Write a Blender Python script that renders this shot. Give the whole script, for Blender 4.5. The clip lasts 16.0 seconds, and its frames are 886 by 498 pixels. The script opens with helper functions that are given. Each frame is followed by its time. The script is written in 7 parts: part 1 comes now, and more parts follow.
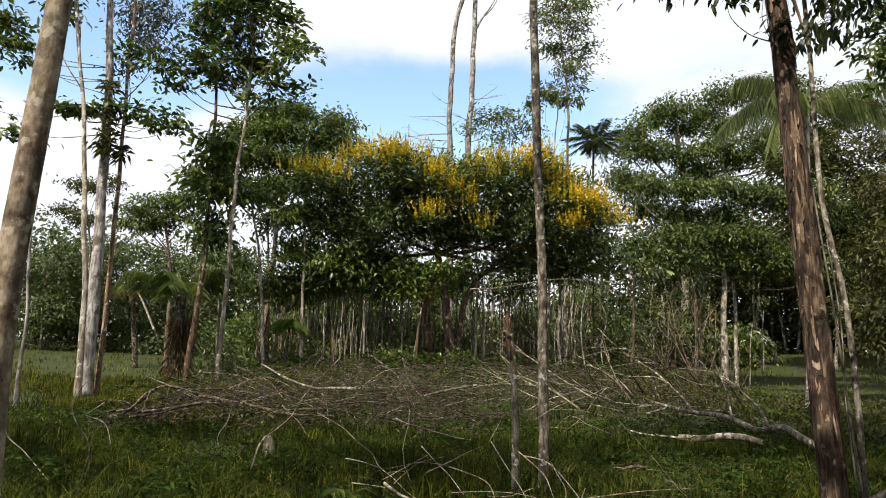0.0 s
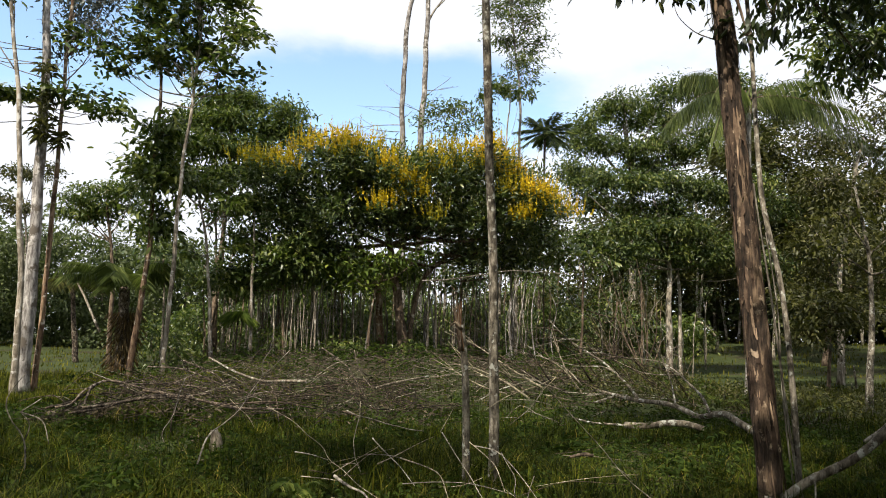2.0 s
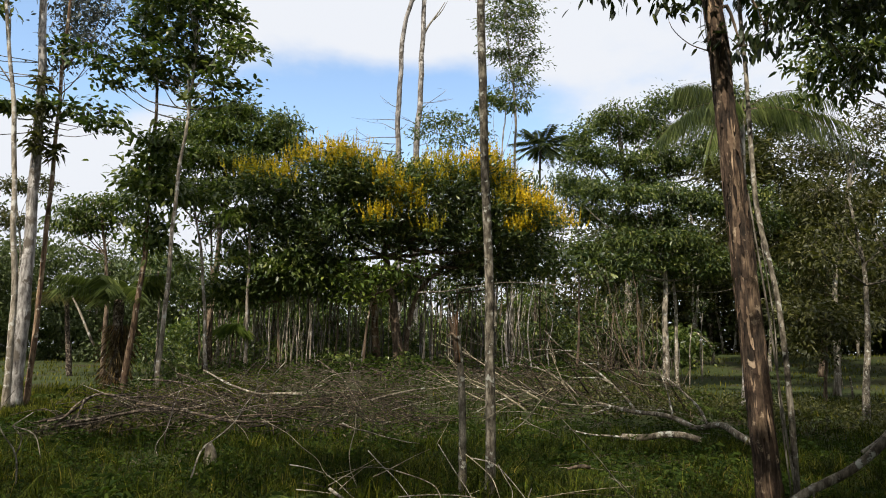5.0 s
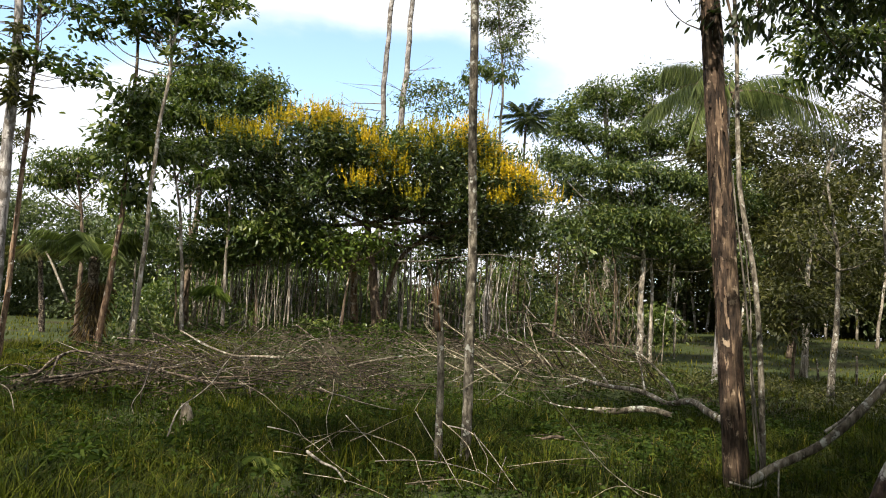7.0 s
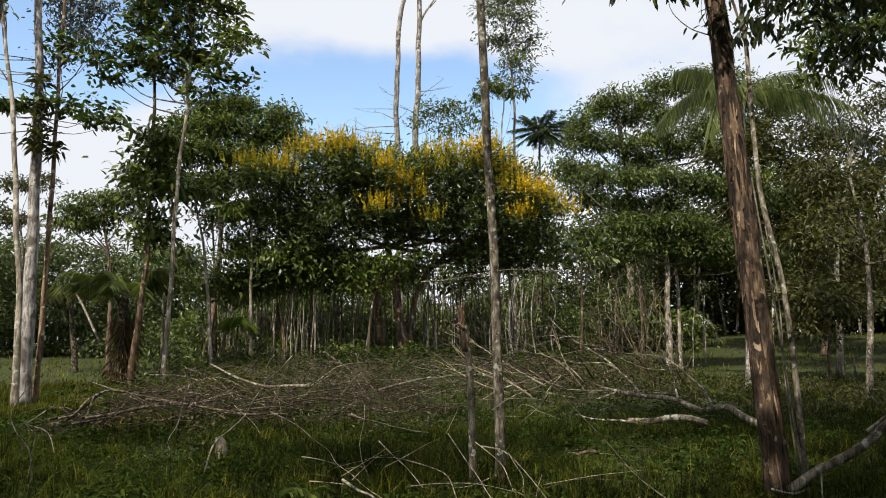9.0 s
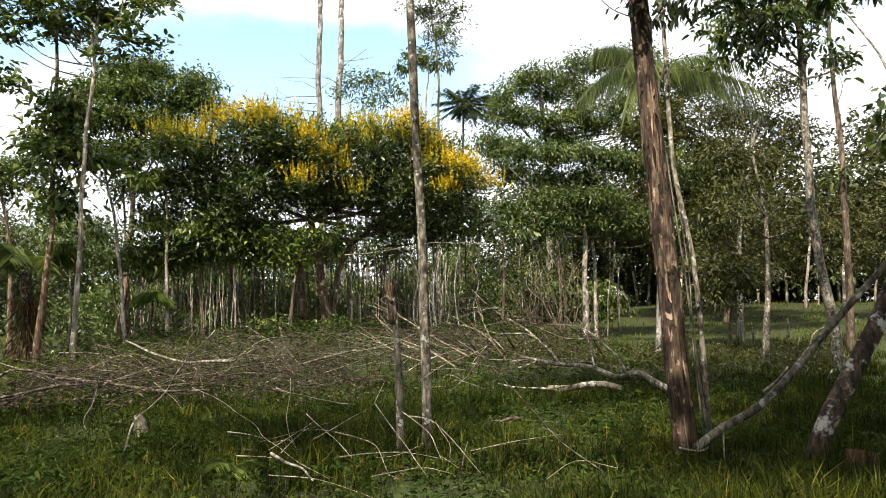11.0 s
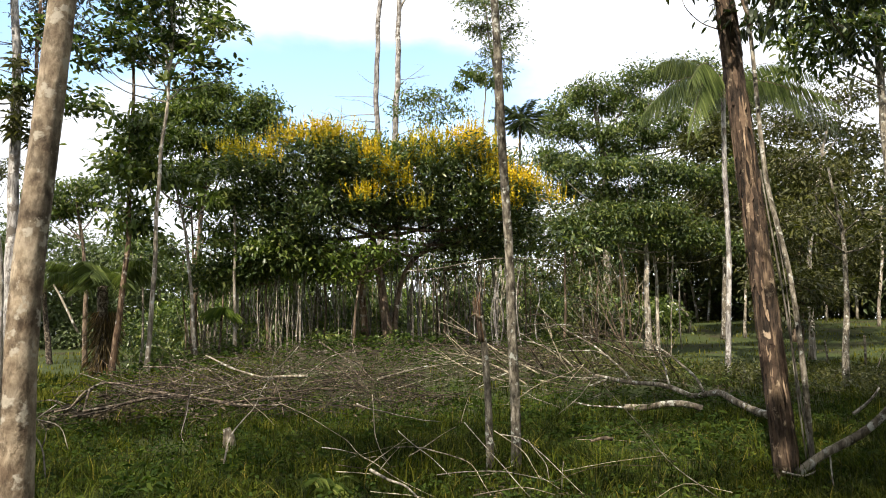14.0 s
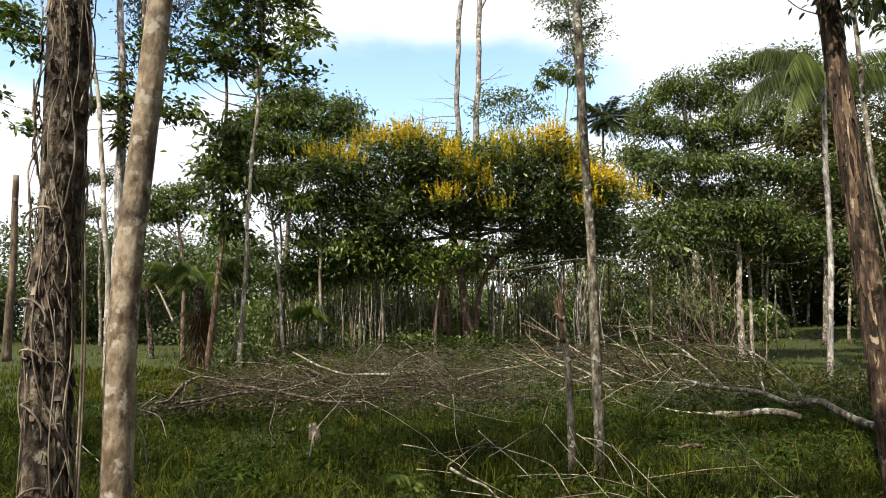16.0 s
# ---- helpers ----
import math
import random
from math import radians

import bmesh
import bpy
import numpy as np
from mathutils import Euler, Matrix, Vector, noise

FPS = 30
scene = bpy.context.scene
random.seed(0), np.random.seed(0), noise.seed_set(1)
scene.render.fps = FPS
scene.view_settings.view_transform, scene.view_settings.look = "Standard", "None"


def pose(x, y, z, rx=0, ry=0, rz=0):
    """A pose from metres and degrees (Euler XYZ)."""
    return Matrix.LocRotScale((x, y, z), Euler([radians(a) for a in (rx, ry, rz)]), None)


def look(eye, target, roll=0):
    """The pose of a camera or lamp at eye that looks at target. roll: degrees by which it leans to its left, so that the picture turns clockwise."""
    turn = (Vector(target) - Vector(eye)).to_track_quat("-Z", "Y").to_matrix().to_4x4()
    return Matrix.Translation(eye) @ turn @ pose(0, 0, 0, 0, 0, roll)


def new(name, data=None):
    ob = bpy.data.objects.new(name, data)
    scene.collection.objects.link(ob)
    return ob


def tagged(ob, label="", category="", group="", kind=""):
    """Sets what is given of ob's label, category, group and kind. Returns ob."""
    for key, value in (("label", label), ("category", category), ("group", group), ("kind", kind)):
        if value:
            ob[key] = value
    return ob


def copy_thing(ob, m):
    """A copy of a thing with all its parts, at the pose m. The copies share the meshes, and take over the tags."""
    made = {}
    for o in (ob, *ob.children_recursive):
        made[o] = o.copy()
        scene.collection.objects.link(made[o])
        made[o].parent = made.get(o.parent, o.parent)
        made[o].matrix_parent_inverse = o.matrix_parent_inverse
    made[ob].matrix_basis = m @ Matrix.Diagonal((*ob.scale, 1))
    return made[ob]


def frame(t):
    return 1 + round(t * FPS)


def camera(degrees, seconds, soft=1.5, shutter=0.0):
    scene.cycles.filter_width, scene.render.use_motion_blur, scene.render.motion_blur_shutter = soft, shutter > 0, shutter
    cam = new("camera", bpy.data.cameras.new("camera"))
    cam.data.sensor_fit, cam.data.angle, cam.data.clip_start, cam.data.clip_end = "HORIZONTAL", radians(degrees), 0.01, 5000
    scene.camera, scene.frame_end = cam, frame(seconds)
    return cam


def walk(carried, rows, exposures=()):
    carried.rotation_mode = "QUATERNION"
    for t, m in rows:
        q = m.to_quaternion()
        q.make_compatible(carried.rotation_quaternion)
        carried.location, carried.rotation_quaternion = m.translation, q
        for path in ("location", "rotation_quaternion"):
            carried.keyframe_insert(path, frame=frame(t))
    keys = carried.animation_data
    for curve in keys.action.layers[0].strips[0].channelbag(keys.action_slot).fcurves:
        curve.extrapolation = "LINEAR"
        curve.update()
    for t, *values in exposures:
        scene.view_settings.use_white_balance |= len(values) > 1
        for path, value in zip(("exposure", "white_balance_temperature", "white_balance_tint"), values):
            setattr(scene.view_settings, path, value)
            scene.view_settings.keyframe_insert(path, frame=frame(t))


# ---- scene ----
cam = camera(67.31, 16.0, soft=1.0)

PATH = [
    (0.0, pose(0.000, -0.000, 1.600, 98.73, -2.01, -0.00)),
    (0.5, pose(0.011, 0.012, 1.594, 97.76, -2.14, -1.37)),
    (1.0, pose(0.012, 0.020, 1.593, 98.05, -2.45, -3.37)),
    (1.5, pose(0.007, 0.015, 1.591, 97.91, -2.41, -4.40)),
    (2.0, pose(0.011, 0.012, 1.600, 98.14, -1.59, -4.07)),
    (2.5, pose(0.004, 0.009, 1.600, 98.92, -1.89, -4.21)),
    (3.0, pose(-0.000, 0.010, 1.604, 99.58, -0.97, -2.48)),
    (3.5, pose(0.003, 0.013, 1.610, 100.68, -0.57, -1.97)),
    (4.0, pose(0.001, 0.009, 1.608, 100.82, -0.12, -0.28)),
    (4.5, pose(0.011, 0.021, 1.599, 99.92, -0.96, -2.07)),
    (5.0, pose(0.014, 0.029, 1.588, 99.19, -1.39, -4.39)),
    (5.2, pose(0.016, 0.041, 1.584, 96.60, -1.74, -4.82)),
    (7.3, pose(-0.033, 0.044, 1.575, 96.75, -3.57, -6.61)),
    (7.5, pose(-0.031, 0.065, 1.597, 97.01, -2.41, -7.82)),
    (8.0, pose(0.018, 0.024, 1.638, 101.80, -1.43, -4.57)),
    (8.5, pose(0.063, 0.040, 1.617, 99.77, -0.26, -2.89)),
    (9.0, pose(-0.045, -0.003, 1.614, 98.14, -0.11, -4.16)),
    (9.2, pose(-0.105, -0.026, 1.611, 98.46, 0.35, -6.75)),
    (11.3, pose(-0.113, -0.054, 1.612, 95.45, 1.56, -11.72)),
    (11.5, pose(-0.177, -0.033, 1.625, 95.30, 2.93, -12.17)),
    (12.0, pose(-0.367, 0.008, 1.636, 96.61, 1.89, -14.81)),
    (12.5, pose(-0.482, 0.062, 1.638, 96.87, 1.85, -15.40)),
    (13.0, pose(-0.559, 0.021, 1.641, 96.22, 1.26, -11.05)),
    (13.5, pose(-0.566, -0.002, 1.647, 97.24, -0.24, -9.74)),
    (14.0, pose(-0.577, -0.007, 1.641, 97.12, 0.32, -6.66)),
    (14.5, pose(-0.583, -0.007, 1.631, 97.18, 0.22, -2.24)),
    (15.0, pose(-0.583, -0.011, 1.628, 96.59, 0.40, -1.72)),
    (15.5, pose(-0.573, 0.008, 1.629, 96.61, 0.34, -1.18)),
    (16.0, pose(-0.563, 0.017, 1.626, 97.20, -0.45, 0.28)),
]
walk(cam, PATH, exposures=[(0, 0.93), (2.5, 0.98), (3.5, 0.91), (4.0, 0.68), (5.2, 0.72), (7.3, 1.22), (7.6, 1.12), (8.0, 0.72), (8.5, 0.48), (9.2, 0.85), (11.3, 1.42), (14.5, 1.34), (16, 1.13)])

# ---- light ----
SUN_UP, SUN_TURN = 50.0, 146.0          # degrees above the horizon, and to the left from straight ahead
sun_way = Vector((-math.sin(radians(SUN_TURN)) * math.cos(radians(SUN_UP)),
                  math.cos(radians(SUN_TURN)) * math.cos(radians(SUN_UP)), math.sin(radians(SUN_UP))))
sun = new("sun", bpy.data.lights.new("sun", "SUN"))
sun.data.energy, sun.data.angle, sun.data.color = 4.2, radians(1.0), (1.0, 0.93, 0.8)
sun.matrix_world = look(sun_way * 50, (0, 0, 0))

world = bpy.data.worlds.new("sky")
scene.world = world
world.use_nodes = True
wt = world.node_tree
wt.nodes.clear()


def wnode(kind, **values):
    n = wt.nodes.new(kind)
    for key, value in values.items():
        n.inputs[key].default_value = value
    return n


sky = wt.nodes.new("ShaderNodeTexSky")
sky.sky_type, sky.sun_disc = "NISHITA", False
sky.sun_elevation, sky.sun_rotation = radians(SUN_UP), radians(-SUN_TURN)
sky.air_density, sky.dust_density, sky.ozone_density = 1.2, 0.6, 1.0
coords = wt.nodes.new("ShaderNodeTexCoord")
stretch = wt.nodes.new("ShaderNodeMapping")
stretch.inputs["Scale"].default_value = (1.0, 1.0, 2.2)
stretch.inputs["Location"].default_value = (0.35, 0.1, 0.02)
big = wnode("ShaderNodeTexNoise", Scale=2.1, Detail=7.0, Roughness=0.55)
# a wide clear gap in the cloud, ahead and some 20 degrees up
gap = wt.nodes.new("ShaderNodeVectorMath")
gap.operation = "SUBTRACT"
gap.inputs[1].default_value = (-0.05, 0.93, 0.335)
squeeze = wt.nodes.new("ShaderNodeVectorMath")
squeeze.operation = "MULTIPLY"
squeeze.inputs[1].default_value = (3.0, 3.0, 8.8)
length = wt.nodes.new("ShaderNodeVectorMath")
length.operation = "LENGTH"
gap_b = wt.nodes.new("ShaderNodeVectorMath")
gap_b.operation = "SUBTRACT"
gap_b.inputs[1].default_value = (-0.45, 0.81, 0.38)
squeeze_b = wt.nodes.new("ShaderNodeVectorMath")
squeeze_b.operation = "MULTIPLY"
squeeze_b.inputs[1].default_value = (3.7, 3.7, 8.0)
length_b = wt.nodes.new("ShaderNodeVectorMath")
length_b.operation = "LENGTH"
nearer = wt.nodes.new("ShaderNodeMath")
nearer.operation = "MINIMUM"
for u, v in ((coords.outputs["Generated"], gap_b.inputs[0]), (gap_b.outputs[0], squeeze_b.inputs[0]), (squeeze_b.outputs[0], length_b.inputs[0]),
             (length.outputs["Value"], nearer.inputs[0]), (length_b.outputs["Value"], nearer.inputs[1])):
    wt.links.new(u, v)
edge = wt.nodes.new("ShaderNodeMapRange")
edge.interpolation_type = "SMOOTHSTEP"
for k, v in (("From Min", 0.35), ("From Max", 1.15), ("To Min", -0.30), ("To Max", 0.16)):
    edge.inputs[k].default_value = v
total = wt.nodes.new("ShaderNodeMath")
total.operation = "ADD"
cover = wt.nodes.new("ShaderNodeMapRange")
cover.interpolation_type = "SMOOTHSTEP"
for k, v in (("From Min", 0.36), ("From Max", 0.60)):
    cover.inputs[k].default_value = v
cloud = wnode("ShaderNodeMix")
cloud.data_type = "RGBA"
dim = wt.nodes.new("ShaderNodeVectorMath")
dim.operation = "SCALE"
dim.inputs["Scale"].default_value = 0.15
background = wnode("ShaderNodeBackground", Strength=1.0)
output = wt.nodes.new("ShaderNodeOutputWorld")
cloud.inputs["B"].default_value = (0.53, 0.548, 0.585, 1)
for a, b in ((coords.outputs["Generated"], stretch.inputs[0]), (stretch.outputs[0], big.inputs["Vector"]),
             (coords.outputs["Generated"], gap.inputs[0]), (gap.outputs[0], squeeze.inputs[0]), (squeeze.outputs[0], length.inputs[0]),
             (nearer.outputs[0], edge.inputs["Value"]), (edge.outputs[0], total.inputs[0]), (big.outputs[0], total.inputs[1]),
             (total.outputs[0], cover.inputs["Value"]), (sky.outputs[0], dim.inputs[0]), (dim.outputs[0], cloud.inputs["A"]),
             (cover.outputs[0], cloud.inputs["Factor"]), (cloud.outputs["Result"], background.inputs["Color"]),
             (background.outputs[0], output.inputs["Surface"])):
    wt.links.new(a, b)


# ---- materials ----
def material(name):
    m = bpy.data.materials.new(name)
    m.use_nodes = True
    return m, m.node_tree, m.node_tree.nodes["Principled BSDF"]


def ramp(nt, source, stops):
    r = nt.nodes.new("ShaderNodeValToRGB")
    r.color_ramp.elements.remove(r.color_ramp.elements[1])
    for i, (p, c) in enumerate(stops):
        e = r.color_ramp.elements[0] if i == 0 else r.color_ramp.elements.new(p)
        e.position, e.color = p, (*c, 1)
    nt.links.new(source, r.inputs[0])
    return r.outputs[0]


def noise_at(nt, scale, detail=5.0, rough=0.6, stretch_by=(1, 1, 1), kind="Object"):
    c = nt.nodes.new("ShaderNodeTexCoord")
    m = nt.nodes.new("ShaderNodeMapping")
    m.inputs["Scale"].default_value = stretch_by
    n = nt.nodes.new("ShaderNodeTexNoise")
    n.inputs["Scale"].default_value, n.inputs["Detail"].default_value, n.inputs["Roughness"].default_value = scale, detail, rough
    nt.links.new(c.outputs[kind], m.inputs[0])
    nt.links.new(m.outputs[0], n.inputs["Vector"])
    return n.outputs[0]


def mixed(nt, a, b, factor, blend="MIX"):
    m = nt.nodes.new("ShaderNodeMix")
    m.data_type, m.blend_type = "RGBA", blend
    for socket, value in (("A", a), ("B", b), ("Factor", factor)):
        if isinstance(value, (int, float)):
            m.inputs[socket].default_value = value
        elif isinstance(value, tuple):
            m.inputs[socket].default_value = (*value, 1)
        else:
            nt.links.new(value, m.inputs[socket])
    return m.outputs["Result"]


def bumped(nt, b, height, strength, distance):
    n = nt.nodes.new("ShaderNodeBump")
    n.inputs["Strength"].default_value, n.inputs["Distance"].default_value = strength, distance
    nt.links.new(height, n.inputs["Height"])
    nt.links.new(n.outputs[0], b.inputs["Normal"])


def leaf_material(name, stops, rough=0.42, through_light=0.35, glow=(1.0, 1.15, 0.5), shine=0.35, patches=(0.9, (0.62, 0.66, 0.6), (1.2, 1.12, 1.0))):
    """Leaves that differ one by one, and let some light through."""
    m, nt, b = material(name)
    g = nt.nodes.new("ShaderNodeNewGeometry")
    colour = ramp(nt, g.outputs["Random Per Island"], stops)
    patch = ramp(nt, noise_at(nt, patches[0], 3.0), ((0.36, patches[1]), (0.64, patches[2])))
    colour = mixed(nt, colour, patch, 1.0, "MULTIPLY")
    nt.links.new(colour, b.inputs["Base Color"])
    b.inputs["Roughness"].default_value = rough
    b.inputs["Specular IOR Level"].default_value = shine
    t = nt.nodes.new("ShaderNodeBsdfTranslucent")
    nt.links.new(mixed(nt, colour, glow, 1.0, "MULTIPLY"), t.inputs["Color"])
    s = nt.nodes.new("ShaderNodeMixShader")
    s.inputs[0].default_value = through_light
    nt.links.new(b.outputs[0], s.inputs[1])
    nt.links.new(t.outputs[0], s.inputs[2])
    nt.links.new(s.outputs[0], nt.nodes["Material Output"].inputs["Surface"])
    return m


def bark_material(name, dark, mid, light, fine=9.0, patches=2.5, lichen=None, lichen_at=0.62, relief=0.02, along=0.25, crack=0.6):
    """Bark with long grain, blotches and, where there is any, pale lichen."""
    m, nt, b = material(name)
    grain = noise_at(nt, fine, 7.0, 0.65, (1, 1, along))
    blotch = noise_at(nt, patches, 5.0, 0.6, (1, 1, 0.6))
    colour = ramp(nt, grain, ((0.38, dark), (0.5, mid), (0.63, light)))
    cracks = ramp(nt, noise_at(nt, fine * 2.6, 4.0, 0.6, (1, 1, along * 0.6)), ((0.40, (0.35, 0.33, 0.31)), (0.5, (1, 1, 1))))
    colour = mixed(nt, colour, cracks, crack, "MULTIPLY")
    shade = ramp(nt, blotch, ((0.36, (0.5, 0.48, 0.46)), (0.62, (1.2, 1.17, 1.12))))
    colour = mixed(nt, colour, shade, 1.0, "MULTIPLY")
    if lichen:
        spots = noise_at(nt, patches * 2.3, 6.0, 0.62)
        mask = ramp(nt, spots, ((lichen_at - 0.04, (0, 0, 0)), (lichen_at + 0.02, (1, 1, 1))))
        colour = mixed(nt, colour, lichen, mask)
    o = nt.nodes.new("ShaderNodeObjectInfo")
    tint = ramp(nt, o.outputs["Random"], ((0.0, (0.8, 0.78, 0.76)), (1.0, (1.12, 1.1, 1.06))))
    nt.links.new(mixed(nt, colour, tint, 1.0, "MULTIPLY"), b.inputs["Base Color"])
    b.inputs["Roughness"].default_value = 0.88
    b.inputs["Specular IOR Level"].default_value = 0.25
    bumped(nt, b, grain, 0.9, relief)
    return m


LEAF_DARK = leaf_material("dark_leaf", ((0.0, (0.02596, 0.04956, 0.01888)), (0.5, (0.062, 0.092, 0.024)), (0.85, (0.13, 0.16, 0.04)), (1.0, (0.24, 0.26, 0.085))), 0.4, 0.32, shine=0.4)
# dark leaf again, base colour lowered to paint in the look of backlit crowns
LEAF_BACKLIT = leaf_material("backlit_dark_leaf", ((0.0, (0.014, 0.024, 0.008)), (0.5, (0.034, 0.05, 0.016)), (0.85, (0.07, 0.088, 0.028)), (1.0, (0.14, 0.15, 0.06))), 0.42, 0.28, shine=0.35)
LEAF_MID = leaf_material("mid_leaf", ((0.0, (0.035, 0.06, 0.016)), (0.5, (0.08, 0.115, 0.03)), (0.85, (0.15, 0.185, 0.05)), (1.0, (0.24, 0.26, 0.09))), 0.36, 0.36)
LEAF_GLOSS = leaf_material("glossy_leaf", ((0.0, (0.028, 0.05, 0.02)), (0.5, (0.08, 0.115, 0.04)), (0.8, (0.155, 0.195, 0.075)), (1.0, (0.32, 0.33, 0.12))), 0.33, 0.32, shine=0.55)
LEAF_BRIGHT = leaf_material("bright_leaf", ((0.0, (0.06, 0.10, 0.02)), (0.6, (0.12, 0.17, 0.03)), (1.0, (0.2, 0.25, 0.05))), 0.45, 0.4)
LEAF_OLIVE = leaf_material("olive_leaf", ((0.0, (0.030, 0.034, 0.010)), (0.6, (0.060, 0.064, 0.017)), (1.0, (0.115, 0.112, 0.03))), 0.5, 0.35)
LEAF_BLUE = leaf_material("grey_leaf", ((0.0, (0.04, 0.05, 0.05)), (0.6, (0.075, 0.09, 0.09)), (1.0, (0.12, 0.14, 0.14))), 0.5, 0.3, (1, 1.05, 0.9))
LEAF_PALM = leaf_material("palm_leaf", ((0.0, (0.075, 0.105, 0.035)), (0.6, (0.14, 0.18, 0.06)), (1.0, (0.23, 0.27, 0.10))), 0.38, 0.4)
LEAF_FAR = leaf_material("far_leaf", ((0.0, (0.05, 0.07, 0.03)), (0.6, (0.085, 0.11, 0.045)), (1.0, (0.13, 0.16, 0.06))), 0.6, 0.3)
PETAL = leaf_material("yellow_petal", ((0.0, (0.38, 0.26, 0.004)), (0.5, (0.54, 0.40, 0.006)), (1.0, (0.68, 0.54, 0.012))), 0.6, 0.4, (1, 0.95, 0.6))
PETAL_OLD = leaf_material("faded_petal", ((0.0, (0.20, 0.18, 0.008)), (0.5, (0.36, 0.31, 0.010)), (1.0, (0.52, 0.44, 0.015))), 0.6, 0.4, (1, 0.95, 0.6))
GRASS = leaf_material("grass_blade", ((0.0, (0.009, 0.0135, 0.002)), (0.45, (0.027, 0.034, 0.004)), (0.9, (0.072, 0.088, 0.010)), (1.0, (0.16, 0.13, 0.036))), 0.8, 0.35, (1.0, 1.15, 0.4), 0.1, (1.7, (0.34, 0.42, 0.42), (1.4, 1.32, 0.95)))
WEED = leaf_material("weed_leaf", ((0.0, (0.0176, 0.0336, 0.008)), (0.6, (0.036, 0.06, 0.0112)), (1.0, (0.068, 0.096, 0.0176))), 0.8, 0.3, (1.0, 1.15, 0.4), 0.1)
SKIRT = leaf_material("dead_palm_leaf", ((0.0, (0.03, 0.02, 0.008)), (0.5, (0.075, 0.05, 0.018)), (1.0, (0.17, 0.11, 0.035))), 0.8, 0.2, (1, 0.9, 0.6))
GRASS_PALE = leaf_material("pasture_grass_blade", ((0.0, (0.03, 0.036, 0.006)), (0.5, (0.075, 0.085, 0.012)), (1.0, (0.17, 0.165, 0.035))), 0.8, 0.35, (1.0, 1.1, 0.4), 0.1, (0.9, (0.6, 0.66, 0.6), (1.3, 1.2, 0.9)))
DRY_LEAF = leaf_material("dry_leaf", ((0.0, (0.02, 0.015, 0.010)), (0.5, (0.05, 0.039, 0.026)), (1.0, (0.16, 0.132, 0.09))), 0.8, 0.15, (1, 0.9, 0.7))

BARK_FLAKY = bark_material("flaky_brown_bark", (0.012, 0.009, 0.0065), (0.058, 0.04, 0.029), (0.19, 0.135, 0.092), 12.0, 3.0, (0.31, 0.235, 0.165), 0.63, 0.06, 0.2)
BARK_ROUGH = bark_material("rough_dark_bark", (0.018, 0.013, 0.009), (0.085, 0.066, 0.05), (0.22, 0.18, 0.14), 16.0, 4.0, (0.24, 0.21, 0.17), 0.60, 0.08, 0.6, 0.8)
BARK_GREY = bark_material("grey_bark", (0.055, 0.045, 0.033), (0.15, 0.13, 0.10), (0.28, 0.255, 0.21), 14.0, 3.0, (0.42, 0.42, 0.37), 0.6, 0.012)
BARK_PALE = bark_material("pale_bark", (0.12, 0.10, 0.075), (0.28, 0.25, 0.205), (0.46, 0.42, 0.36), 10.0, 1.6, (0.5, 0.485, 0.45), 0.6, 0.01)
BARK_WHITE = bark_material("white_bark", (0.11, 0.10, 0.10), (0.29, 0.28, 0.278), (0.5, 0.485, 0.48), 9.0, 1.6, (0.10, 0.085, 0.07), 0.57, 0.01)
BARK_BROWN = bark_material("brown_bark", (0.05, 0.036, 0.026), (0.13, 0.095, 0.068), (0.24, 0.19, 0.14), 12.0, 2.0, (0.33, 0.31, 0.27), 0.66, 0.015)
BARK_RED = bark_material("reddish_bark", (0.075, 0.045, 0.028), (0.18, 0.118, 0.075), (0.33, 0.245, 0.165), 10.0, 2.0, (0.4, 0.36, 0.3), 0.62, 0.015)
BARK_SMOOTH = bark_material("smooth_tan_bark", (0.09, 0.065, 0.045), (0.2, 0.16, 0.118), (0.33, 0.28, 0.22), 11.0, 5.0, (0.31, 0.275, 0.225), 0.6, 0.02, 0.7)
BARK_MOTTLED = bark_material("mottled_grey_bark", (0.04, 0.034, 0.026), (0.14, 0.125, 0.1), (0.29, 0.265, 0.225), 15.0, 5.0, (0.36, 0.36, 0.325), 0.615, 0.012, 0.45)
BARK_PATCH = bark_material("lichen_patched_bark", (0.022, 0.014, 0.011), (0.075, 0.05, 0.038), (0.16, 0.115, 0.085), 13.0, 2.0, (0.42, 0.40, 0.36), 0.57, 0.02)
WOOD_DEAD = bark_material("grey_dead_wood", (0.06, 0.052, 0.042), (0.19, 0.172, 0.145), (0.40, 0.375, 0.33), 16.0, 3.0, None, 0.6, 0.006)
WOOD_BRUSH = bark_material("weathered_brush_wood", (0.013, 0.0095, 0.0065), (0.042, 0.031, 0.021), (0.15, 0.118, 0.085), 16.0, 3.0, None, 0.6, 0.006)
WOOD_STRAW = bark_material("straw_dead_twig", (0.10, 0.085, 0.06), (0.25, 0.22, 0.16), (0.45, 0.41, 0.32), 16.0, 3.0, None, 0.6, 0.004)
WOOD_RAW = bark_material("splintered_orange_wood", (0.04, 0.018, 0.010), (0.12, 0.06, 0.03), (0.26, 0.155, 0.085), 18.0, 3.0, None, 0.6, 0.012, 0.1)
PLATE = leaf_material("bark_flake", ((0.0, (0.014, 0.010, 0.0075)), (0.4, (0.055, 0.038, 0.027)), (0.82, (0.125, 0.088, 0.061)), (1.0, (0.30, 0.22, 0.15))), 0.9, 0.02, (1, 1, 1), 0.15, (9.0, (0.55, 0.5, 0.48), (1.25, 1.2, 1.15)))
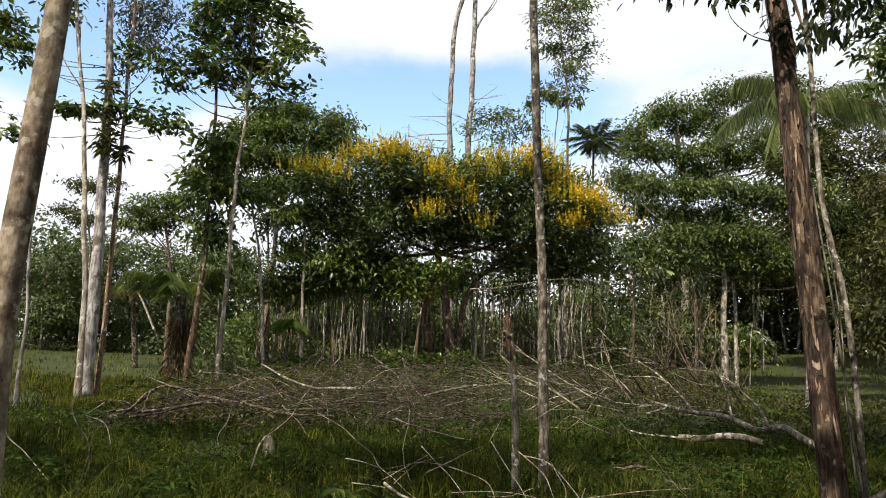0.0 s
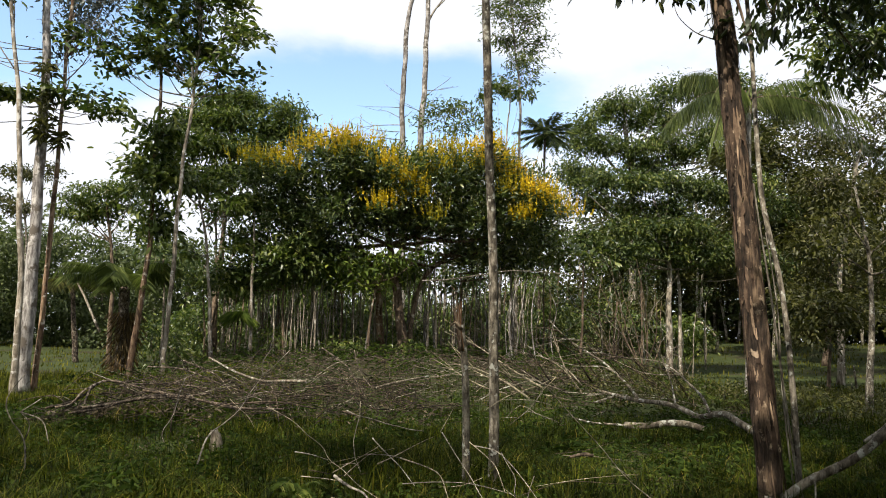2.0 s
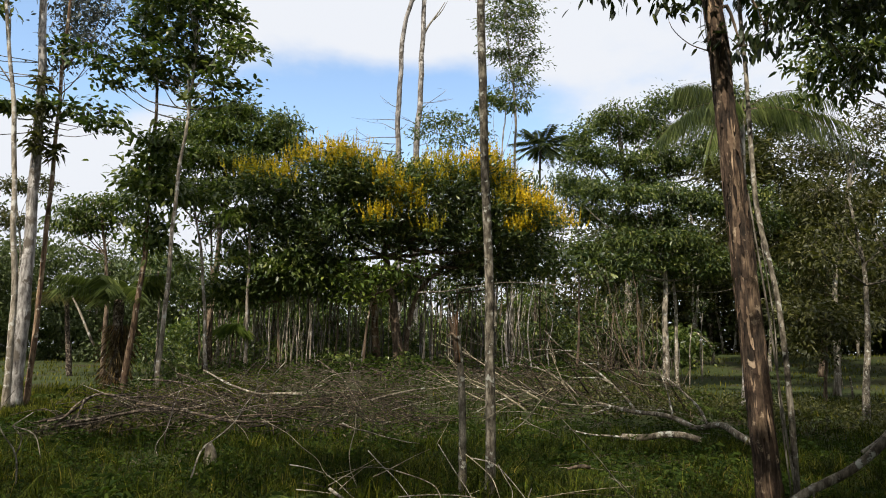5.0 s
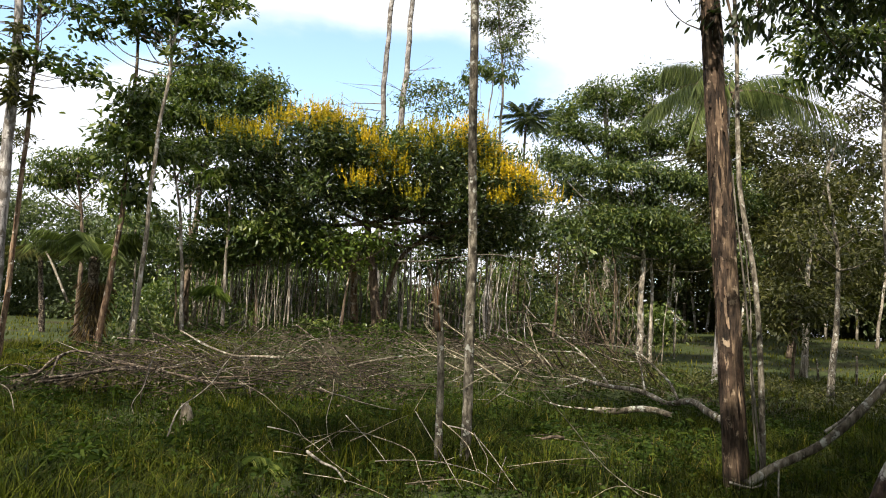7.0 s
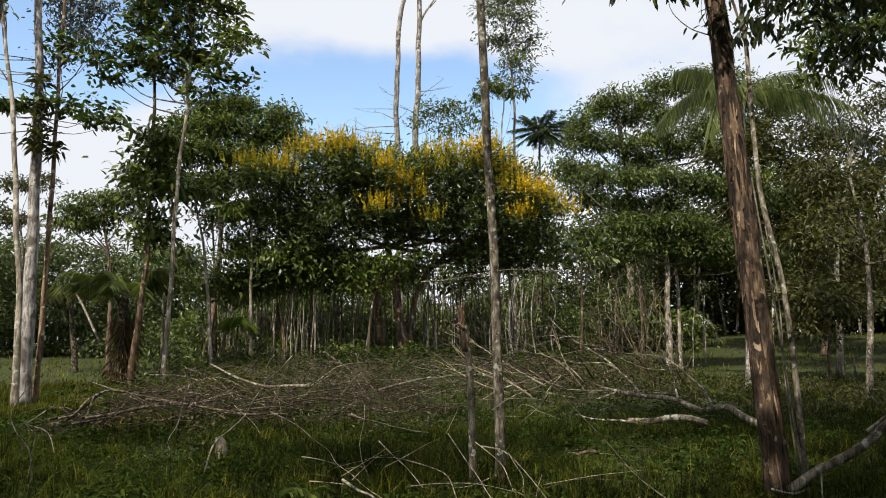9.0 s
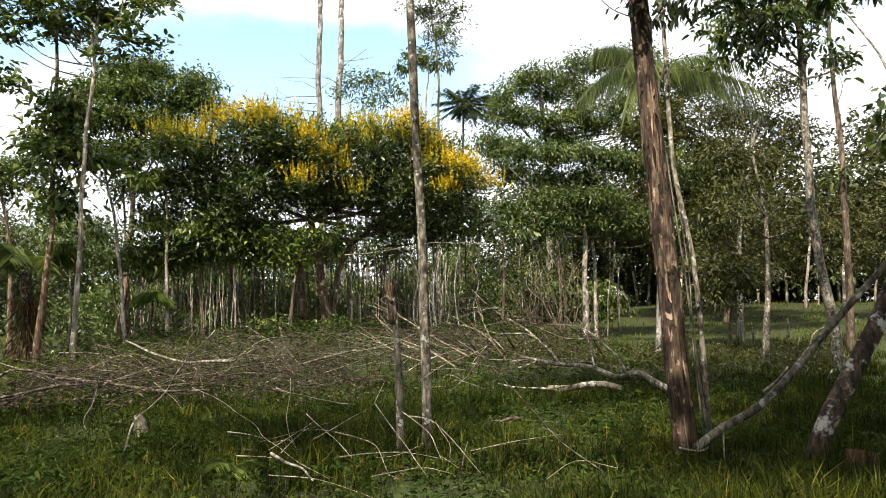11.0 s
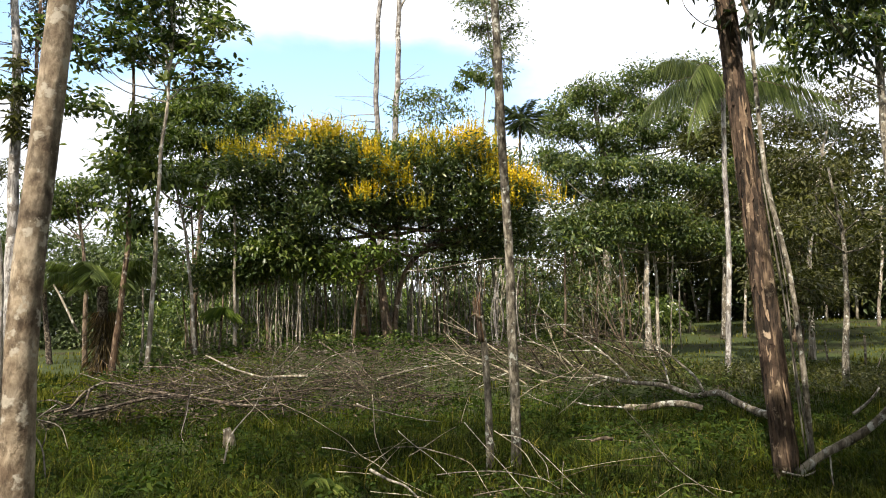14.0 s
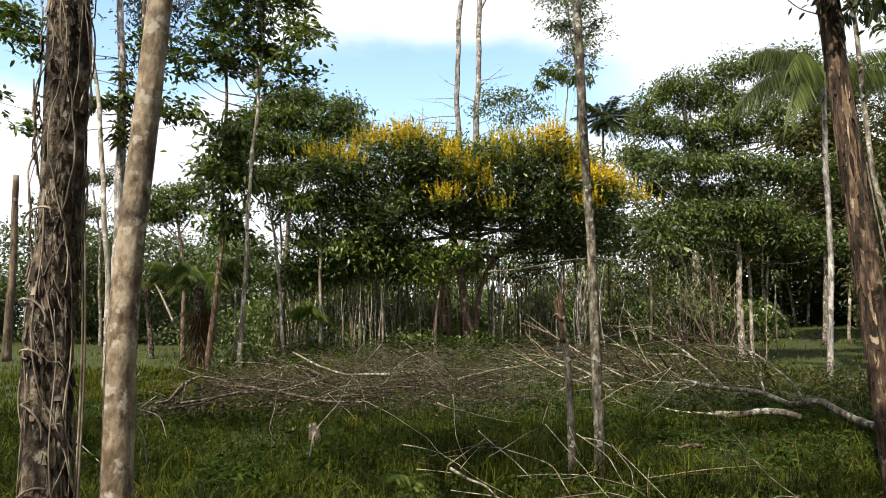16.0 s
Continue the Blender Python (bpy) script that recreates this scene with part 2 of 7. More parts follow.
PLATE_GREY = leaf_material("grey_bark_flake", ((0.0, (0.02, 0.016, 0.012)), (0.5, (0.07, 0.055, 0.043)), (0.85, (0.16, 0.132, 0.105)), (1.0, (0.29, 0.25, 0.205))), 0.9, 0.02, (1, 1, 1), 0.15, (9.0, (0.55, 0.5, 0.48), (1.25, 1.2, 1.15)))
VINE = bark_material("grey_vine", (0.08, 0.062, 0.048), (0.20, 0.165, 0.13), (0.40, 0.355, 0.295), 20.0, 5.0, None, 0.6, 0.004)


def ground_material():
    m, nt, b = material("meadow_soil")
    fine = noise_at(nt, 7.0, 8.0, 0.7)
    wide = noise_at(nt, 0.32, 5.0, 0.6)
    colour = ramp(nt, fine, ((0.3, (0.014, 0.02, 0.007)), (0.5, (0.032, 0.043, 0.012)), (0.72, (0.065, 0.07, 0.025))))
    earth = ramp(nt, fine, ((0.3, (0.014, 0.009, 0.006)), (0.55, (0.036, 0.025, 0.017)), (0.75, (0.09, 0.066, 0.046))))
    colour = mixed(nt, colour, earth, ramp(nt, wide, ((0.52, (0, 0, 0)), (0.66, (0.7, 0.7, 0.7)))))
    # bare, littered earth under the brush and the thicket
    c = nt.nodes.new("ShaderNodeTexCoord")
    away = nt.nodes.new("ShaderNodeVectorMath")
    away.operation = "SUBTRACT"
    away.inputs[1].default_value = (0.5, 24.0, 0)
    flat = nt.nodes.new("ShaderNodeVectorMath")
    flat.operation = "MULTIPLY"
    flat.inputs[1].default_value = (0.05, 0.058, 0)
    size = nt.nodes.new("ShaderNodeVectorMath")
    size.operation = "LENGTH"
    nt.links.new(c.outputs["Object"], away.inputs[0])
    nt.links.new(away.outputs[0], flat.inputs[0])
    nt.links.new(flat.outputs[0], size.inputs[0])
    wob = nt.nodes.new("ShaderNodeMath")
    wob.operation = "ADD"
    nt.links.new(size.outputs["Value"], wob.inputs[0])
    nt.links.new(wide, wob.inputs[1])
    colour = mixed(nt, colour, earth, ramp(nt, wob.outputs[0], ((0.62, (0.85, 0.85, 0.85)), (0.99, (0, 0, 0)))))
    nt.links.new(colour, b.inputs["Base Color"])
    b.inputs["Roughness"].default_value = 0.95
    b.inputs["Specular IOR Level"].default_value = 0.15
    bumped(nt, b, fine, 0.8, 0.05)
    return m


SOIL = ground_material()


# ---- shaping ----
rng = np.random.default_rng(7)


def ground_z(x, y):
    """The lie of the land: a low bank under the thicket, and pastures that rise beyond the trees."""
    x, y = np.asarray(x, float), np.asarray(y, float)
    d = np.hypot(x, y)
    s = np.clip((d - 22) / 40, 0, 1)
    side = np.clip((x / np.maximum(d, 1e-6) + 0.1) / 0.45, 0, 1)
    s, side = s * s * (3 - 2 * s), side * side * (3 - 2 * side)
    far = s * (1.0 + 1.5 * side)
    c = np.clip((y - 10.5) / 14.0, 0, 1)
    bank = 1.15 * c * c * (3 - 2 * c)
    small = 0.035 * np.sin(x * 1.3 + 0.4) * np.sin(y * 1.1 + 1.0) + 0.03 * np.sin(x * 0.47 - y * 0.61)
    return far + np.maximum(bank - far, 0) * np.exp(-np.abs((x - 1.2) / 8.0) ** 4) + small


def solid(name, verts, faces, mat, parent=None, label="", smooth=True):
    """Links arrays of corners and of equally sided faces as one mesh."""
    verts, faces = np.asarray(verts, np.float32), np.asarray(faces, np.int32)
    me = bpy.data.meshes.new(name)
    n, k = faces.shape
    me.vertices.add(len(verts))
    me.vertices.foreach_set("co", verts.ravel())
    me.loops.add(n * k)
    me.loops.foreach_set("vertex_index", faces.ravel())
    me.polygons.add(n)
    me.polygons.foreach_set("loop_start", np.arange(0, n * k, k, dtype=np.int32))
    me.polygons.foreach_set("use_smooth", np.full(n, smooth))
    me.update(calc_edges=True)
    me.materials.append(mat)
    ob = new(name, me)
    ob.parent = parent
    return tagged(ob, label, kind="stuff" if name in ("crown", "branchwork", "blade", "stemwood", "blossom", "leaf_whorl", "rosette", "flaking_bark", "dead_skirt") else "")


def base_of(name, at, label, category, group="", kind=""):
    ob = new(name)
    ob.empty_display_size = 0.2
    ob.location = at
    return tagged(ob, label, category, group, kind)


def curve_through(points, step):
    """Even points along a smooth line through the given ones."""
    p = np.asarray(points, float)
    if len(p) == 2:
        p = np.array([p[0], p[0] * 0.5 + p[1] * 0.5, p[1]])
    q = np.vstack([2 * p[0] - p[1], p, 2 * p[-1] - p[-2]])
    out = []
    for i in range(1, len(q) - 2):
        n = max(2, int(np.ceil(np.linalg.norm(q[i + 1] - q[i]) / step)))
        u = np.linspace(0, 1, n, endpoint=False)[:, None]
        a, b, c, d = q[i - 1], q[i], q[i + 1], q[i + 2]
        out.append(0.5 * (2 * b + (c - a) * u + (2 * a - 5 * b + 4 * c - d) * u ** 2 + (3 * b - a - 3 * c + d) * u ** 3))
    out.append(p[-1:])
    return np.vstack(out)


def tube(points, r0, r1, sides=8, step=0.3, wobble=0.0, rough=0.0, flare=0.0, power=1.0, seed=0):
    """Corners and faces of a tapered, uneven round stem, closed at both ends."""
    r = np.random.default_rng(seed + 11)
    c = curve_through(points, step)
    n = len(c)
    t = np.linspace(0, 1, n)
    if wobble:
        ph = r.uniform(0, 6.28, 6)
        L = np.linalg.norm(c[-1] - c[0])
        w = wobble * np.sin(np.pi * t) ** 0.5
        c = c + np.stack([w * (np.sin(t * L * 1.1 + ph[0]) + 0.5 * np.sin(t * L * 2.7 + ph[1])),
                          w * (np.sin(t * L * 1.3 + ph[2]) + 0.5 * np.sin(t * L * 2.3 + ph[3])), 0 * t], 1)
    radius = (r0 + (r1 - r0) * t ** power) * (1 + flare * np.exp(-t * n * step / 0.35))
    d = np.gradient(c, axis=0)
    d /= np.linalg.norm(d, axis=1)[:, None] + 1e-9
    ref = np.array([0.0, 1.0, 0.0]) if abs(d[n // 2, 1]) < 0.8 else np.array([1.0, 0.0, 0.0])
    u = np.cross(d, ref)
    u /= np.linalg.norm(u, axis=1)[:, None] + 1e-9
    v = np.cross(d, u)
    a = np.arange(sides) * 2 * np.pi / sides
    rr = np.repeat(radius[:, None], sides, 1)
    if rough:
        ph = r.uniform(0, 6.28, 8)
        T = (t * n * step)[:, None]
        rr = rr * (1 + rough * (0.5 * np.sin(2 * a + 1.7 * T + ph[0]) + 0.4 * np.sin(3 * a - 2.3 * T + ph[1]) + 0.35 * np.sin(5 * a + 4.1 * T + ph[2]))
                   + rough * 0.5 * r.standard_normal((n, sides)))
    ring = c[:, None, :] + rr[:, :, None] * (np.cos(a)[None, :, None] * u[:, None, :] + np.sin(a)[None, :, None] * v[:, None, :])
    verts = np.vstack([ring.reshape(-1, 3), c[:1], c[-1:]])
    i, j = np.meshgrid(np.arange(n - 1), np.arange(sides), indexing="ij")
    k = (j + 1) % sides
    q = np.stack([i * sides + j, i * sides + k, (i + 1) * sides + k, (i + 1) * sides + j], -1).reshape(-1, 4)
    tri = np.vstack([q[:, [0, 1, 2]], q[:, [0, 2, 3]]])
    s = np.arange(sides)
    end = n * sides
    cap = np.vstack([np.stack([np.full(sides, end), (s + 1) % sides, s], 1),
                     np.stack([np.full(sides, end + 1), (n - 1) * sides + s, (n - 1) * sides + (s + 1) % sides], 1)])
    return verts, np.vstack([tri, cap])


def bark_plates(line, r0, r1, n, seed, tall=(0.12, 0.45), wide=(0.025, 0.06), lift=0.02):
    """Long curled flakes of bark that stand off a trunk."""
    r = np.random.default_rng(seed)
    c = curve_through(line, 0.02)
    m = len(c)
    v, f = [], []
    for i in range(n):
        h, w = r.uniform(*tall), r.uniform(*wide)
        k0 = int(r.uniform(0, 1) * (m - 2))
        k = np.clip(np.linspace(k0, k0 + h / 0.02, 6), 0, m - 1).astype(int)
        rad = r0 + (r1 - r0) * k / m
        a = r.uniform(0, 2 * np.pi) + np.cumsum(r.normal(0, 0.03, 6))
        half = w / rad * 0.5 * np.sin(np.linspace(0.12, 3.0, 6)) ** 0.8 * r.uniform(0.6, 1.4, 6)
        off = rad + 0.006 + lift * r.uniform(0.2, 1) * np.linspace(1, 0.1, 6) ** 2
        for s, e in ((-1, 0.35), (0, 0.0), (1, 0.35)):
            aa = a + s * half
            o = off + e * lift * 0.6 * r.uniform(0, 1)
            v.append(c[k] + np.stack([np.cos(aa) * o, np.sin(aa) * o, 0 * aa], 1))
        base = i * 18
        for col in (0, 6):
            for q in range(5):
                p = base + col + q
                f += [(p, p + 6, p + 7), (p, p + 7, p + 1)]
    return np.vstack(v), np.array(f)


def joined(pieces):
    vs, fs, n = [], [], 0
    for v, f in pieces:
        vs.append(v)
        fs.append(f + n)
        n += len(v)
    return np.vstack(vs), np.vstack(fs)


def unit(v):
    return v / (np.linalg.norm(v, axis=-1, keepdims=True) + 1e-9)


def leaves(at, way, size, slim=0.36, droop=0.15, r=rng, full=False):
    """Folded blades, one at each place, pointing along way; full ones have a rounder outline and a curved back."""
    n = len(at)
    d = unit(way)
    u = unit(np.cross(d, r.standard_normal((n, 3)) * 0.6 + np.array([0, 0, 1.0])))
    k = np.cross(u, d)
    L = (size * r.uniform(0.7, 1.25, n))[:, None]
    W = L * slim * 0.5
    low = np.array([0, 0, 1.0])
    if full:
        near, far = at + d * L * 0.28 - low * L * droop * 0.1, at + d * L * 0.68 - low * L * droop * 0.45
        v = np.stack([at, near + u * W * 0.88 + k * W * 0.3, far + u * W * 0.78 + k * W * 0.25, at + d * L - low * L * droop,
                      far - u * W * 0.78 + k * W * 0.25, near - u * W * 0.88 + k * W * 0.3], 1).reshape(-1, 3)
        b = np.arange(n)[:, None] * 6
        return v, np.vstack([b + [0, 1, 5], b + [1, 2, 5], b + [2, 4, 5], b + [2, 3, 4]])
    v = np.stack([at, at + d * L * 0.45 + u * W + k * W * 0.35, at + d * L - low * L * droop,
                  at + d * L * 0.45 - u * W + k * W * 0.35], 1).reshape(-1, 3)
    b = np.arange(n)[:, None] * 4
    return v, np.vstack([b + [0, 1, 2], b + [0, 2, 3]])


def clumps(blobs, count, size, spread=0.3, layers=0.0, slim=0.36, droop=0.2, per=14, hollow=0.45, hang=-0.15, r=rng, full=True):
    """Leaves in loose clumps within the given round masses; also gives the places of the clumps."""
    blobs = np.asarray(blobs, float)
    weight = (blobs[:, 3] ** 2 * blobs[:, 4]) ** 0.667
    number = np.maximum(2, (count / per * weight / weight.sum()).astype(int))
    tips, hearts = [], []
    for b, m in zip(blobs, number):
        p = unit(r.standard_normal((m, 3))) * (r.uniform(0, 1, m) ** hollow)[:, None]
        p[:, 2] += 0.12 * (1 - p[:, 0] ** 2 - p[:, 1] ** 2)
        p = p * (1 + 0.22 * r.standard_normal((m, 1)))
        p = p * [b[3], b[3], b[4]] + b[:3]
        if layers:
            p[:, 2] = np.round(p[:, 2] / layers) * layers + r.normal(0, layers * 0.1, m)
        tips.append(p)
        hearts.append(np.repeat(b[None, :3], m, 0))
    tips, hearts = np.vstack(tips), np.vstack(hearts)
    k = len(tips)
    own = unit((tips - hearts) * [1, 1, 0.5] + 0.3 * r.standard_normal((k, 3)))
    tier = 0.24 if layers else 0.55
    at = np.repeat(tips, per, 0) + r.normal(0, 1, (k * per, 3)) * [spread, spread, spread * tier]
    way = (np.repeat(own, per, 0) * 0.7 + unit(r.standard_normal((k * per, 3))) * 0.8) * [1, 1, 0.5 if layers else 1] + [0, 0, hang]
    return leaves(at, way, size, slim, droop, r, full), tips, hearts


def twigs(tips, hearts, share, r0, r1, r=rng):
    """Thin branches from the heart of each mass out to some of its clumps."""
    pieces = []
    for i in np.nonzero(r.uniform(0, 1, len(tips)) < share)[0]:
        a, b = hearts[i], tips[i]
        mid = (a + b) / 2 + r.normal(0, 0.12, 3) * np.linalg.norm(b - a) + [0, 0, 0.05]
        pieces.append(tube([a, mid, b], r0, r1, 3, np.linalg.norm(b - a) / 2.6 + 0.1))
    return joined(pieces) if pieces else None


MORE = 1.5      # leaves for each one counted below


def tree(name, label, path, r0, r1, blobs, count, size, bark, leaf, group="", category="tree", sides=10, layers=0.0, slim=0.36,
         spread=0.3, per=14, limbs=0.0, share=0.12, fork=0.55, hang=-0.15, droop=0.2, wobble=0.03, flare=0.35, seed=1, twig=0.018, rough=0.05,
         hollow=0.45, step=0.35, more=MORE):
    """A tree of a trunk along path, a limb to each mass of the crown, twigs, and leaves in clumps."""
    r = np.random.default_rng(seed)
    path = np.asarray(path, float)
    at = path[0].copy()
    at[2] = float(ground_z(at[0], at[1])) - 0.05
    path[0] = at
    ob = base_of(name, at, label, category, group)
    line = path - at
    solid("trunk", *tube(line, r0, r1, sides, step, wobble, rough, flare, 1.0, seed), bark, ob)
    if len(blobs):
        local = np.asarray(blobs, float).copy()
        local[:, :3] -= at
        fine = curve_through(line, 0.4)
        if limbs:
            for i, b in enumerate(local):
                s = fine[np.argmin(np.abs(fine[:, 2] - (b[2] * fork + (1 - fork) * 0.5 * fine[-1, 2])) + 0.15 * np.linalg.norm(fine[:, :2] - b[:2], axis=1))]
                mid = s * 0.45 + b[:3] * 0.55 + [0, 0, -0.12 * np.linalg.norm(b[:3] - s)] + r.normal(0, 0.1, 3)
                solid("limb", *tube([s, mid, b[:3]], limbs, limbs * 0.3, 6, 0.35, 0.04, 0.05, seed=seed + i), bark, ob)
        mesh, tips, hearts = clumps(local, count * more, size * 1.15, spread, layers, slim * 1.1, droop, per, hollow, hang, r, at[1] < 26.5)
        t = twigs(tips, hearts, share / more, twig, twig * 0.35, r)
        if t:
            solid("branchwork", *t, bark, ob)
        solid("crown", *mesh, leaf, ob, smooth=False)
    return ob


def fallen(name, label, lines, bark, category="branch", group="", sides=7, step=0.15, wobble=0.0, rough=0.06, seed=3):
    """A dead branch of one or more stems: each line is (points, thick radius, thin radius)."""
    at = np.asarray(lines[0][0][0], float)
    ob = base_of(name, at, label, category, group)
    for i, (pts, a, b) in enumerate(lines):
        solid("stem" if i == 0 else "twig", *tube(np.asarray(pts, float) - at, a, b, sides, step, wobble, rough, seed=seed + i), bark, ob)
    return ob

# ---- ground ----
def build_ground():
    rings = np.concatenate([np.linspace(0.5, 40, 100), np.geomspace(42, 3500, 40)])
    turns = 150
    a = np.arange(turns) * 2 * np.pi / turns
    x, y = rings[:, None] * np.sin(a), rings[:, None] * np.cos(a)
    v = np.vstack([np.stack([x, y, ground_z(x, y)], -1).reshape(-1, 3), [[0, 0, float(ground_z(0, 0))]]])
    i, j = np.meshgrid(np.arange(len(rings) - 1), np.arange(turns), indexing="ij")
    k = (j + 1) % turns
    q = np.stack([i * turns + j, (i + 1) * turns + j, (i + 1) * turns + k, i * turns + k], -1).reshape(-1, 4)
    tri = np.vstack([q[:, [0, 2, 1]], q[:, [0, 3, 2]]])
    s = np.arange(turns)
    tri = np.vstack([tri, np.stack([np.full(turns, len(v) - 1), (s + 1) % turns, s], 1)])
    tagged(solid("ground", v, tri, SOIL), "grassy clearing with bare brown earth under the trees", "ground", kind="structure")


build_ground()


# ---- the large trees ----
def flower_sprays(ob, at, masses, count, r, forward):
    """Upright yellow flower spikes over the crown, one spray for each mass."""
    for i, (x, y, z, w, h, old) in enumerate(masses):
        heads = max(3, int(count * (0.55 if old else 1.0) / 7 * w * max(h, 0.22)))
        n = heads * 7
        q, o = np.sqrt(r.uniform(0, 1, heads)), r.uniform(0, 6.283, heads)
        heart = np.stack([q * np.cos(o) * w, r.normal(0, 0.3, heads), q * np.sin(o) * h - 0.27], 1)
        heart[:, 2] -= 0.25 * h * (heart[:, 0] / w) ** 2
        lean = np.stack([r.normal(0, 0.3, n), r.normal(-0.1, 0.25, n), np.zeros(n)], 1)
        foot = np.repeat(heart, 7, 0) + lean * 0.7 + r.normal(0, 0.09, (n, 3))
        tall = r.uniform(0.3, 0.6, n)
        k = 12
        t = np.tile(np.linspace(0.0, 1, k), n)[:, None]
        up = np.array([0, 0, 1.0])
        place = np.repeat(foot, k, 0) + np.repeat(tall, k)[:, None] * (up * t + np.repeat(lean, k, 0) * (0.9 * t - 0.45 * t ** 2))
        turn = np.arange(n * k) * 2.4
        out = np.stack([np.cos(turn), np.sin(turn), np.full(n * k, 1.7)], 1) + np.repeat(lean, k, 0) * 0.9
        v, f = leaves(place, out, 1.0, 0.75, 0.0, r)
        small = (0.095 - 0.055 * t ** 1.3)[:, :, None]
        v = ((v.reshape(-1, 4, 3) - place[:, None]) * small + place[:, None]).reshape(-1, 3)
        ends = np.repeat(foot + [0, 0.05, -0.16], 2, 0) + r.normal(0, 0.08, (n * 2, 3))
        ways = np.stack([r.normal(0, 0.8, n * 2), r.normal(-0.5, 0.5, n * 2), r.normal(0.25, 0.35, n * 2)], 1)
        gv, gf = leaves(ends, ways, 0.22, 0.3, 0.1, r)
        solid("leaf_whorl", gv + np.array([x, y + forward, z]) - at, gf, LEAF_GLOSS, ob, smooth=False)
        solid("blossom", v + np.array([x, y + forward, z]) - at, f, PETAL_OLD if old else PETAL, ob, smooth=False)


flowering = tree("flowering_tree", "broad dark-leaved tree with yellow flower spikes over its crown",
     [(0.36, 25.00, 0.74), (0.24, 25.00, 2.06), (-0.05, 25.00, 3.74), (-0.44, 24.60, 5.60), (-0.72, 24.40, 7.50)], 0.2, 0.07,
     [(-4.47, 24.00, 7.38, 1.30, 0.73), (-2.15, 23.60, 7.72, 1.48, 0.93), (-2.15, 24.40, 6.26, 1.77, 1.08), (-4.30, 25.00, 6.15, 1.50, 0.92), (-0.39, 23.60, 7.53, 1.35, 0.97),
      (1.25, 23.60, 7.48, 1.48, 0.93), (-0.45, 24.60, 6.03, 1.31, 0.87), (3.10, 23.60, 7.75, 1.15, 1.03), (4.38, 23.80, 7.21, 1.07, 0.85), (5.35, 24.00, 6.59, 0.75, 0.68),
      (2.89, 24.20, 6.29, 1.50, 0.94), (4.64, 24.60, 5.78, 1.10, 0.73), (1.36, 24.80, 6.13, 1.28, 0.74), (-3.21, 25.00, 5.03, 1.50, 0.60), (2.79, 25.00, 5.13, 1.07, 0.52)],
     34000, 0.2, BARK_BROWN, LEAF_GLOSS, more=1.3, spread=0.27, limbs=0.085, share=0.1, slim=0.27, hang=0.2, droop=0.0, per=15, seed=5, hollow=0.33)
solid("trunk", *tube([np.array(q) - np.array(flowering.location) for q in ((-0.55, 26.00, 0.63), (-0.59, 26.00, 2.27), (-0.88, 25.60, 4.20), (-1.96, 25.00, 5.83))],
                     0.17, 0.06, 10, 0.35, 0.03, 0.06, 0.3, seed=8), BARK_RED, flowering)
solid("trunk", *tube([np.array(q) - np.array(flowering.location) for q in ((0.62, 25.40, 0.74), (0.58, 25.40, 2.29), (1.15, 25.20, 4.23), (2.95, 24.60, 5.72))],
                     0.12, 0.05, 8, 0.35, 0.03, 0.06, 0.3, seed=9), BARK_BROWN, flowering)
flower_sprays(flowering, np.array(flowering.location),
    [(-5.02, 22.90, 7.87, 0.51, 0.14, 1), (-4.45, 23.12, 7.88, 0.35, 0.16, 1), (-3.87, 22.68, 7.78, 0.27, 0.23, 0), (-3.14, 22.90, 8.45, 0.39, 0.18, 0), (-2.41, 23.11, 8.71, 0.47, 0.20, 0), (-1.62, 22.68, 8.44, 0.46, 0.19, 0), (-0.96, 22.91, 8.40, 0.39, 0.19, 1), (-0.43, 23.11, 8.55, 0.35, 0.27, 1), (-0.29, 22.68, 7.74, 0.31, 0.17, 0), (0.06, 22.91, 7.37, 0.35, 0.18, 0), (0.49, 23.11, 6.98, 0.35, 0.18, 0), (-0.64, 22.68, 6.48, 0.25, 0.12, 0), (0.69, 22.92, 8.28, 0.47, 0.18, 1), (1.54, 23.11, 8.49, 0.47, 0.18, 1), (2.17, 22.67, 8.40, 0.39, 0.17, 1), (1.11, 22.92, 7.78, 0.43, 0.19, 1), (1.72, 23.10, 7.99, 0.43, 0.16, 1), (2.77, 22.67, 8.49, 0.46, 0.19, 0), (3.46, 22.93, 8.38, 0.39, 0.21, 0), (3.90, 23.10, 7.92, 0.39, 0.22, 0), (3.71, 22.67, 7.13, 0.31, 0.17, 1), (4.41, 22.93, 7.22, 0.39, 0.18, 0), (5.05, 23.10, 7.03, 0.43, 0.18, 0), (5.49, 22.67, 6.77, 0.27, 0.15, 0), (5.99, 22.93, 6.44, 0.12, 0.10, 0), (4.19, 23.10, 6.29, 0.24, 0.10, 0), (1.25, 22.67, 6.14, 0.17, 0.10, 1), (2.71, 22.94, 7.98, 0.35, 0.18, 1), (-2.14, 23.09, 8.27, 0.59, 0.14, 1)],
    800, np.random.default_rng(3), -0.5)

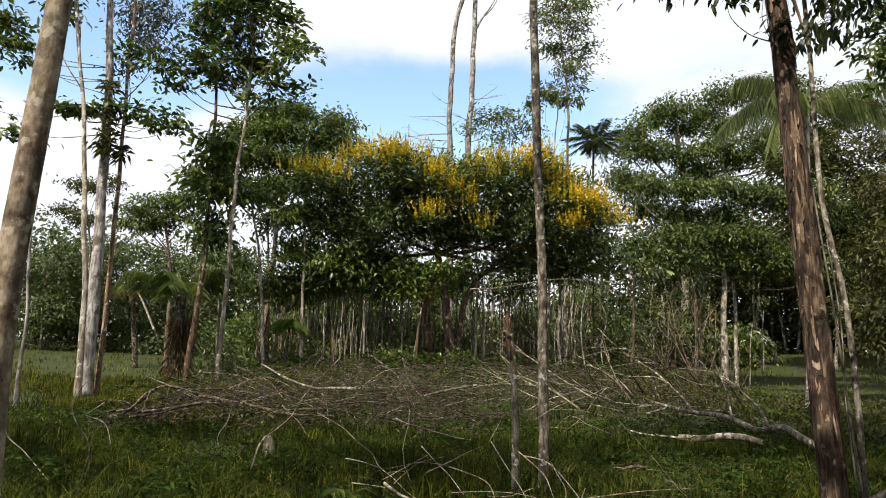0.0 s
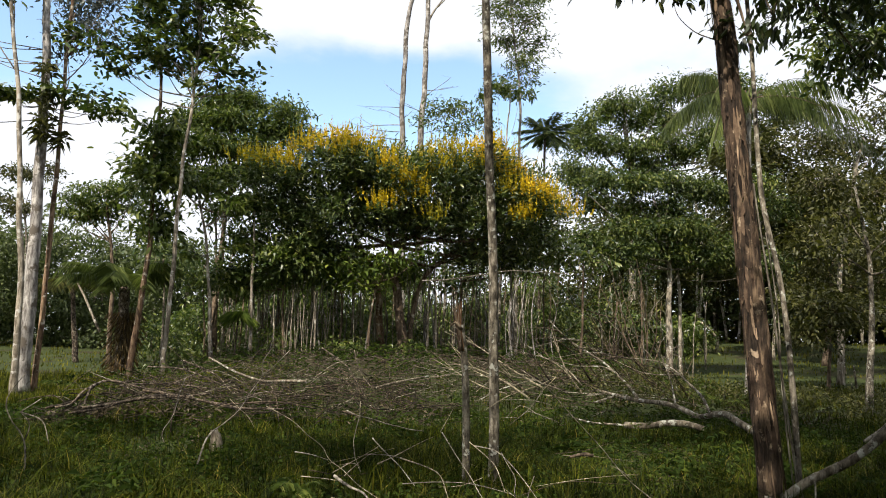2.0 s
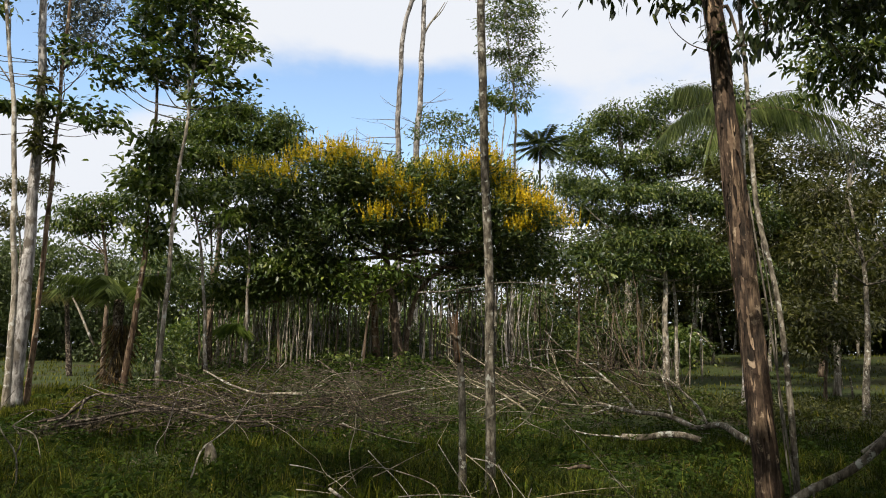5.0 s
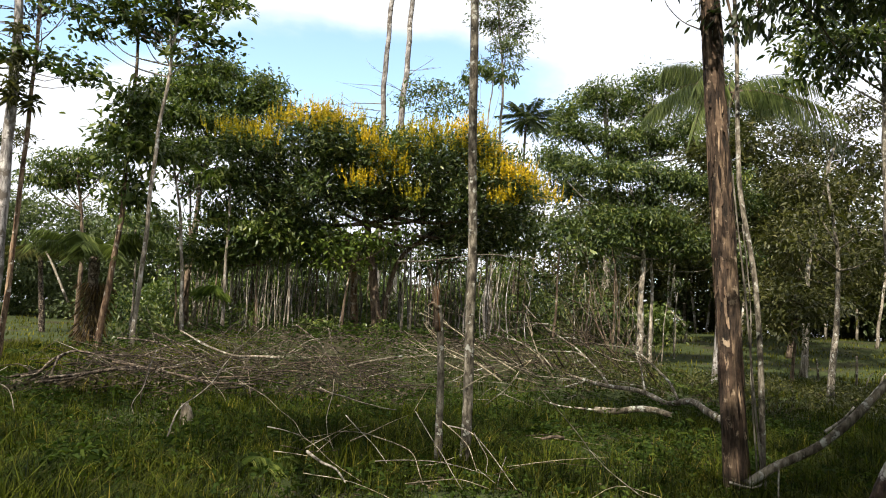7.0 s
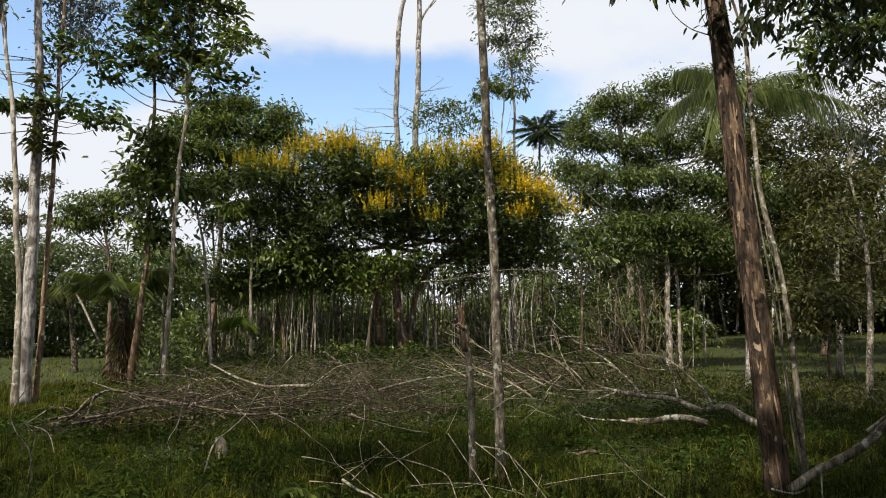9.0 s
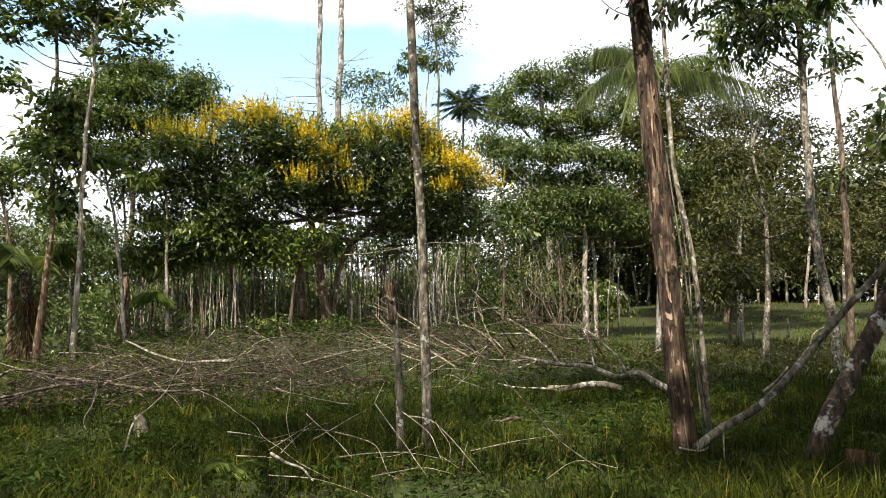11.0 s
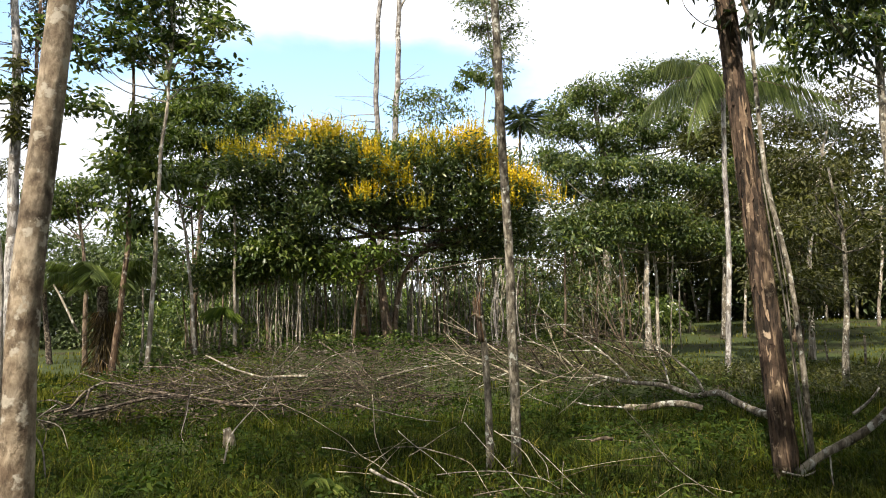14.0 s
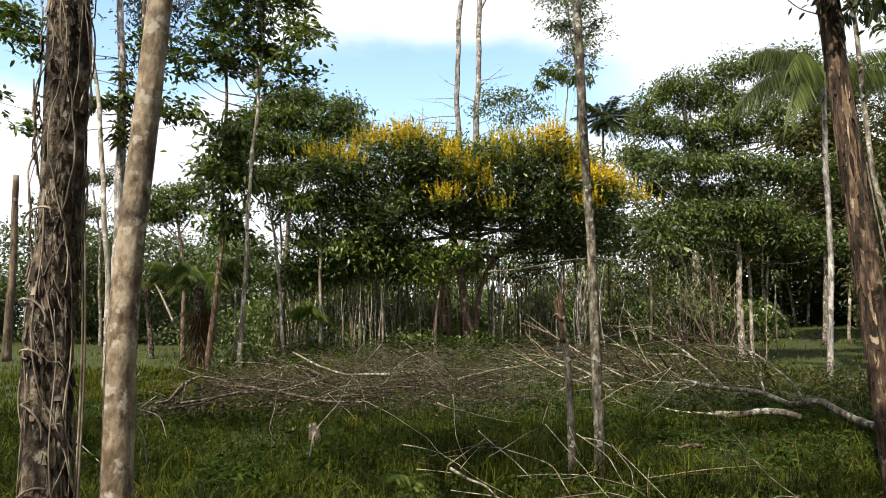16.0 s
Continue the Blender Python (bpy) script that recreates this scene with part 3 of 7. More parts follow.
tree("tall_tree", "tall slender tree with pale trunk and layered dark leaves",
     [(-7.23, 21.70, -0.05), (-7.18, 21.70, 2.47), (-7.15, 21.70, 5.46), (-7.06, 21.70, 8.32), (-6.94, 21.70, 10.83), (-6.96, 21.70, 12.34), (-7.40, 21.70, 15.66)], 0.08, 0.03,
     [(-9.50, 21.72, 10.22, 0.46, 0.13), (-8.21, 22.42, 10.66, 0.95, 0.15), (-6.03, 21.13, 10.04, 0.99, 0.14), (-5.20, 22.42, 10.55, 0.23, 0.10), (-9.22, 21.40, 10.70, 0.55, 0.15), (-7.96, 21.58, 10.96, 0.73, 0.15), (-6.80, 22.22, 11.21, 0.75, 0.13), (-8.76, 21.55, 11.34, 0.73, 0.15), (-7.09, 21.78, 11.50, 0.83, 0.15), (-5.31, 20.94, 11.07, 0.71, 0.12), (-8.83, 22.11, 12.14, 0.75, 0.15), (-7.33, 21.76, 12.07, 0.83, 0.15), (-5.66, 21.43, 11.84, 0.73, 0.13), (-8.71, 22.16, 12.75, 0.85, 0.15), (-6.86, 21.39, 12.52, 0.91, 0.15), (-5.76, 21.63, 12.68, 0.64, 0.13), (-7.77, 21.11, 12.79, 0.90, 0.14), (-6.57, 21.54, 13.20, 0.91, 0.15), (-7.87, 21.23, 13.54, 0.90, 0.16), (-6.74, 21.32, 13.73, 0.91, 0.16), (-7.65, 22.10, 14.81, 0.84, 0.19), (-7.25, 21.35, 15.11, 0.63, 0.18), (-7.62, 21.68, 15.97, 0.46, 0.18)],
     5600, 0.22, BARK_PALE, LEAF_DARK, layers=0.5, more=1.0, limbs=0.03, share=0.4, slim=0.42, spread=0.24, per=16, hang=-0.05, droop=0.15, seed=12, twig=0.014)
tree("broad_tree", "broad dense dark green tree behind slender trunks",
     [(-7.61, 29.00, 0.90), (-7.70, 29.00, 3.81), (-7.55, 29.00, 6.83), (-7.27, 29.00, 9.95)], 0.16, 0.06,
     [(-8.30, 28.57, 11.62, 0.77, 0.41), (-7.07, 28.64, 11.95, 0.87, 0.41), (-9.31, 29.57, 11.12, 0.90, 0.42), (-7.42, 28.27, 10.89, 1.08, 0.41), (-5.37, 29.18, 11.72, 0.89, 0.31), (-5.88, 29.41, 10.92, 1.12, 0.42), (-9.62, 28.44, 9.70, 0.87, 0.50), (-8.06, 28.20, 9.68, 1.08, 0.43), (-6.41, 28.59, 9.73, 1.09, 0.41), (-4.81, 29.28, 10.71, 0.68, 0.35), (-10.00, 29.11, 8.57, 1.00, 0.42), (-8.01, 28.37, 8.46, 1.08, 0.34), (-6.65, 28.88, 8.76, 0.88, 0.35)],
     12500, 0.2, BARK_BROWN, LEAF_MID, limbs=0.06, share=0.2, slim=0.34, spread=0.32, seed=14, hollow=0.4)
tree("leaning_tree", "leaning tree with an orange-brown trunk and forked grey limbs",
     [(-8.75, 23.00, 0.00), (-8.60, 23.00, 1.72), (-8.47, 23.00, 4.06), (-8.46, 23.00, 7.09), (-8.52, 23.00, 9.60), (-8.60, 23.00, 11.54)], 0.11, 0.045,
     [(-8.18, 22.60, 8.47, 0.67, 0.54), (-8.57, 22.60, 7.19, 0.60, 0.69), (-8.00, 23.00, 7.11, 0.60, 0.82), (-8.50, 23.40, 5.53, 0.61, 0.82)],
     1700, 0.25, BARK_RED, LEAF_MID, limbs=0.03, share=0.3, spread=0.3, seed=15)
tree("white_trunk_tree", "stout white-barked tree with ferny clumps on its trunk",
     [(-9.60, 18.30, 0.36), (-9.64, 18.30, 2.21), (-9.73, 18.30, 4.73), (-9.79, 18.30, 6.69), (-9.99, 18.30, 9.39), (-10.25, 18.30, 12.58), (-10.40, 18.30, 15.18)], 0.18, 0.06,
     [(-12.28, 17.87, 7.37, 0.42, 0.15), (-12.60, 17.99, 9.76, 0.46, 0.24), (-13.07, 18.44, 10.49, 0.55, 0.22), (-13.22, 18.27, 11.02, 0.47, 0.19), (-12.01, 17.88, 9.56, 0.23, 0.14), (-11.09, 18.15, 8.01, 0.62, 0.12), (-10.48, 18.18, 8.13, 0.54, 0.14), (-9.52, 17.93, 7.98, 0.46, 0.12), (-8.95, 18.39, 8.18, 0.55, 0.12), (-8.06, 17.89, 7.86, 0.53, 0.11), (-7.58, 18.11, 7.79, 0.38, 0.09), (-8.00, 18.21, 7.52, 0.31, 0.08), (-9.16, 18.14, 9.70, 0.54, 0.12), (-8.55, 18.27, 9.52, 0.39, 0.12), (-14.02, 18.39, 10.35, 0.62, 0.22), (-14.18, 18.57, 8.32, 0.63, 0.19)],
     2600, 0.19, BARK_WHITE, LEAF_DARK, layers=0.45, more=0.9, limbs=0.016, share=0.4, slim=0.42, spread=0.2, per=13, hang=-0.05, droop=0.15, seed=16, twig=0.014)
tree("pale_slim_tree", "slim pale tree with a thin straight trunk",
     [(-9.40, 17.60, 0.25), (-9.53, 17.60, 2.18), (-9.72, 17.60, 4.60), (-10.06, 17.60, 6.95), (-10.48, 17.60, 9.57), (-10.88, 17.60, 11.78)], 0.085, 0.04,
     [(-10.96, 17.60, 12.13, 0.97, 0.59), (-11.24, 17.80, 10.84, 0.55, 0.38)], 700, 0.2, BARK_PALE, LEAF_DARK, more=0.85, limbs=0.02, share=0.4, seed=17)
tree("slim_tree", "slim reddish tree with thin bluish-grey foliage",
     [(-9.55, 18.80, -0.00), (-9.54, 18.80, 2.24), (-9.55, 18.80, 4.83), (-9.64, 18.80, 7.53), (-9.65, 18.80, 10.17), (-9.72, 18.80, 12.91)], 0.075, 0.035,
     [(-10.10, 20.04, 12.09, 0.68, 0.37), (-9.31, 19.61, 11.50, 0.58, 0.30), (-10.22, 20.08, 11.29, 0.51, 0.31), (-9.20, 19.18, 10.51, 0.57, 0.23), (-9.05, 19.71, 12.04, 0.42, 0.30), (-10.06, 19.48, 9.91, 0.41, 0.20)],
     2600, 0.13, BARK_RED, LEAF_BLUE, more=0.85, limbs=0.02, share=0.4, spread=0.3, seed=18, twig=0.01)


def epiphytes(at, label, n, size, seed):
    r = np.random.default_rng(seed)
    ob = base_of("epiphyte_clump", at, label, "epiphyte", "epiphytes on the white trunk")
    p = r.normal(0, 0.12, (n, 3))
    w = unit(r.standard_normal((n, 3))) + [0, -0.2, 0.4]
    solid("rosette", *leaves(p, w, size, 0.16, 0.5, r), LEAF_OLIVE, ob, smooth=False)


for i, at in enumerate(((-9.67, 18.00, 7.84), (-9.72, 18.00, 8.73), (-9.64, 18.00, 7.29), (-9.78, 18.05, 6.91), (-9.46, 18.50, 6.93))):
    epiphytes(at, "tufted green epiphyte on a tree trunk", 60, 0.3, 30 + i)


def dead_tree(path, r0, r1, branches, seed):
    r = np.random.default_rng(seed)
    path = np.asarray(path, float)
    path[0, 2] = float(ground_z(path[0, 0], path[0, 1])) - 0.05
    at = path[0].copy()
    ob = base_of("dead_tree", at, "tall bare dead tree with bleached whitish bark", "tree", "dead trees behind the flowers")
    line = curve_through(path - at, 0.3)
    solid("trunk", *tube(path - at, r0, r1, 10, 0.4, 0.03, 0.06, 0.2, seed=seed), BARK_WHITE, ob)
    for z, sx, sy, sz, thick in branches:
        s = line[np.argmin(np.abs(line[:, 2] + at[2] - z))]
        e = s + [sx, sy, sz]
        solid("branch", *tube([s, (s + e) / 2 + r.normal(0, 0.12, 3), e], thick, thick * 0.25, 5, 0.3, 0.05, seed=int(z * 10)), WOOD_DEAD, ob)
        q = (s + e) / 2
        solid("branch", *tube([q, q + np.array([sx, sy, sz]) * 0.2 + r.normal(0, 0.25, 3), q + np.array([sx, sy, sz]) * 0.45 + r.normal(0, 0.3, 3)], thick * 0.5, thick * 0.15, 4, 0.3), WOOD_DEAD, ob)
    return ob


dead_tree([(0.36, 34.00, 1.10), (0.00, 34.00, 11.69), (-0.07, 34.00, 15.77), (0.07, 34.00, 19.01), (0.49, 34.00, 21.35), (0.52, 34.00, 24.40), (0.37, 34.00, 27.52)], 0.18, 0.09,
          [(12.2, -1.8, 0, 0.15, 0.03), (13.5, -1.3, 0.4, 0.5, 0.025), (12.9, -2.4, 0.5, -0.1, 0.03), (14.6, -1.0, 0, 0.6, 0.02), (12.5, -3.0, -0.3, 0.35, 0.022), (14.0, -2.2, 0.3, 0.1, 0.02), (13.2, 0.7, -0.4, 0.6, 0.015), (20.5, 1.0, 0, 1.6, 0.06)], 41)
dead_tree([(1.18, 34.60, 1.12), (0.97, 34.60, 12.21), (1.10, 34.60, 16.06), (1.11, 34.60, 19.02), (1.09, 34.60, 23.09), (0.83, 34.60, 25.51), (0.62, 34.60, 28.35)], 0.21, 0.09,
          [(13.1, 1.6, 0, 0.7, 0.03), (12.0, 2.0, 0.5, 0.8, 0.03), (14.2, 1.0, 0.2, 0.9, 0.025), (13.8, -1.4, 0.3, 0.6, 0.025), (15.2, 1.9, 0.3, 0.5, 0.025), (12.6, 2.8, -0.3, 0.9, 0.02), (14.7, 1.5, -0.3, 1.2, 0.02), (13.4, 0.9, 0.4, 1.5, 0.016), (19.0, 1.2, 0, 2.2, 0.08)], 42)

tree("narrow_tree", "tall thin tree with a narrow feathery crown",
     [(5.36, 30.00, 3.26), (5.51, 30.00, 10.07), (5.50, 30.00, 12.28), (5.38, 30.00, 14.56), (4.98, 30.00, 18.08), (4.89, 30.00, 19.90), (4.84, 30.00, 21.14)], 0.09, 0.03,
     [(4.91, 30.24, 19.38, 1.08, 0.41), (6.16, 30.25, 18.83, 0.82, 0.23), (5.12, 30.01, 18.15, 1.17, 0.25), (4.33, 29.83, 17.39, 0.76, 0.20), (5.58, 29.64, 16.92, 1.16, 0.23), (4.78, 29.91, 16.14, 0.91, 0.25), (6.14, 29.93, 15.98, 0.81, 0.20), (5.52, 29.64, 14.97, 0.86, 0.25), (5.90, 29.64, 14.23, 0.55, 0.15), (4.89, 30.40, 14.26, 0.57, 0.15), (4.78, 30.12, 20.44, 1.02, 0.36), (4.61, 29.79, 21.15, 0.63, 0.30)],
     7600, 0.17, BARK_PALE, LEAF_MID, layers=0.42, more=0.9, limbs=0.016, share=0.25, spread=0.24, seed=21, slim=0.3)
tree("narrow_tree", "thin tree with a small flat spray of leaves",
     [(4.49, 29.00, 3.20), (4.69, 29.00, 10.58), (4.84, 29.00, 12.47), (4.87, 29.00, 13.43)], 0.07, 0.025,
     [(4.32, 29.02, 13.30, 0.74, 0.15), (5.34, 28.94, 13.08, 0.69, 0.15), (3.78, 28.95, 12.83, 0.44, 0.10)], 500, 0.2, BARK_PALE, LEAF_MID, limbs=0.015, share=0.4, spread=0.16, seed=22)
tree("background_tree", "small light-leaved tree behind the flowering crown",
     [(2.44, 33.00, 1.46), (2.29, 33.00, 7.93), (2.25, 33.00, 12.07)], 0.08, 0.03,
     [(2.09, 33.13, 13.54, 1.07, 0.45), (3.24, 33.40, 13.86, 0.99, 0.43), (1.26, 33.28, 13.06, 0.71, 0.34), (4.04, 32.73, 12.94, 0.78, 0.33), (2.64, 32.80, 12.50, 1.11, 0.33)],
     2100, 0.2, BARK_GREY, LEAF_MID, more=0.6, limbs=0.025, share=0.3, spread=0.25, seed=23)
tree("high_tree", "high spreading green tree above the lower canopy",
     [(14.80, 41.00, 0.83), (14.82, 41.00, 7.04), (14.85, 41.00, 12.07), (14.39, 41.00, 16.14)], 0.3, 0.1,
     [(11.59, 40.08, 15.53, 0.80, 0.72), (13.32, 41.67, 17.21, 0.89, 0.58), (14.01, 40.06, 17.22, 1.01, 0.55), (16.08, 41.19, 17.22, 0.88, 0.46), (14.99, 41.39, 16.40, 1.21, 0.32), (16.67, 40.24, 17.99, 0.68, 0.72), (18.21, 40.35, 18.44, 0.86, 0.72), (19.81, 40.19, 18.54, 0.86, 0.77), (21.14, 39.56, 18.52, 0.85, 0.75), (17.22, 40.45, 16.35, 0.86, 0.57), (12.39, 39.88, 14.33, 1.28, 0.51), (14.72, 39.92, 14.18, 1.16, 0.46), (16.48, 39.74, 14.73, 1.00, 0.66), (10.75, 39.77, 14.28, 0.55, 0.77), (15.92, 41.25, 13.44, 1.51, 0.48), (18.22, 40.32, 14.19, 1.11, 0.57), (19.49, 39.91, 15.36, 1.01, 0.77), (21.47, 40.72, 17.17, 0.87, 0.93), (20.94, 40.75, 14.34, 0.87, 0.57), (11.71, 40.85, 12.63, 1.03, 0.42), (23.69, 41.49, 15.94, 1.11, 0.95), (23.17, 39.66, 17.91, 0.91, 0.81), (24.90, 40.19, 17.01, 1.07, 0.92)],
     19000, 0.23, BARK_GREY, LEAF_MID, limbs=0.08, share=0.14, spread=0.42, seed=24, hollow=0.4)
tree("shade_tree", "dense dark olive tree beside the palm",
     [(19.78, 36.00, 1.75), (20.02, 36.00, 5.39), (20.43, 36.00, 8.51), (20.89, 36.00, 11.39)], 0.22, 0.08,
     [(19.05, 36.00, 12.30, 1.89, 1.50), (20.98, 36.00, 13.18, 1.89, 1.39), (23.10, 36.00, 11.79, 1.89, 1.50), (19.88, 36.00, 9.91, 2.18, 1.48), (22.31, 36.00, 9.05, 2.18, 1.46), (24.84, 36.00, 9.77, 1.87, 1.47), (18.84, 36.00, 7.67, 1.55, 1.13), (21.56, 36.00, 6.67, 1.85, 0.94), (24.35, 36.00, 7.08, 1.85, 1.13)],
     9000, 0.3, BARK_GREY, LEAF_OLIVE, limbs=0.07, share=0.15, spread=0.38, layers=0.6, seed=29)
tree("spreading_tree", "spreading green tree with glossy oblong leaves",
     [(11.68, 28.00, 1.31), (11.74, 28.00, 3.46), (11.71, 28.00, 5.85), (11.10, 28.00, 8.29)], 0.16, 0.06,
     [(8.97, 28.39, 9.03, 0.86, 0.33), (10.12, 27.46, 8.67, 0.83, 0.39), (11.83, 27.97, 8.93, 0.85, 0.36), (13.21, 28.24, 8.76, 0.77, 0.39), (14.42, 28.15, 8.49, 0.77, 0.39), (8.70, 28.46, 8.02, 0.78, 0.29), (10.17, 28.38, 7.81, 0.78, 0.33), (11.99, 28.47, 7.91, 0.87, 0.41), (9.39, 27.04, 6.62, 0.74, 0.32), (11.11, 27.70, 6.75, 0.96, 0.39), (12.63, 27.78, 6.89, 0.77, 0.32), (7.95, 27.10, 6.03, 0.74, 0.32), (9.57, 27.01, 5.59, 0.94, 0.38), (11.82, 28.33, 5.74, 0.98, 0.43), (13.70, 28.57, 5.78, 0.99, 0.43), (14.57, 28.26, 6.11, 0.77, 0.39), (7.63, 27.50, 8.49, 0.36, 0.42), (7.34, 28.13, 9.41, 0.45, 0.39)],
     16000, 0.175, BARK_PALE, LEAF_DARK, limbs=0.05, share=0.14, spread=0.32, seed=25, hollow=0.4)
tree("twin_trunk_tree", "young tree with a pale upright trunk",
     [(12.62, 29.00, 1.25), (12.60, 29.00, 3.54), (12.57, 29.00, 5.77), (12.48, 29.00, 7.53)], 0.1, 0.04, [(12.63, 29.40, 7.10, 1.52, 1.03), (15.59, 27.48, 8.83, 0.76, 0.52), (16.95, 28.19, 8.00, 0.77, 0.54), (15.82, 27.45, 5.38, 0.95, 0.52)], 3400, 0.18, BARK_PALE, LEAF_DARK, limbs=0.02, seed=26)

tree("forked_tree", "thin pale tree that forks below its crown",
     [(-6.19, 23.50, 1.02), (-6.40, 23.50, 2.62), (-6.56, 23.50, 3.81), (-6.85, 23.60, 5.43), (-7.22, 23.80, 6.90)], 0.075, 0.035,
     [(-7.06, 23.80, 6.90, 0.69, 0.21), (-5.82, 23.40, 6.21, 0.52, 0.20), (-7.26, 23.40, 4.49, 0.31, 0.12)], 420, 0.24, BARK_PALE, LEAF_MID, "forked pale trees", limbs=0.035, share=0.5, spread=0.22, seed=27, fork=0.75)
tree("forked_tree", "thin pale upright tree with twiggy side limbs",
     [(-5.02, 24.00, 1.40), (-5.10, 24.00, 3.04), (-5.18, 24.00, 4.67), (-5.25, 24.00, 6.64)], 0.07, 0.035,
     [(-5.47, 24.00, 6.54, 0.69, 0.21), (-4.71, 24.00, 4.67, 0.36, 0.17), (-5.53, 24.00, 4.88, 0.33, 0.16)], 380, 0.24, BARK_PALE, LEAF_MID, "forked pale trees", limbs=0.022, share=0.5, spread=0.2, seed=28, fork=0.8)

# ---- palms ----
def frond(start, way, length, droop, leaflets, leaf_len, parent, seed, hang=0.55, mat=None, rachis=0.02, slim=0.05):
    """One feather leaf: an arched rib with hanging leaflets on both sides."""
    r = np.random.default_rng(seed)
    d = unit(np.asarray(way, float))
    t = np.linspace(0, 1, 16)
    c = np.asarray(start) + d * (t * length)[:, None] + np.array([0, 0, -1.0]) * (droop * length * t ** 2.2)[:, None]
    rib = solid("frond", *tube(c, rachis, rachis * 0.25, 5, 0.2), BARK_BROWN if mat is None else mat, parent)
    u = np.repeat(np.linspace(0.14, 1, leaflets), 2)
    at = np.stack([np.interp(u, t, c[:, k]) for k in range(3)], 1)
    along = unit(np.stack([np.interp(u, t, np.gradient(c[:, k])) for k in range(3)], 1))
    side = unit(np.cross(along, [0, 0, 1.0])) * np.tile([1.0, -1.0], leaflets)[:, None]
    out = side * 0.75 + along * 0.45 + [0, 0, -hang] + r.normal(0, 0.07, at.shape)
    L = leaf_len * (0.55 + 0.75 * np.sin(np.pi * np.clip(u, 0.02, 0.97)) ** 0.7)
    v, f = leaves(at, out, 1.0, slim, 0.35, r)
    v = (v.reshape(-1, 4, 3) - at[:, None]) * L[:, None, None] + at[:, None]
    solid("blade", v.reshape(-1, 3), f, mat or LEAF_PALM, rib, smooth=False)


palm_foot, palm_head = np.array((11.13, 20.70, 0.01)), np.array((11.67, 20.90, 10.01))
palm = base_of("palm", palm_foot, "tall palm with a pale ringed trunk and arching feather fronds", "palm")
h = palm_head - palm_foot
solid("trunk", *tube([(0, 0, -0.1), h * 0.4 + [0.1, 0, 0], h * 0.75 + [0.02, 0, 0], h], 0.09, 0.075, 12, 0.12, 0.01, 0.03, 0.4, seed=51), BARK_WHITE, palm)
for i, (dx, dy, dz, ln, dr) in enumerate(((-1, -0.25, 0.85, 3.5, 0.52), (-0.9, -0.35, 0.2, 3.9, 0.62), (-0.55, -0.5, 0.25, 3.3, 1.0), (-0.7, -0.6, 0.55, 3.2, 0.7),
        (0.3, 0.4, 0.8, 2.6, 0.6), (0.75, -0.3, 0.6, 3.6, 0.6), (1, -0.2, 0.3, 4.0, 0.5), (1, 0.2, 0.5, 3.8, 0.6), (0.7, -0.5, 0.1, 3.8, 0.8),
        (0.3, 0.8, 0.6, 3.6, 0.5), (-0.6, 0.7, 0.5, 3.4, 0.6))):
    frond(h + [0, 0, 0.1], (dx, dy, dz), ln, dr, 96, 0.66, palm, 60 + i, 1.5, None, 0.013, 0.017)
for i in range(5):
    a = 1.3 * i
    solid("boot", *tube([h + [0, 0, -0.5], h + [0.16 * math.cos(a), 0.16 * math.sin(a), -0.1], h + [0.3 * math.cos(a), 0.3 * math.sin(a), 0.35]], 0.06, 0.02, 6, 0.1), BARK_BROWN, palm)


def low_palm(foot, head, n, length, label, mat, seed, trunk=0.1, up=(0.15, 0.9), sag=(0.35, 0.6), hang=0.4, leaf=0.5):
    r = np.random.default_rng(seed)
    foot, head = np.array(foot), np.array(head)
    foot[2] = float(ground_z(foot[0], foot[1]))
    ob = base_of("understory_palm", foot, label, "palm", "small palms")
    solid("trunk", *tube([(0, 0, -0.05), (head - foot) * 0.5, head - foot], trunk, trunk * 0.9, 10, 0.15, 0.02, 0.15, 0.2, seed=seed), BARK_ROUGH, ob)
    for i in range(n):
        a = i * 2.4 + r.uniform(-0.3, 0.3)
        frond(head - foot, (math.cos(a), math.sin(a), r.uniform(*up)), length * r.uniform(0.75, 1.1), r.uniform(*sag), 30, leaf, ob, seed + i, hang, mat)
    return ob


shaggy = low_palm((-9.55, 24.50, 0.49), (-9.70, 24.50, 3.31), 16, 2.7, "small palm with a dark shaggy trunk and arching fronds", LEAF_PALM, 100, 0.2, (0.35, 1.3), (0.35, 0.6))
r = np.random.default_rng(109)
skirt = np.stack([r.normal(0, 0.2, 1500), r.normal(0, 0.2, 1500), r.uniform(0.15, 2.41, 1500)], 1)
solid("dead_skirt", *leaves(skirt, np.stack([skirt[:, 0] * 2, skirt[:, 1] * 2, np.full(1500, -1.0)], 1), 0.34, 0.12, 0.1, r), SKIRT, shaggy, "hanging orange-brown dead leaves", False)
low_palm((7.0, 33.00, 1.36), (7.41, 33.00, 12.68), 26, 1.7, "slender palm with spiky dark fronds", LEAF_MID, 130, 0.06, (-0.7, 1.5), (0.0, 0.2), 0.05, 0.32)
low_palm((-14.98, 33.00, 0.31), (-15.50, 33.00, 3.88), 9, 2.2, "small palm at the edge of the pasture", LEAF_OLIVE, 150, 0.12)


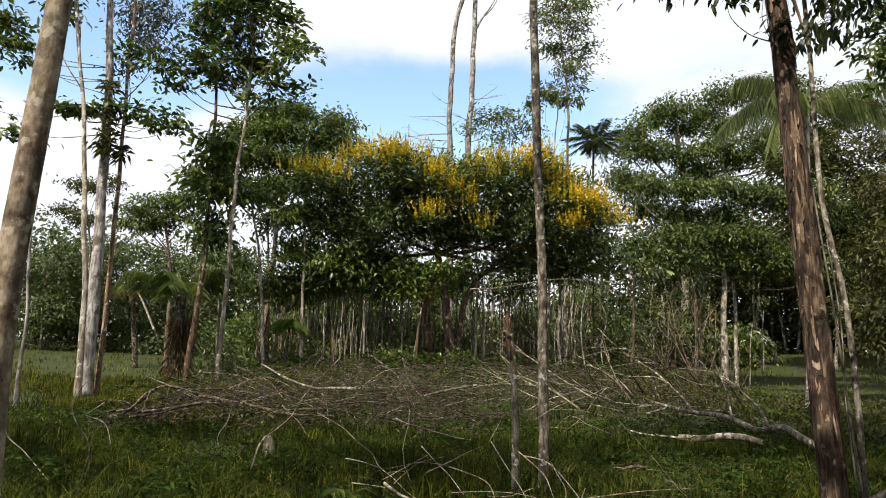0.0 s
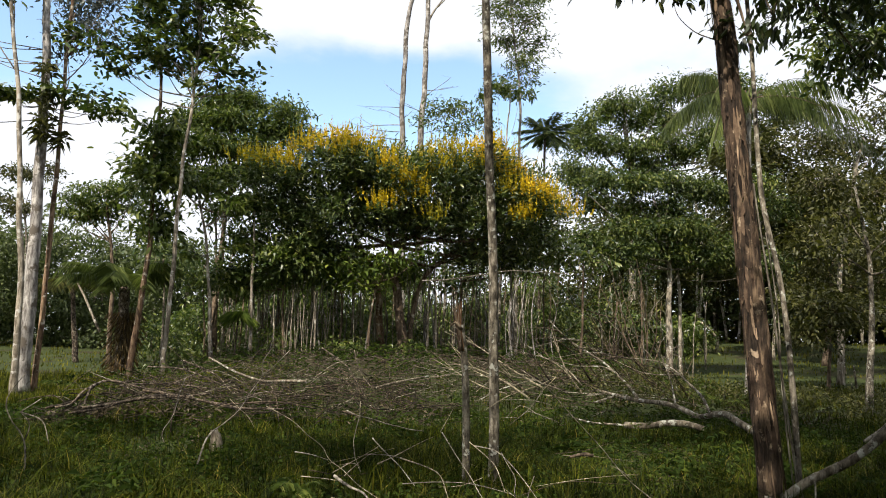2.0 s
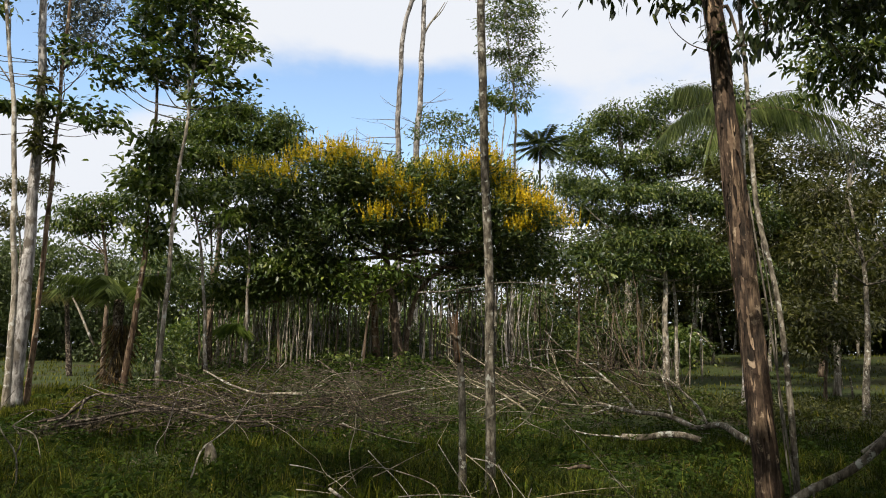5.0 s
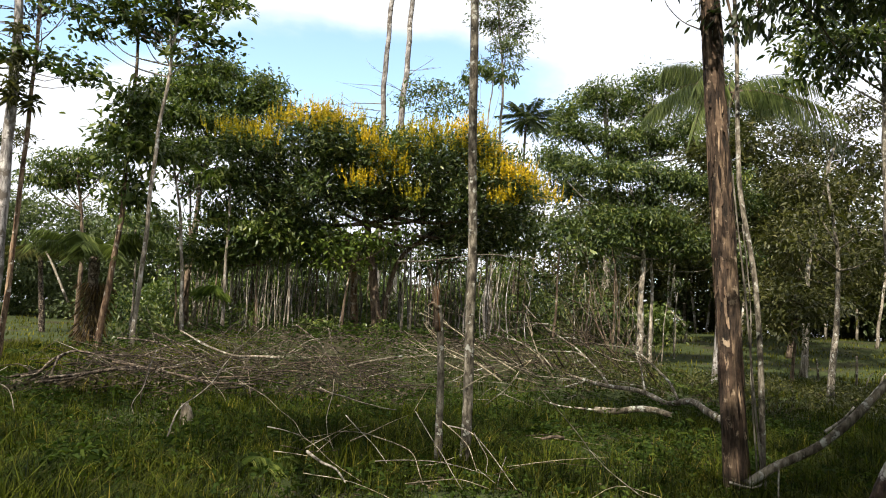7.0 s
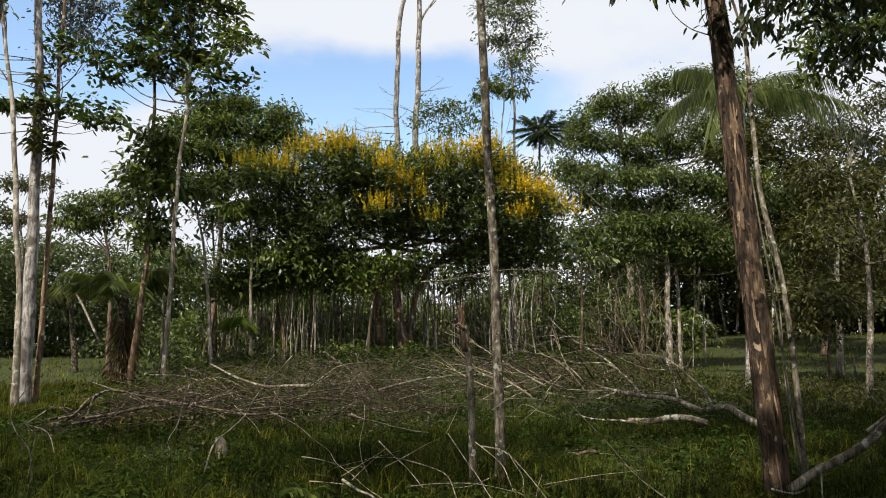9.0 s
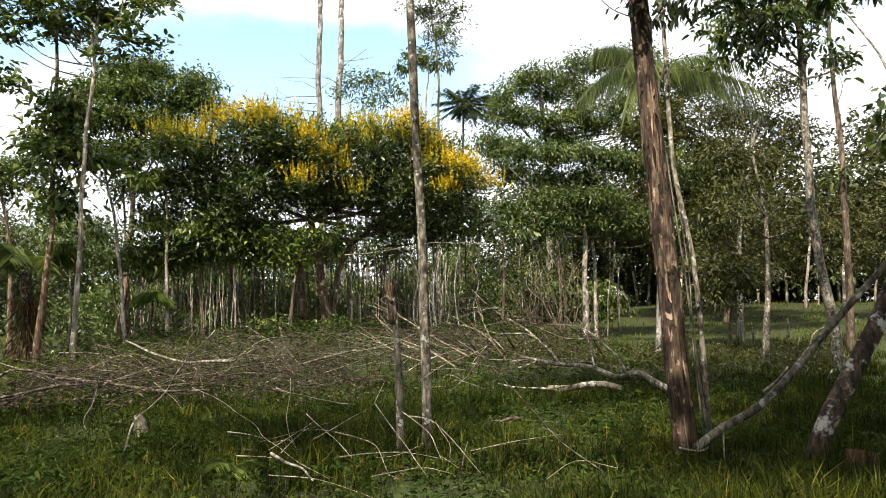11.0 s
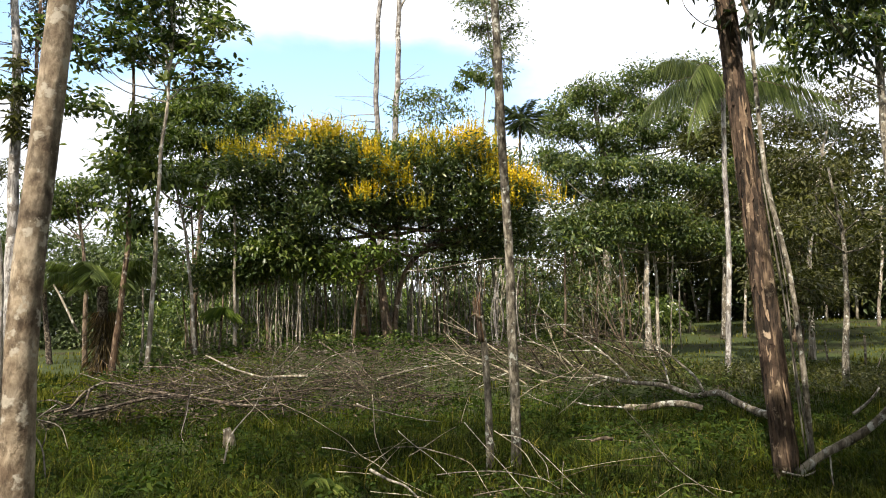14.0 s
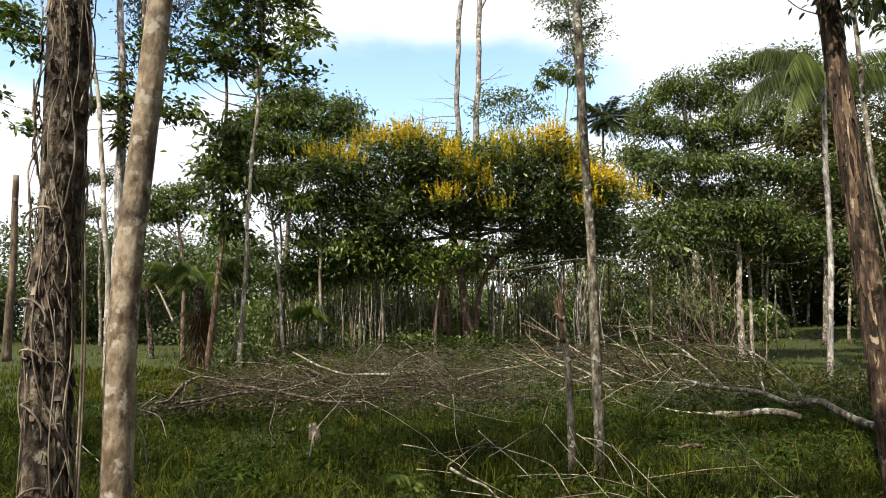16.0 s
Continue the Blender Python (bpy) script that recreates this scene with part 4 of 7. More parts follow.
# ---- near trees ----
def flaky_trunk(name, label, path, r0, r1, sides, step, depth, bark, seed, flare=0.25):
    """A near trunk with real long plates and furrows in its bark."""
    path = np.asarray(path, float)
    path[0, 2] = float(ground_z(path[0, 0], path[0, 1])) - 0.08
    at = path[0].copy()
    ob = base_of(name, at, label, "tree")
    c = path - at
    v, f = tube(c, r0, r1, sides, step, 0.01, 0.0, flare, seed=seed)
    n = (len(v) - 2) // sides
    ring = v[:-2].reshape(n, sides, 3)
    mid = ring.mean(1, keepdims=True)
    away = ring - mid
    radius = np.linalg.norm(away, axis=2, keepdims=True)
    amount = np.empty((n, sides))
    for i in range(n):
        for j in range(sides):
            a = j / sides * 2 * math.pi
            p = Vector((math.cos(a) * 3.2, math.sin(a) * 3.2, i * step * 1.15 + seed))
            q = Vector((math.cos(a) * 8.5, math.sin(a) * 8.5, i * step * 4.0 + seed))
            amount[i, j] = math.floor((noise.noise(p) + 1) * 3.5) / 3.5 - 1 + 0.45 * noise.noise(q)
    ring = mid + away * (1 + depth * amount[:, :, None] / np.maximum(radius, 0.02))
    solid("trunk", np.vstack([ring.reshape(-1, 3), v[-2:]]), f, bark, ob)
    return ob, at, c


flaky, flaky_at, flaky_line = flaky_trunk("flaky_bark_tree", "near tree with rough flaking reddish-brown bark and drooping dark leaves",
    [(4.03, 7.00, 0.08), (3.96, 7.00, 0.80), (3.91, 7.05, 1.98), (3.86, 7.15, 3.51), (3.83, 7.25, 4.77), (3.78, 7.30, 5.77), (3.67, 7.40, 7.04), (3.64, 7.50, 8.83)],
    0.128, 0.1, 48, 0.03, 0.016, BARK_FLAKY, 4)
solid("flaking_bark", *bark_plates(flaky_line, 0.13, 0.1, 700, 5, (0.06, 0.5), (0.010, 0.042), 0.012), PLATE, flaky, smooth=False)
masses = np.array([(4.50, 7.40, 5.67, 0.49, 0.31), (4.04, 7.20, 5.32, 0.29, 0.33), (5.21, 7.80, 6.33, 0.56, 0.37), (6.61, 8.60, 6.69, 0.62, 0.56), (6.67, 8.80, 5.89, 0.48, 0.45), (2.32, 7.00, 5.99, 0.69, 0.23), (1.69, 7.20, 6.14, 0.48, 0.20),
                   (3.07, 7.00, 5.92, 0.49, 0.23), (3.43, 6.90, 5.78, 0.21, 0.26), (3.27, 7.20, 6.87, 1.10, 0.40), (5.29, 7.80, 7.27, 1.24, 0.53), (7.27, 8.60, 7.20, 0.64, 0.78), (5.90, 8.40, 6.18, 0.35, 0.31),
                   (3.0, 7.6, 8.2, 1.4, 0.8), (4.4, 8.2, 8.6, 1.5, 0.9), (5.6, 8.6, 7.6, 1.5, 0.9), (4.2, 6.8, 9.0, 1.5, 0.8),
                   # five more masses added above the view, to throw shade on the ground by the log
                   (1.4, 6.4, 8.8, 1.3, 0.5), (2.4, 7.0, 8.3, 1.3, 0.5), (3.4, 7.9, 8.2, 1.3, 0.5), (2.1, 8.3, 8.9, 1.3, 0.5), (4.3, 9.3, 8.3, 1.3, 0.5)])
masses[:, :3] -= flaky_at
limb_from = curve_through(flaky_line, 0.3)
for i, b in enumerate(masses):
    s = limb_from[np.argmin(np.abs(limb_from[:, 2] - b[2] - 0.55))]
    solid("limb", *tube([s, s * 0.5 + b[:3] * 0.5 + [0, 0, 0.35], b[:3]], 0.035, 0.008, 6, 0.15, 0.03, 0.05, seed=i), BARK_BROWN, flaky)
mesh, tips, hearts = clumps(masses, 13000, 0.14, 0.13, 0, 0.4, 0.1, 12, 0.5, -1.0, np.random.default_rng(9))
solid("branchwork", *twigs(tips, hearts, 0.7, 0.006, 0.002, np.random.default_rng(2)), BARK_BROWN, flaky)
solid("crown", *mesh, LEAF_BACKLIT, flaky, smooth=False)
for pts, a in ((((3.60, 7.10, 5.19), (3.30, 7.00, 5.22), (3.06, 6.90, 5.35), (3.01, 6.90, 5.56)), 0.008),
               (((3.60, 7.10, 5.19), (3.45, 7.00, 5.40), (3.48, 7.00, 5.70)), 0.005)):
    solid("twig", *tube([np.array(p) - flaky_at for p in pts], a, a * 0.4, 5, 0.08, 0.01), BARK_BROWN, flaky)
fallen("liana", "thin brown liana hanging beside a flaky trunk",
       [(((4.21, 6.85, 0.16), (4.13, 6.85, 0.86), (4.09, 6.90, 1.51), (4.02, 6.95, 2.37), (3.96, 7.05, 3.49)), 0.014, 0.009)], WOOD_DEAD, "vine", "lianas by the flaky tree", wobble=0.01)
fallen("liana", "second thin liana rising beside a flaky trunk",
       [(((4.18, 6.90, 0.16), (4.11, 6.90, 1.18), (4.11, 6.95, 1.97), (4.05, 7.00, 2.92)), 0.010, 0.006)], WOOD_DEAD, "vine", "lianas by the flaky tree", wobble=0.015)
tree("mottled_slim_tree", "slim mottled tree beside the flaky trunk",
     [(4.24, 6.90, 0.29), (4.24, 6.92, 0.71), (4.24, 6.95, 1.18), (4.27, 7.05, 1.78), (4.27, 7.15, 2.40), (4.21, 7.30, 3.28), (4.27, 7.45, 4.06), (4.35, 7.65, 5.14), (4.44, 7.90, 6.28), (4.56, 8.10, 7.23)], 0.032, 0.024,
     [], 0, 0.1, BARK_MOTTLED, LEAF_DARK, sides=12, flare=0.2, wobble=0.012, step=0.12, seed=71)
tree("pole_tree", "slender upright grey tree with lichen-spotted bark",
     [(1.17, 7.75, 0.02), (1.16, 7.75, 1.32), (1.13, 7.70, 2.55), (1.04, 7.60, 3.87), (0.94, 7.50, 5.57), (0.97, 7.45, 7.02), (0.86, 7.40, 8.81)], 0.058, 0.042,
     [(0.55, 7.4, 9.6, 1.3, 0.9)], 900, 0.16, BARK_MOTTLED, LEAF_DARK, sides=18, flare=0.15, wobble=0.012, step=0.07, seed=72, rough=0.035)

stump_at = np.array((0.87, 7.70, 0.31))
stump_at[2] = float(ground_z(stump_at[0], stump_at[1])) - 0.05
snag = base_of("snag", stump_at, "broken dead trunk with a splintered orange-brown top", "dead trunk")
line = [np.array(p) - stump_at for p in ((0.87, 7.70, 0.31), (0.84, 7.70, 0.94), (0.81, 7.70, 1.44), (0.76, 7.70, 1.83))]
line[0][2] = 0
solid("trunk", *tube(line, 0.046, 0.036, 18, 0.05, 0.012, 0.09, 0.1, seed=73), BARK_MOTTLED, snag)
top = line[-1]
r = np.random.default_rng(74)
for i in range(11):
    a = i * 2 * math.pi / 11
    o = np.array([math.cos(a), math.sin(a), 0]) * 0.028
    e = top + o * 0.9 + [-0.05 + 0.02 * math.cos(a), 0, r.uniform(0.04, 0.3)]
    solid("splinter", *tube([top + o + [0.02, 0, -0.3], top + o * 1.1 + [-0.02, 0, 0.0], e], 0.015, 0.003, 5, 0.08, rough=0.2, seed=i), WOOD_RAW if i % 3 == 0 else BARK_BROWN, snag)
# a curl of bark left at the break
solid("bark_flap", *tube([top + [0.0, -0.04, -0.05], top + [-0.07, -0.06, 0.02], top + [-0.12, -0.07, -0.02]], 0.022, 0.008, 7, 0.04, rough=0.2, seed=75), BARK_BROWN, snag)

tree("smooth_trunk_tree", "near tree with smooth tan bark, leaning a little",
     [(-2.03, 3.12, 0.69), (-2.04, 3.12, 1.03), (-2.05, 3.12, 1.48), (-2.05, 3.12, 1.98), (-2.03, 3.12, 2.59), (-2.00, 3.12, 3.19), (-1.96, 3.12, 3.86), (-1.91, 3.12, 4.55)], 0.074, 0.05,
     [(-2.6, 3.8, 8.4, 1.3, 0.8), (-3.4, 4.4, 9.0, 1.3, 0.8), (-1.6, 4.6, 9.6, 1.2, 0.8)], 900, 0.14, BARK_SMOOTH, LEAF_DARK, sides=28, flare=0.15, wobble=0.008, step=0.05, seed=81, rough=0.02)

fib, fib_at, fib_line = flaky_trunk("vine_wrapped_tree", "dark rough trunk wrapped in pale twisting vines and roots",
    [(-2.26, 3.00, 0.52), (-2.28, 3.00, 0.96), (-2.32, 3.00, 1.49), (-2.34, 3.00, 2.10), (-2.36, 3.00, 2.77), (-2.38, 3.00, 3.36), (-2.41, 3.00, 4.16)], 0.1, 0.085, 44, 0.035, 0.02, BARK_ROUGH, 6)
solid("flaking_bark", *bark_plates(fib_line, 0.101, 0.087, 620, 6, (0.02, 0.10), (0.006, 0.024), 0.022), PLATE_GREY, fib, smooth=False)
core = curve_through(fib_line, 0.05)
r = np.random.default_rng(85)
for i in range(30):
    a0, a1 = r.uniform(-3.6, 0.6), r.normal(0, 0.9)
    n0 = int(r.uniform(0, 0.7) * len(core))
    n1 = min(len(core) - 1, n0 + int(r.uniform(0.1, 0.4) * len(core)))
    k = np.linspace(n0, n1, 20).astype(int)
    t = np.linspace(0, 1, 20)
    a = a0 + a1 * t + r.uniform(0.1, 0.5) * np.sin(t * r.uniform(4, 11) + r.uniform(0, 6))
    off = np.stack([np.cos(a), np.sin(a), 0 * a], 1) * (0.102 + 0.02 * np.abs(np.sin(t * 7 + i)))[:, None]
    w = r.uniform(0.002, 0.006)
    solid("vine", *tube(core[k] + off, w, w * 0.7, 6, 0.04, rough=0.15, seed=i), VINE, fib)
for i, (z, ra, tw) in enumerate(((0.35, 0.07, 0.3), (0.62, 0.09, 0.2), (0.8, 0.05, -0.4), (1.02, 0.07, -0.3), (1.25, 0.05, 0.4), (1.75, 0.06, 0.25), (1.55, 0.05, 0.1), (2.2, 0.06, -0.2))):
    c0 = core[np.argmin(np.abs(core[:, 2] - z))]
    t = np.linspace(-0.3, 4.3, 12)
    ringlet = c0 + np.stack([ra * np.cos(t) - 0.02, -0.112 - 0.01 * np.sin(t), ra * np.sin(t) * 0.7 + tw * 0.1 * t], 1)
    solid("vine", *tube(ringlet, 0.006, 0.004, 6, 0.03), VINE, fib)
for dx in (0.115, 0.128):
    solid("vine", *tube([core[0] + [dx, -0.02, 0], core[len(core) // 3] + [dx + 0.01, 0, 0], core[2 * len(core) // 3] + [dx - 0.02, 0, 0], core[-1] + [dx, 0, 0]], 0.006, 0.004, 6, 0.12, 0.02), VINE, fib)

high = np.array([(-4.2, 3.2, 7.6, 1.4, 0.8), (-3.6, 2.4, 8.4, 1.3, 0.9), (-4.6, 4.4, 8.2, 1.4, 0.9)])
high[:, :3] -= fib_at
mesh, tips, hearts = clumps(high, 1800, 0.2, 0.25, 0, 0.4, 0.2, 12, 0.5, -0.3, np.random.default_rng(19))
for b in high:
    solid("limb", *tube([core[-1], core[-1] * 0.5 + b[:3] * 0.5, b[:3]], 0.06, 0.02, 6, 0.3), BARK_BROWN, fib)
solid("crown", *mesh, LEAF_DARK, fib, smooth=False)

tree("dark_climber", "dark leafy climber hanging round a leaning trunk", [(7.04, 7.00, -0.50), (7.23, 7.00, 1.04), (7.41, 7.00, 2.44), (7.52, 7.00, 2.98)], 0.05, 0.03,
     [(7.23, 6.90, 2.50, 0.28, 0.38), (7.48, 6.90, 2.96, 0.33, 0.30), (7.52, 7.00, 2.06, 0.25, 0.31), (7.44, 6.90, 3.34, 0.19, 0.20)], 420, 0.13, BARK_BROWN, LEAF_BACKLIT, category="climber", limbs=0.012, share=0.5, spread=0.1, twig=0.005, hang=-0.5, seed=88)

tree("leaning_mottled_tree", "leaning tree trunk with reddish bark and white lichen patches",
     [(4.85, 6.10, -0.01), (5.16, 6.15, 0.56), (5.54, 6.20, 1.08), (6.03, 6.30, 1.64), (6.61, 6.40, 2.37), (7.34, 6.50, 3.25), (8.22, 6.60, 4.45), (9.08, 6.70, 5.86)], 0.098, 0.065,
     [(7.83, 6.50, 4.62, 0.29, 0.24), (6.94, 6.40, 4.12, 0.15, 0.13),
      # masses from here on are added overhead, out of view, to shade the right-hand grass
      (6.0, 5.0, 6.6, 1.2, 0.6), (7.2, 6.4, 7.2, 1.4, 0.7), (5.2, 3.6, 7.2, 1.4, 0.7), (8.2, 8.2, 7.4, 1.5, 0.8), (4.2, 4.0, 8.0, 1.3, 0.6), (7.0, 4.4, 7.4, 1.4, 0.7), (3.9, 2.6, 8.2, 1.3, 0.6), (5.4, 2.0, 8.4, 1.4, 0.7), (2.9, 1.6, 8.4, 1.2, 0.6), (4.6, 0.8, 8.6, 1.3, 0.6), (6.6, 1.8, 8.2, 1.4, 0.7), (3.6, 3.8, 7.8, 1.1, 0.5),
      (5.2, 7.0, 9.2, 1.5, 0.6), (6.6, 8.0, 9.4, 1.6, 0.6), (8.0, 9.4, 10.4, 1.6, 0.6), (5.0, 8.8, 9.8, 1.5, 0.6), (6.6, 10.2, 10.8, 1.6, 0.6), (9.2, 8.0, 10.0, 1.6, 0.6), (9.6, 11.0, 11.6, 1.6, 0.6)], 11000, 0.2, BARK_PATCH, LEAF_BACKLIT, sides=24, flare=0.2, step=0.07, seed=82, rough=0.04, limbs=0.015, twig=0.006, spread=0.12,
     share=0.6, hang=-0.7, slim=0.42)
# added out of view: its crown only blocks sun from the right foreground
tree("canopy_tree", "unseen leafy tree added to shade the near grass", [(4.6, -1.6, 0), (4.5, -1.5, 3), (4.1, -0.9, 5.6), (3.4, 0.2, 7.4)], 0.16, 0.07,
     [(1.3, 2.2, 6.6, 1.2, 0.5), (2.4, 2.7, 6.4, 1.2, 0.5), (3.4, 3.1, 6.5, 1.2, 0.5), (2.1, 1.3, 7.3, 1.2, 0.5), (3.3, 2.0, 7.2, 1.2, 0.5), (4.6, 3.0, 6.9, 1.2, 0.5), (1.6, 0.4, 8.2, 1.2, 0.5), (3.1, 0.6, 8.0, 1.2, 0.5), (4.7, 1.4, 7.6, 1.3, 0.5), (5.7, 3.6, 6.6, 1.2, 0.5), (5.5, 3.5, 8.0, 1.3, 0.5), (6.8, 4.2, 8.2, 1.3, 0.5), (8.0, 5.0, 8.4, 1.3, 0.5), (6.2, 5.6, 8.6, 1.3, 0.5), (4.6, 4.8, 8.8, 1.2, 0.5)],
     6200, 0.22, BARK_GREY, LEAF_DARK, limbs=0.04, share=0.2, spread=0.2, seed=83, slim=0.42)
fallen("bent_branch", "long dead branch arching up from the ground against a leaning tree",
       [(((3.97, 6.75, 0.15), (4.23, 6.70, 0.34), (4.62, 6.60, 0.57), (4.95, 6.50, 0.88), (5.34, 6.45, 1.30), (5.82, 6.40, 1.78), (6.28, 6.30, 2.26), (6.85, 6.30, 2.70)), 0.047, 0.03)],
       BARK_GREY, sides=12, step=0.08, rough=0.08)
fallen("thin_root", "thin pale root looping in the grass", [(((3.75, 6.70, 0.18), (3.93, 6.60, 0.15), (4.09, 6.60, 0.21)), 0.012, 0.008), (((4.16, 6.50, 0.37), (4.03, 6.30, 0.09), (3.89, 6.00, -0.10)), 0.008, 0.005)], WOOD_DEAD, "root")
stub_at = np.array((5.12, 5.71, 0.00))
cut = base_of("rotten_stump", stub_at, "short rotten reddish-brown stump in the grass", "stump")
solid("wood", *tube([(0, 0, -0.05), (0.01, 0, 0.14), (0.03, 0.01, 0.27)], 0.15, 0.12, 14, 0.05, 0.0, 0.12, 0.2, seed=83), WOOD_RAW, cut)

# ---- trees on the right, round the pasture ----
tree("grey_forked_tree", "thin pale-grey tree forking into sparse twiggy limbs",
     [(12.80, 17.50, 0.14), (12.99, 17.50, 2.10), (13.10, 17.50, 3.84), (12.97, 17.50, 5.08), (12.79, 17.50, 6.33)], 0.1, 0.03,
     [(12.46, 17.50, 5.52, 0.61, 0.39), (13.57, 17.30, 4.88, 0.63, 0.46), (13.92, 17.30, 4.17, 0.50, 0.32), (12.04, 17.60, 4.55, 0.52, 0.43)], 500, 0.16, BARK_MOTTLED, LEAF_OLIVE, limbs=0.035, share=0.8, seed=201, spread=0.25)
tree("tall_grey_tree", "tall grey tree with dark leaf sprays hanging high",
     [(13.95, 16.00, 0.03), (13.87, 16.00, 1.37), (13.52, 16.00, 3.16), (13.39, 16.00, 5.99), (13.40, 16.00, 8.56), (13.36, 16.00, 11.22), (13.41, 16.00, 13.78)], 0.14, 0.06,
     [(13.52, 15.80, 10.42, 1.03, 0.50), (12.12, 15.60, 9.68, 0.97, 0.52), (14.78, 16.00, 11.00, 0.99, 0.48), (11.59, 16.40, 10.16, 1.20, 0.72), (12.08, 16.40, 9.15, 1.00, 0.42), (14.76, 16.00, 9.01, 0.55, 0.29),
      (13.57, 15.80, 9.02, 0.53, 0.35), (12.46, 16.00, 12.19, 1.86, 0.92)], 3000, 0.2, BARK_MOTTLED, LEAF_DARK, limbs=0.035, share=0.4, seed=202, spread=0.22, twig=0.012)
tree("bent_tree", "thin bent tree with a nest-like clump on its trunk",
     [(18.86, 21.00, 0.64), (19.00, 21.00, 3.42), (19.03, 21.00, 6.72), (18.98, 21.00, 9.67), (18.86, 21.00, 12.45), (18.94, 21.00, 15.80)], 0.14, 0.05,
     [(18.78, 20.80, 6.56, 0.53, 0.27), (18.95, 20.80, 10.51, 0.38, 0.17), (19.00, 21.00, 15.08, 1.70, 0.90), (19.00, 21.40, 13.11, 0.84, 0.49)], 900, 0.22, BARK_BROWN, LEAF_DARK, limbs=0.02, share=0.4, seed=203)
tree("leaf_hung_tree", "thin straight tree with large climbing leaves on its trunk",
     [(12.69, 13.00, 0.58), (12.90, 13.00, 2.73), (13.04, 13.00, 4.68), (13.26, 13.00, 7.28), (13.51, 13.00, 9.71), (13.79, 13.00, 12.24)], 0.08, 0.05,
     [(13.22, 12.70, 6.88, 0.38, 0.24), (13.22, 12.60, 6.35, 0.52, 0.26), (13.04, 12.70, 5.73, 0.45, 0.29), (13.51, 12.80, 5.64, 0.39, 0.20)],
     150, 0.26, BARK_MOTTLED, LEAF_DARK, limbs=0.0, share=0.5, seed=204, slim=0.45, per=6, spread=0.2, hang=-0.5)
fallen("hanging_limb", "thin bare limb slanting down to a trunk", [(((13.25, 13.00, 7.21), (13.25, 13.30, 7.92), (13.12, 13.80, 8.89), (13.11, 14.30, 9.67)), 0.03, 0.015)], BARK_GREY)
right_blobs = [(17.52, 26.00, 8.56, 1.38, 0.91), (19.78, 27.00, 10.70, 1.48, 0.85), (21.37, 27.00, 12.22, 1.19, 0.70), (21.80, 27.00, 9.94, 1.33, 0.86), (19.28, 26.00, 8.08, 1.55, 0.81), (17.32, 26.00, 6.20, 1.49, 1.04),
               (18.75, 28.00, 11.09, 1.30, 0.88)]
tree("thin_leaved_tree", "tall tree with thin airy olive foliage",
     [(18.24, 26.50, 0.84), (18.42, 26.50, 3.93), (18.99, 26.50, 7.65), (19.91, 26.50, 10.98)], 0.13, 0.05, right_blobs, 5200, 0.2, BARK_PALE, LEAF_OLIVE, limbs=0.04, share=0.3, seed=205, spread=0.3)
tree("edge_tree", "dense olive tree on the far edge of a pasture",
     [(28.93, 29.00, 1.20), (29.29, 29.00, 4.07), (29.98, 29.00, 6.55)], 0.15, 0.06,
     [(28.39, 29.00, 5.92, 1.74, 1.43), (30.86, 29.00, 7.35, 1.82, 1.60), (33.17, 29.00, 6.90, 2.05, 1.84), (29.70, 29.00, 4.38, 2.17, 1.12), (27.73, 30.00, 4.96, 1.52, 1.26), (35.58, 29.00, 6.61, 2.55, 1.99), (26.94, 31.00, 6.84, 1.54, 1.50), (32.77, 29.00, 4.05, 2.42, 1.14)],
     6500, 0.22, BARK_BROWN, LEAF_OLIVE, limbs=0.05, share=0.2, seed=207)
tree("pasture_tree", "dense low tree with dark shade beneath it at the pasture",
     [(21.96, 33.00, 0.99), (22.44, 33.00, 4.50), (22.85, 33.00, 7.11)], 0.18, 0.06,
     [(22.05, 33.00, 6.45, 1.87, 1.18), (23.98, 33.00, 7.12, 1.94, 1.35), (22.37, 32.60, 4.78, 2.24, 0.97), (26.62, 34.00, 6.27, 2.03, 1.40), (20.79, 33.00, 4.51, 1.61, 1.03), (24.85, 33.00, 4.15, 1.94, 0.86)],
     4600, 0.22, BARK_BROWN, LEAF_OLIVE, limbs=0.05, share=0.2, seed=206)
for i, (name_px) in enumerate((((30.99, 38.00, 0.64), (31.90, 38.00, 9.50), 0.1), ((30.29, 34.00, 0.72), (31.01, 34.00, 10.24), 0.11), ((38.15, 40.00, 1.71), (38.95, 40.00, 9.24), 0.08),
                               ((36.76, 36.00, 1.64), (37.46, 36.00, 10.09), 0.09), ((36.37, 34.00, 0.17), (36.91, 34.00, 4.84), 0.07), ((42.91, 44.00, 1.69), (43.47, 44.00, 7.20), 0.08),
                               ((20.97, 36.00, 1.03), (21.35, 36.00, 6.17), 0.09), ((33.56, 40.00, 0.24), (33.76, 40.00, 3.43), 0.07), ((23.63, 34.00, 1.11), (23.83, 34.00, 4.24), 0.06))):
    foot, head, w = name_px
    foot = np.array(foot)
    head = np.array(head)
    tree("bare_pole_tree", "bare pale tree trunk standing in the pasture", [foot, foot * 0.5 + head * 0.5, head], w, w * 0.6, [], 0, 0.1, BARK_PALE, LEAF_MID,
         "bare trunks in the pasture", flare=0.2, wobble=0.04, seed=210 + i, sides=8)


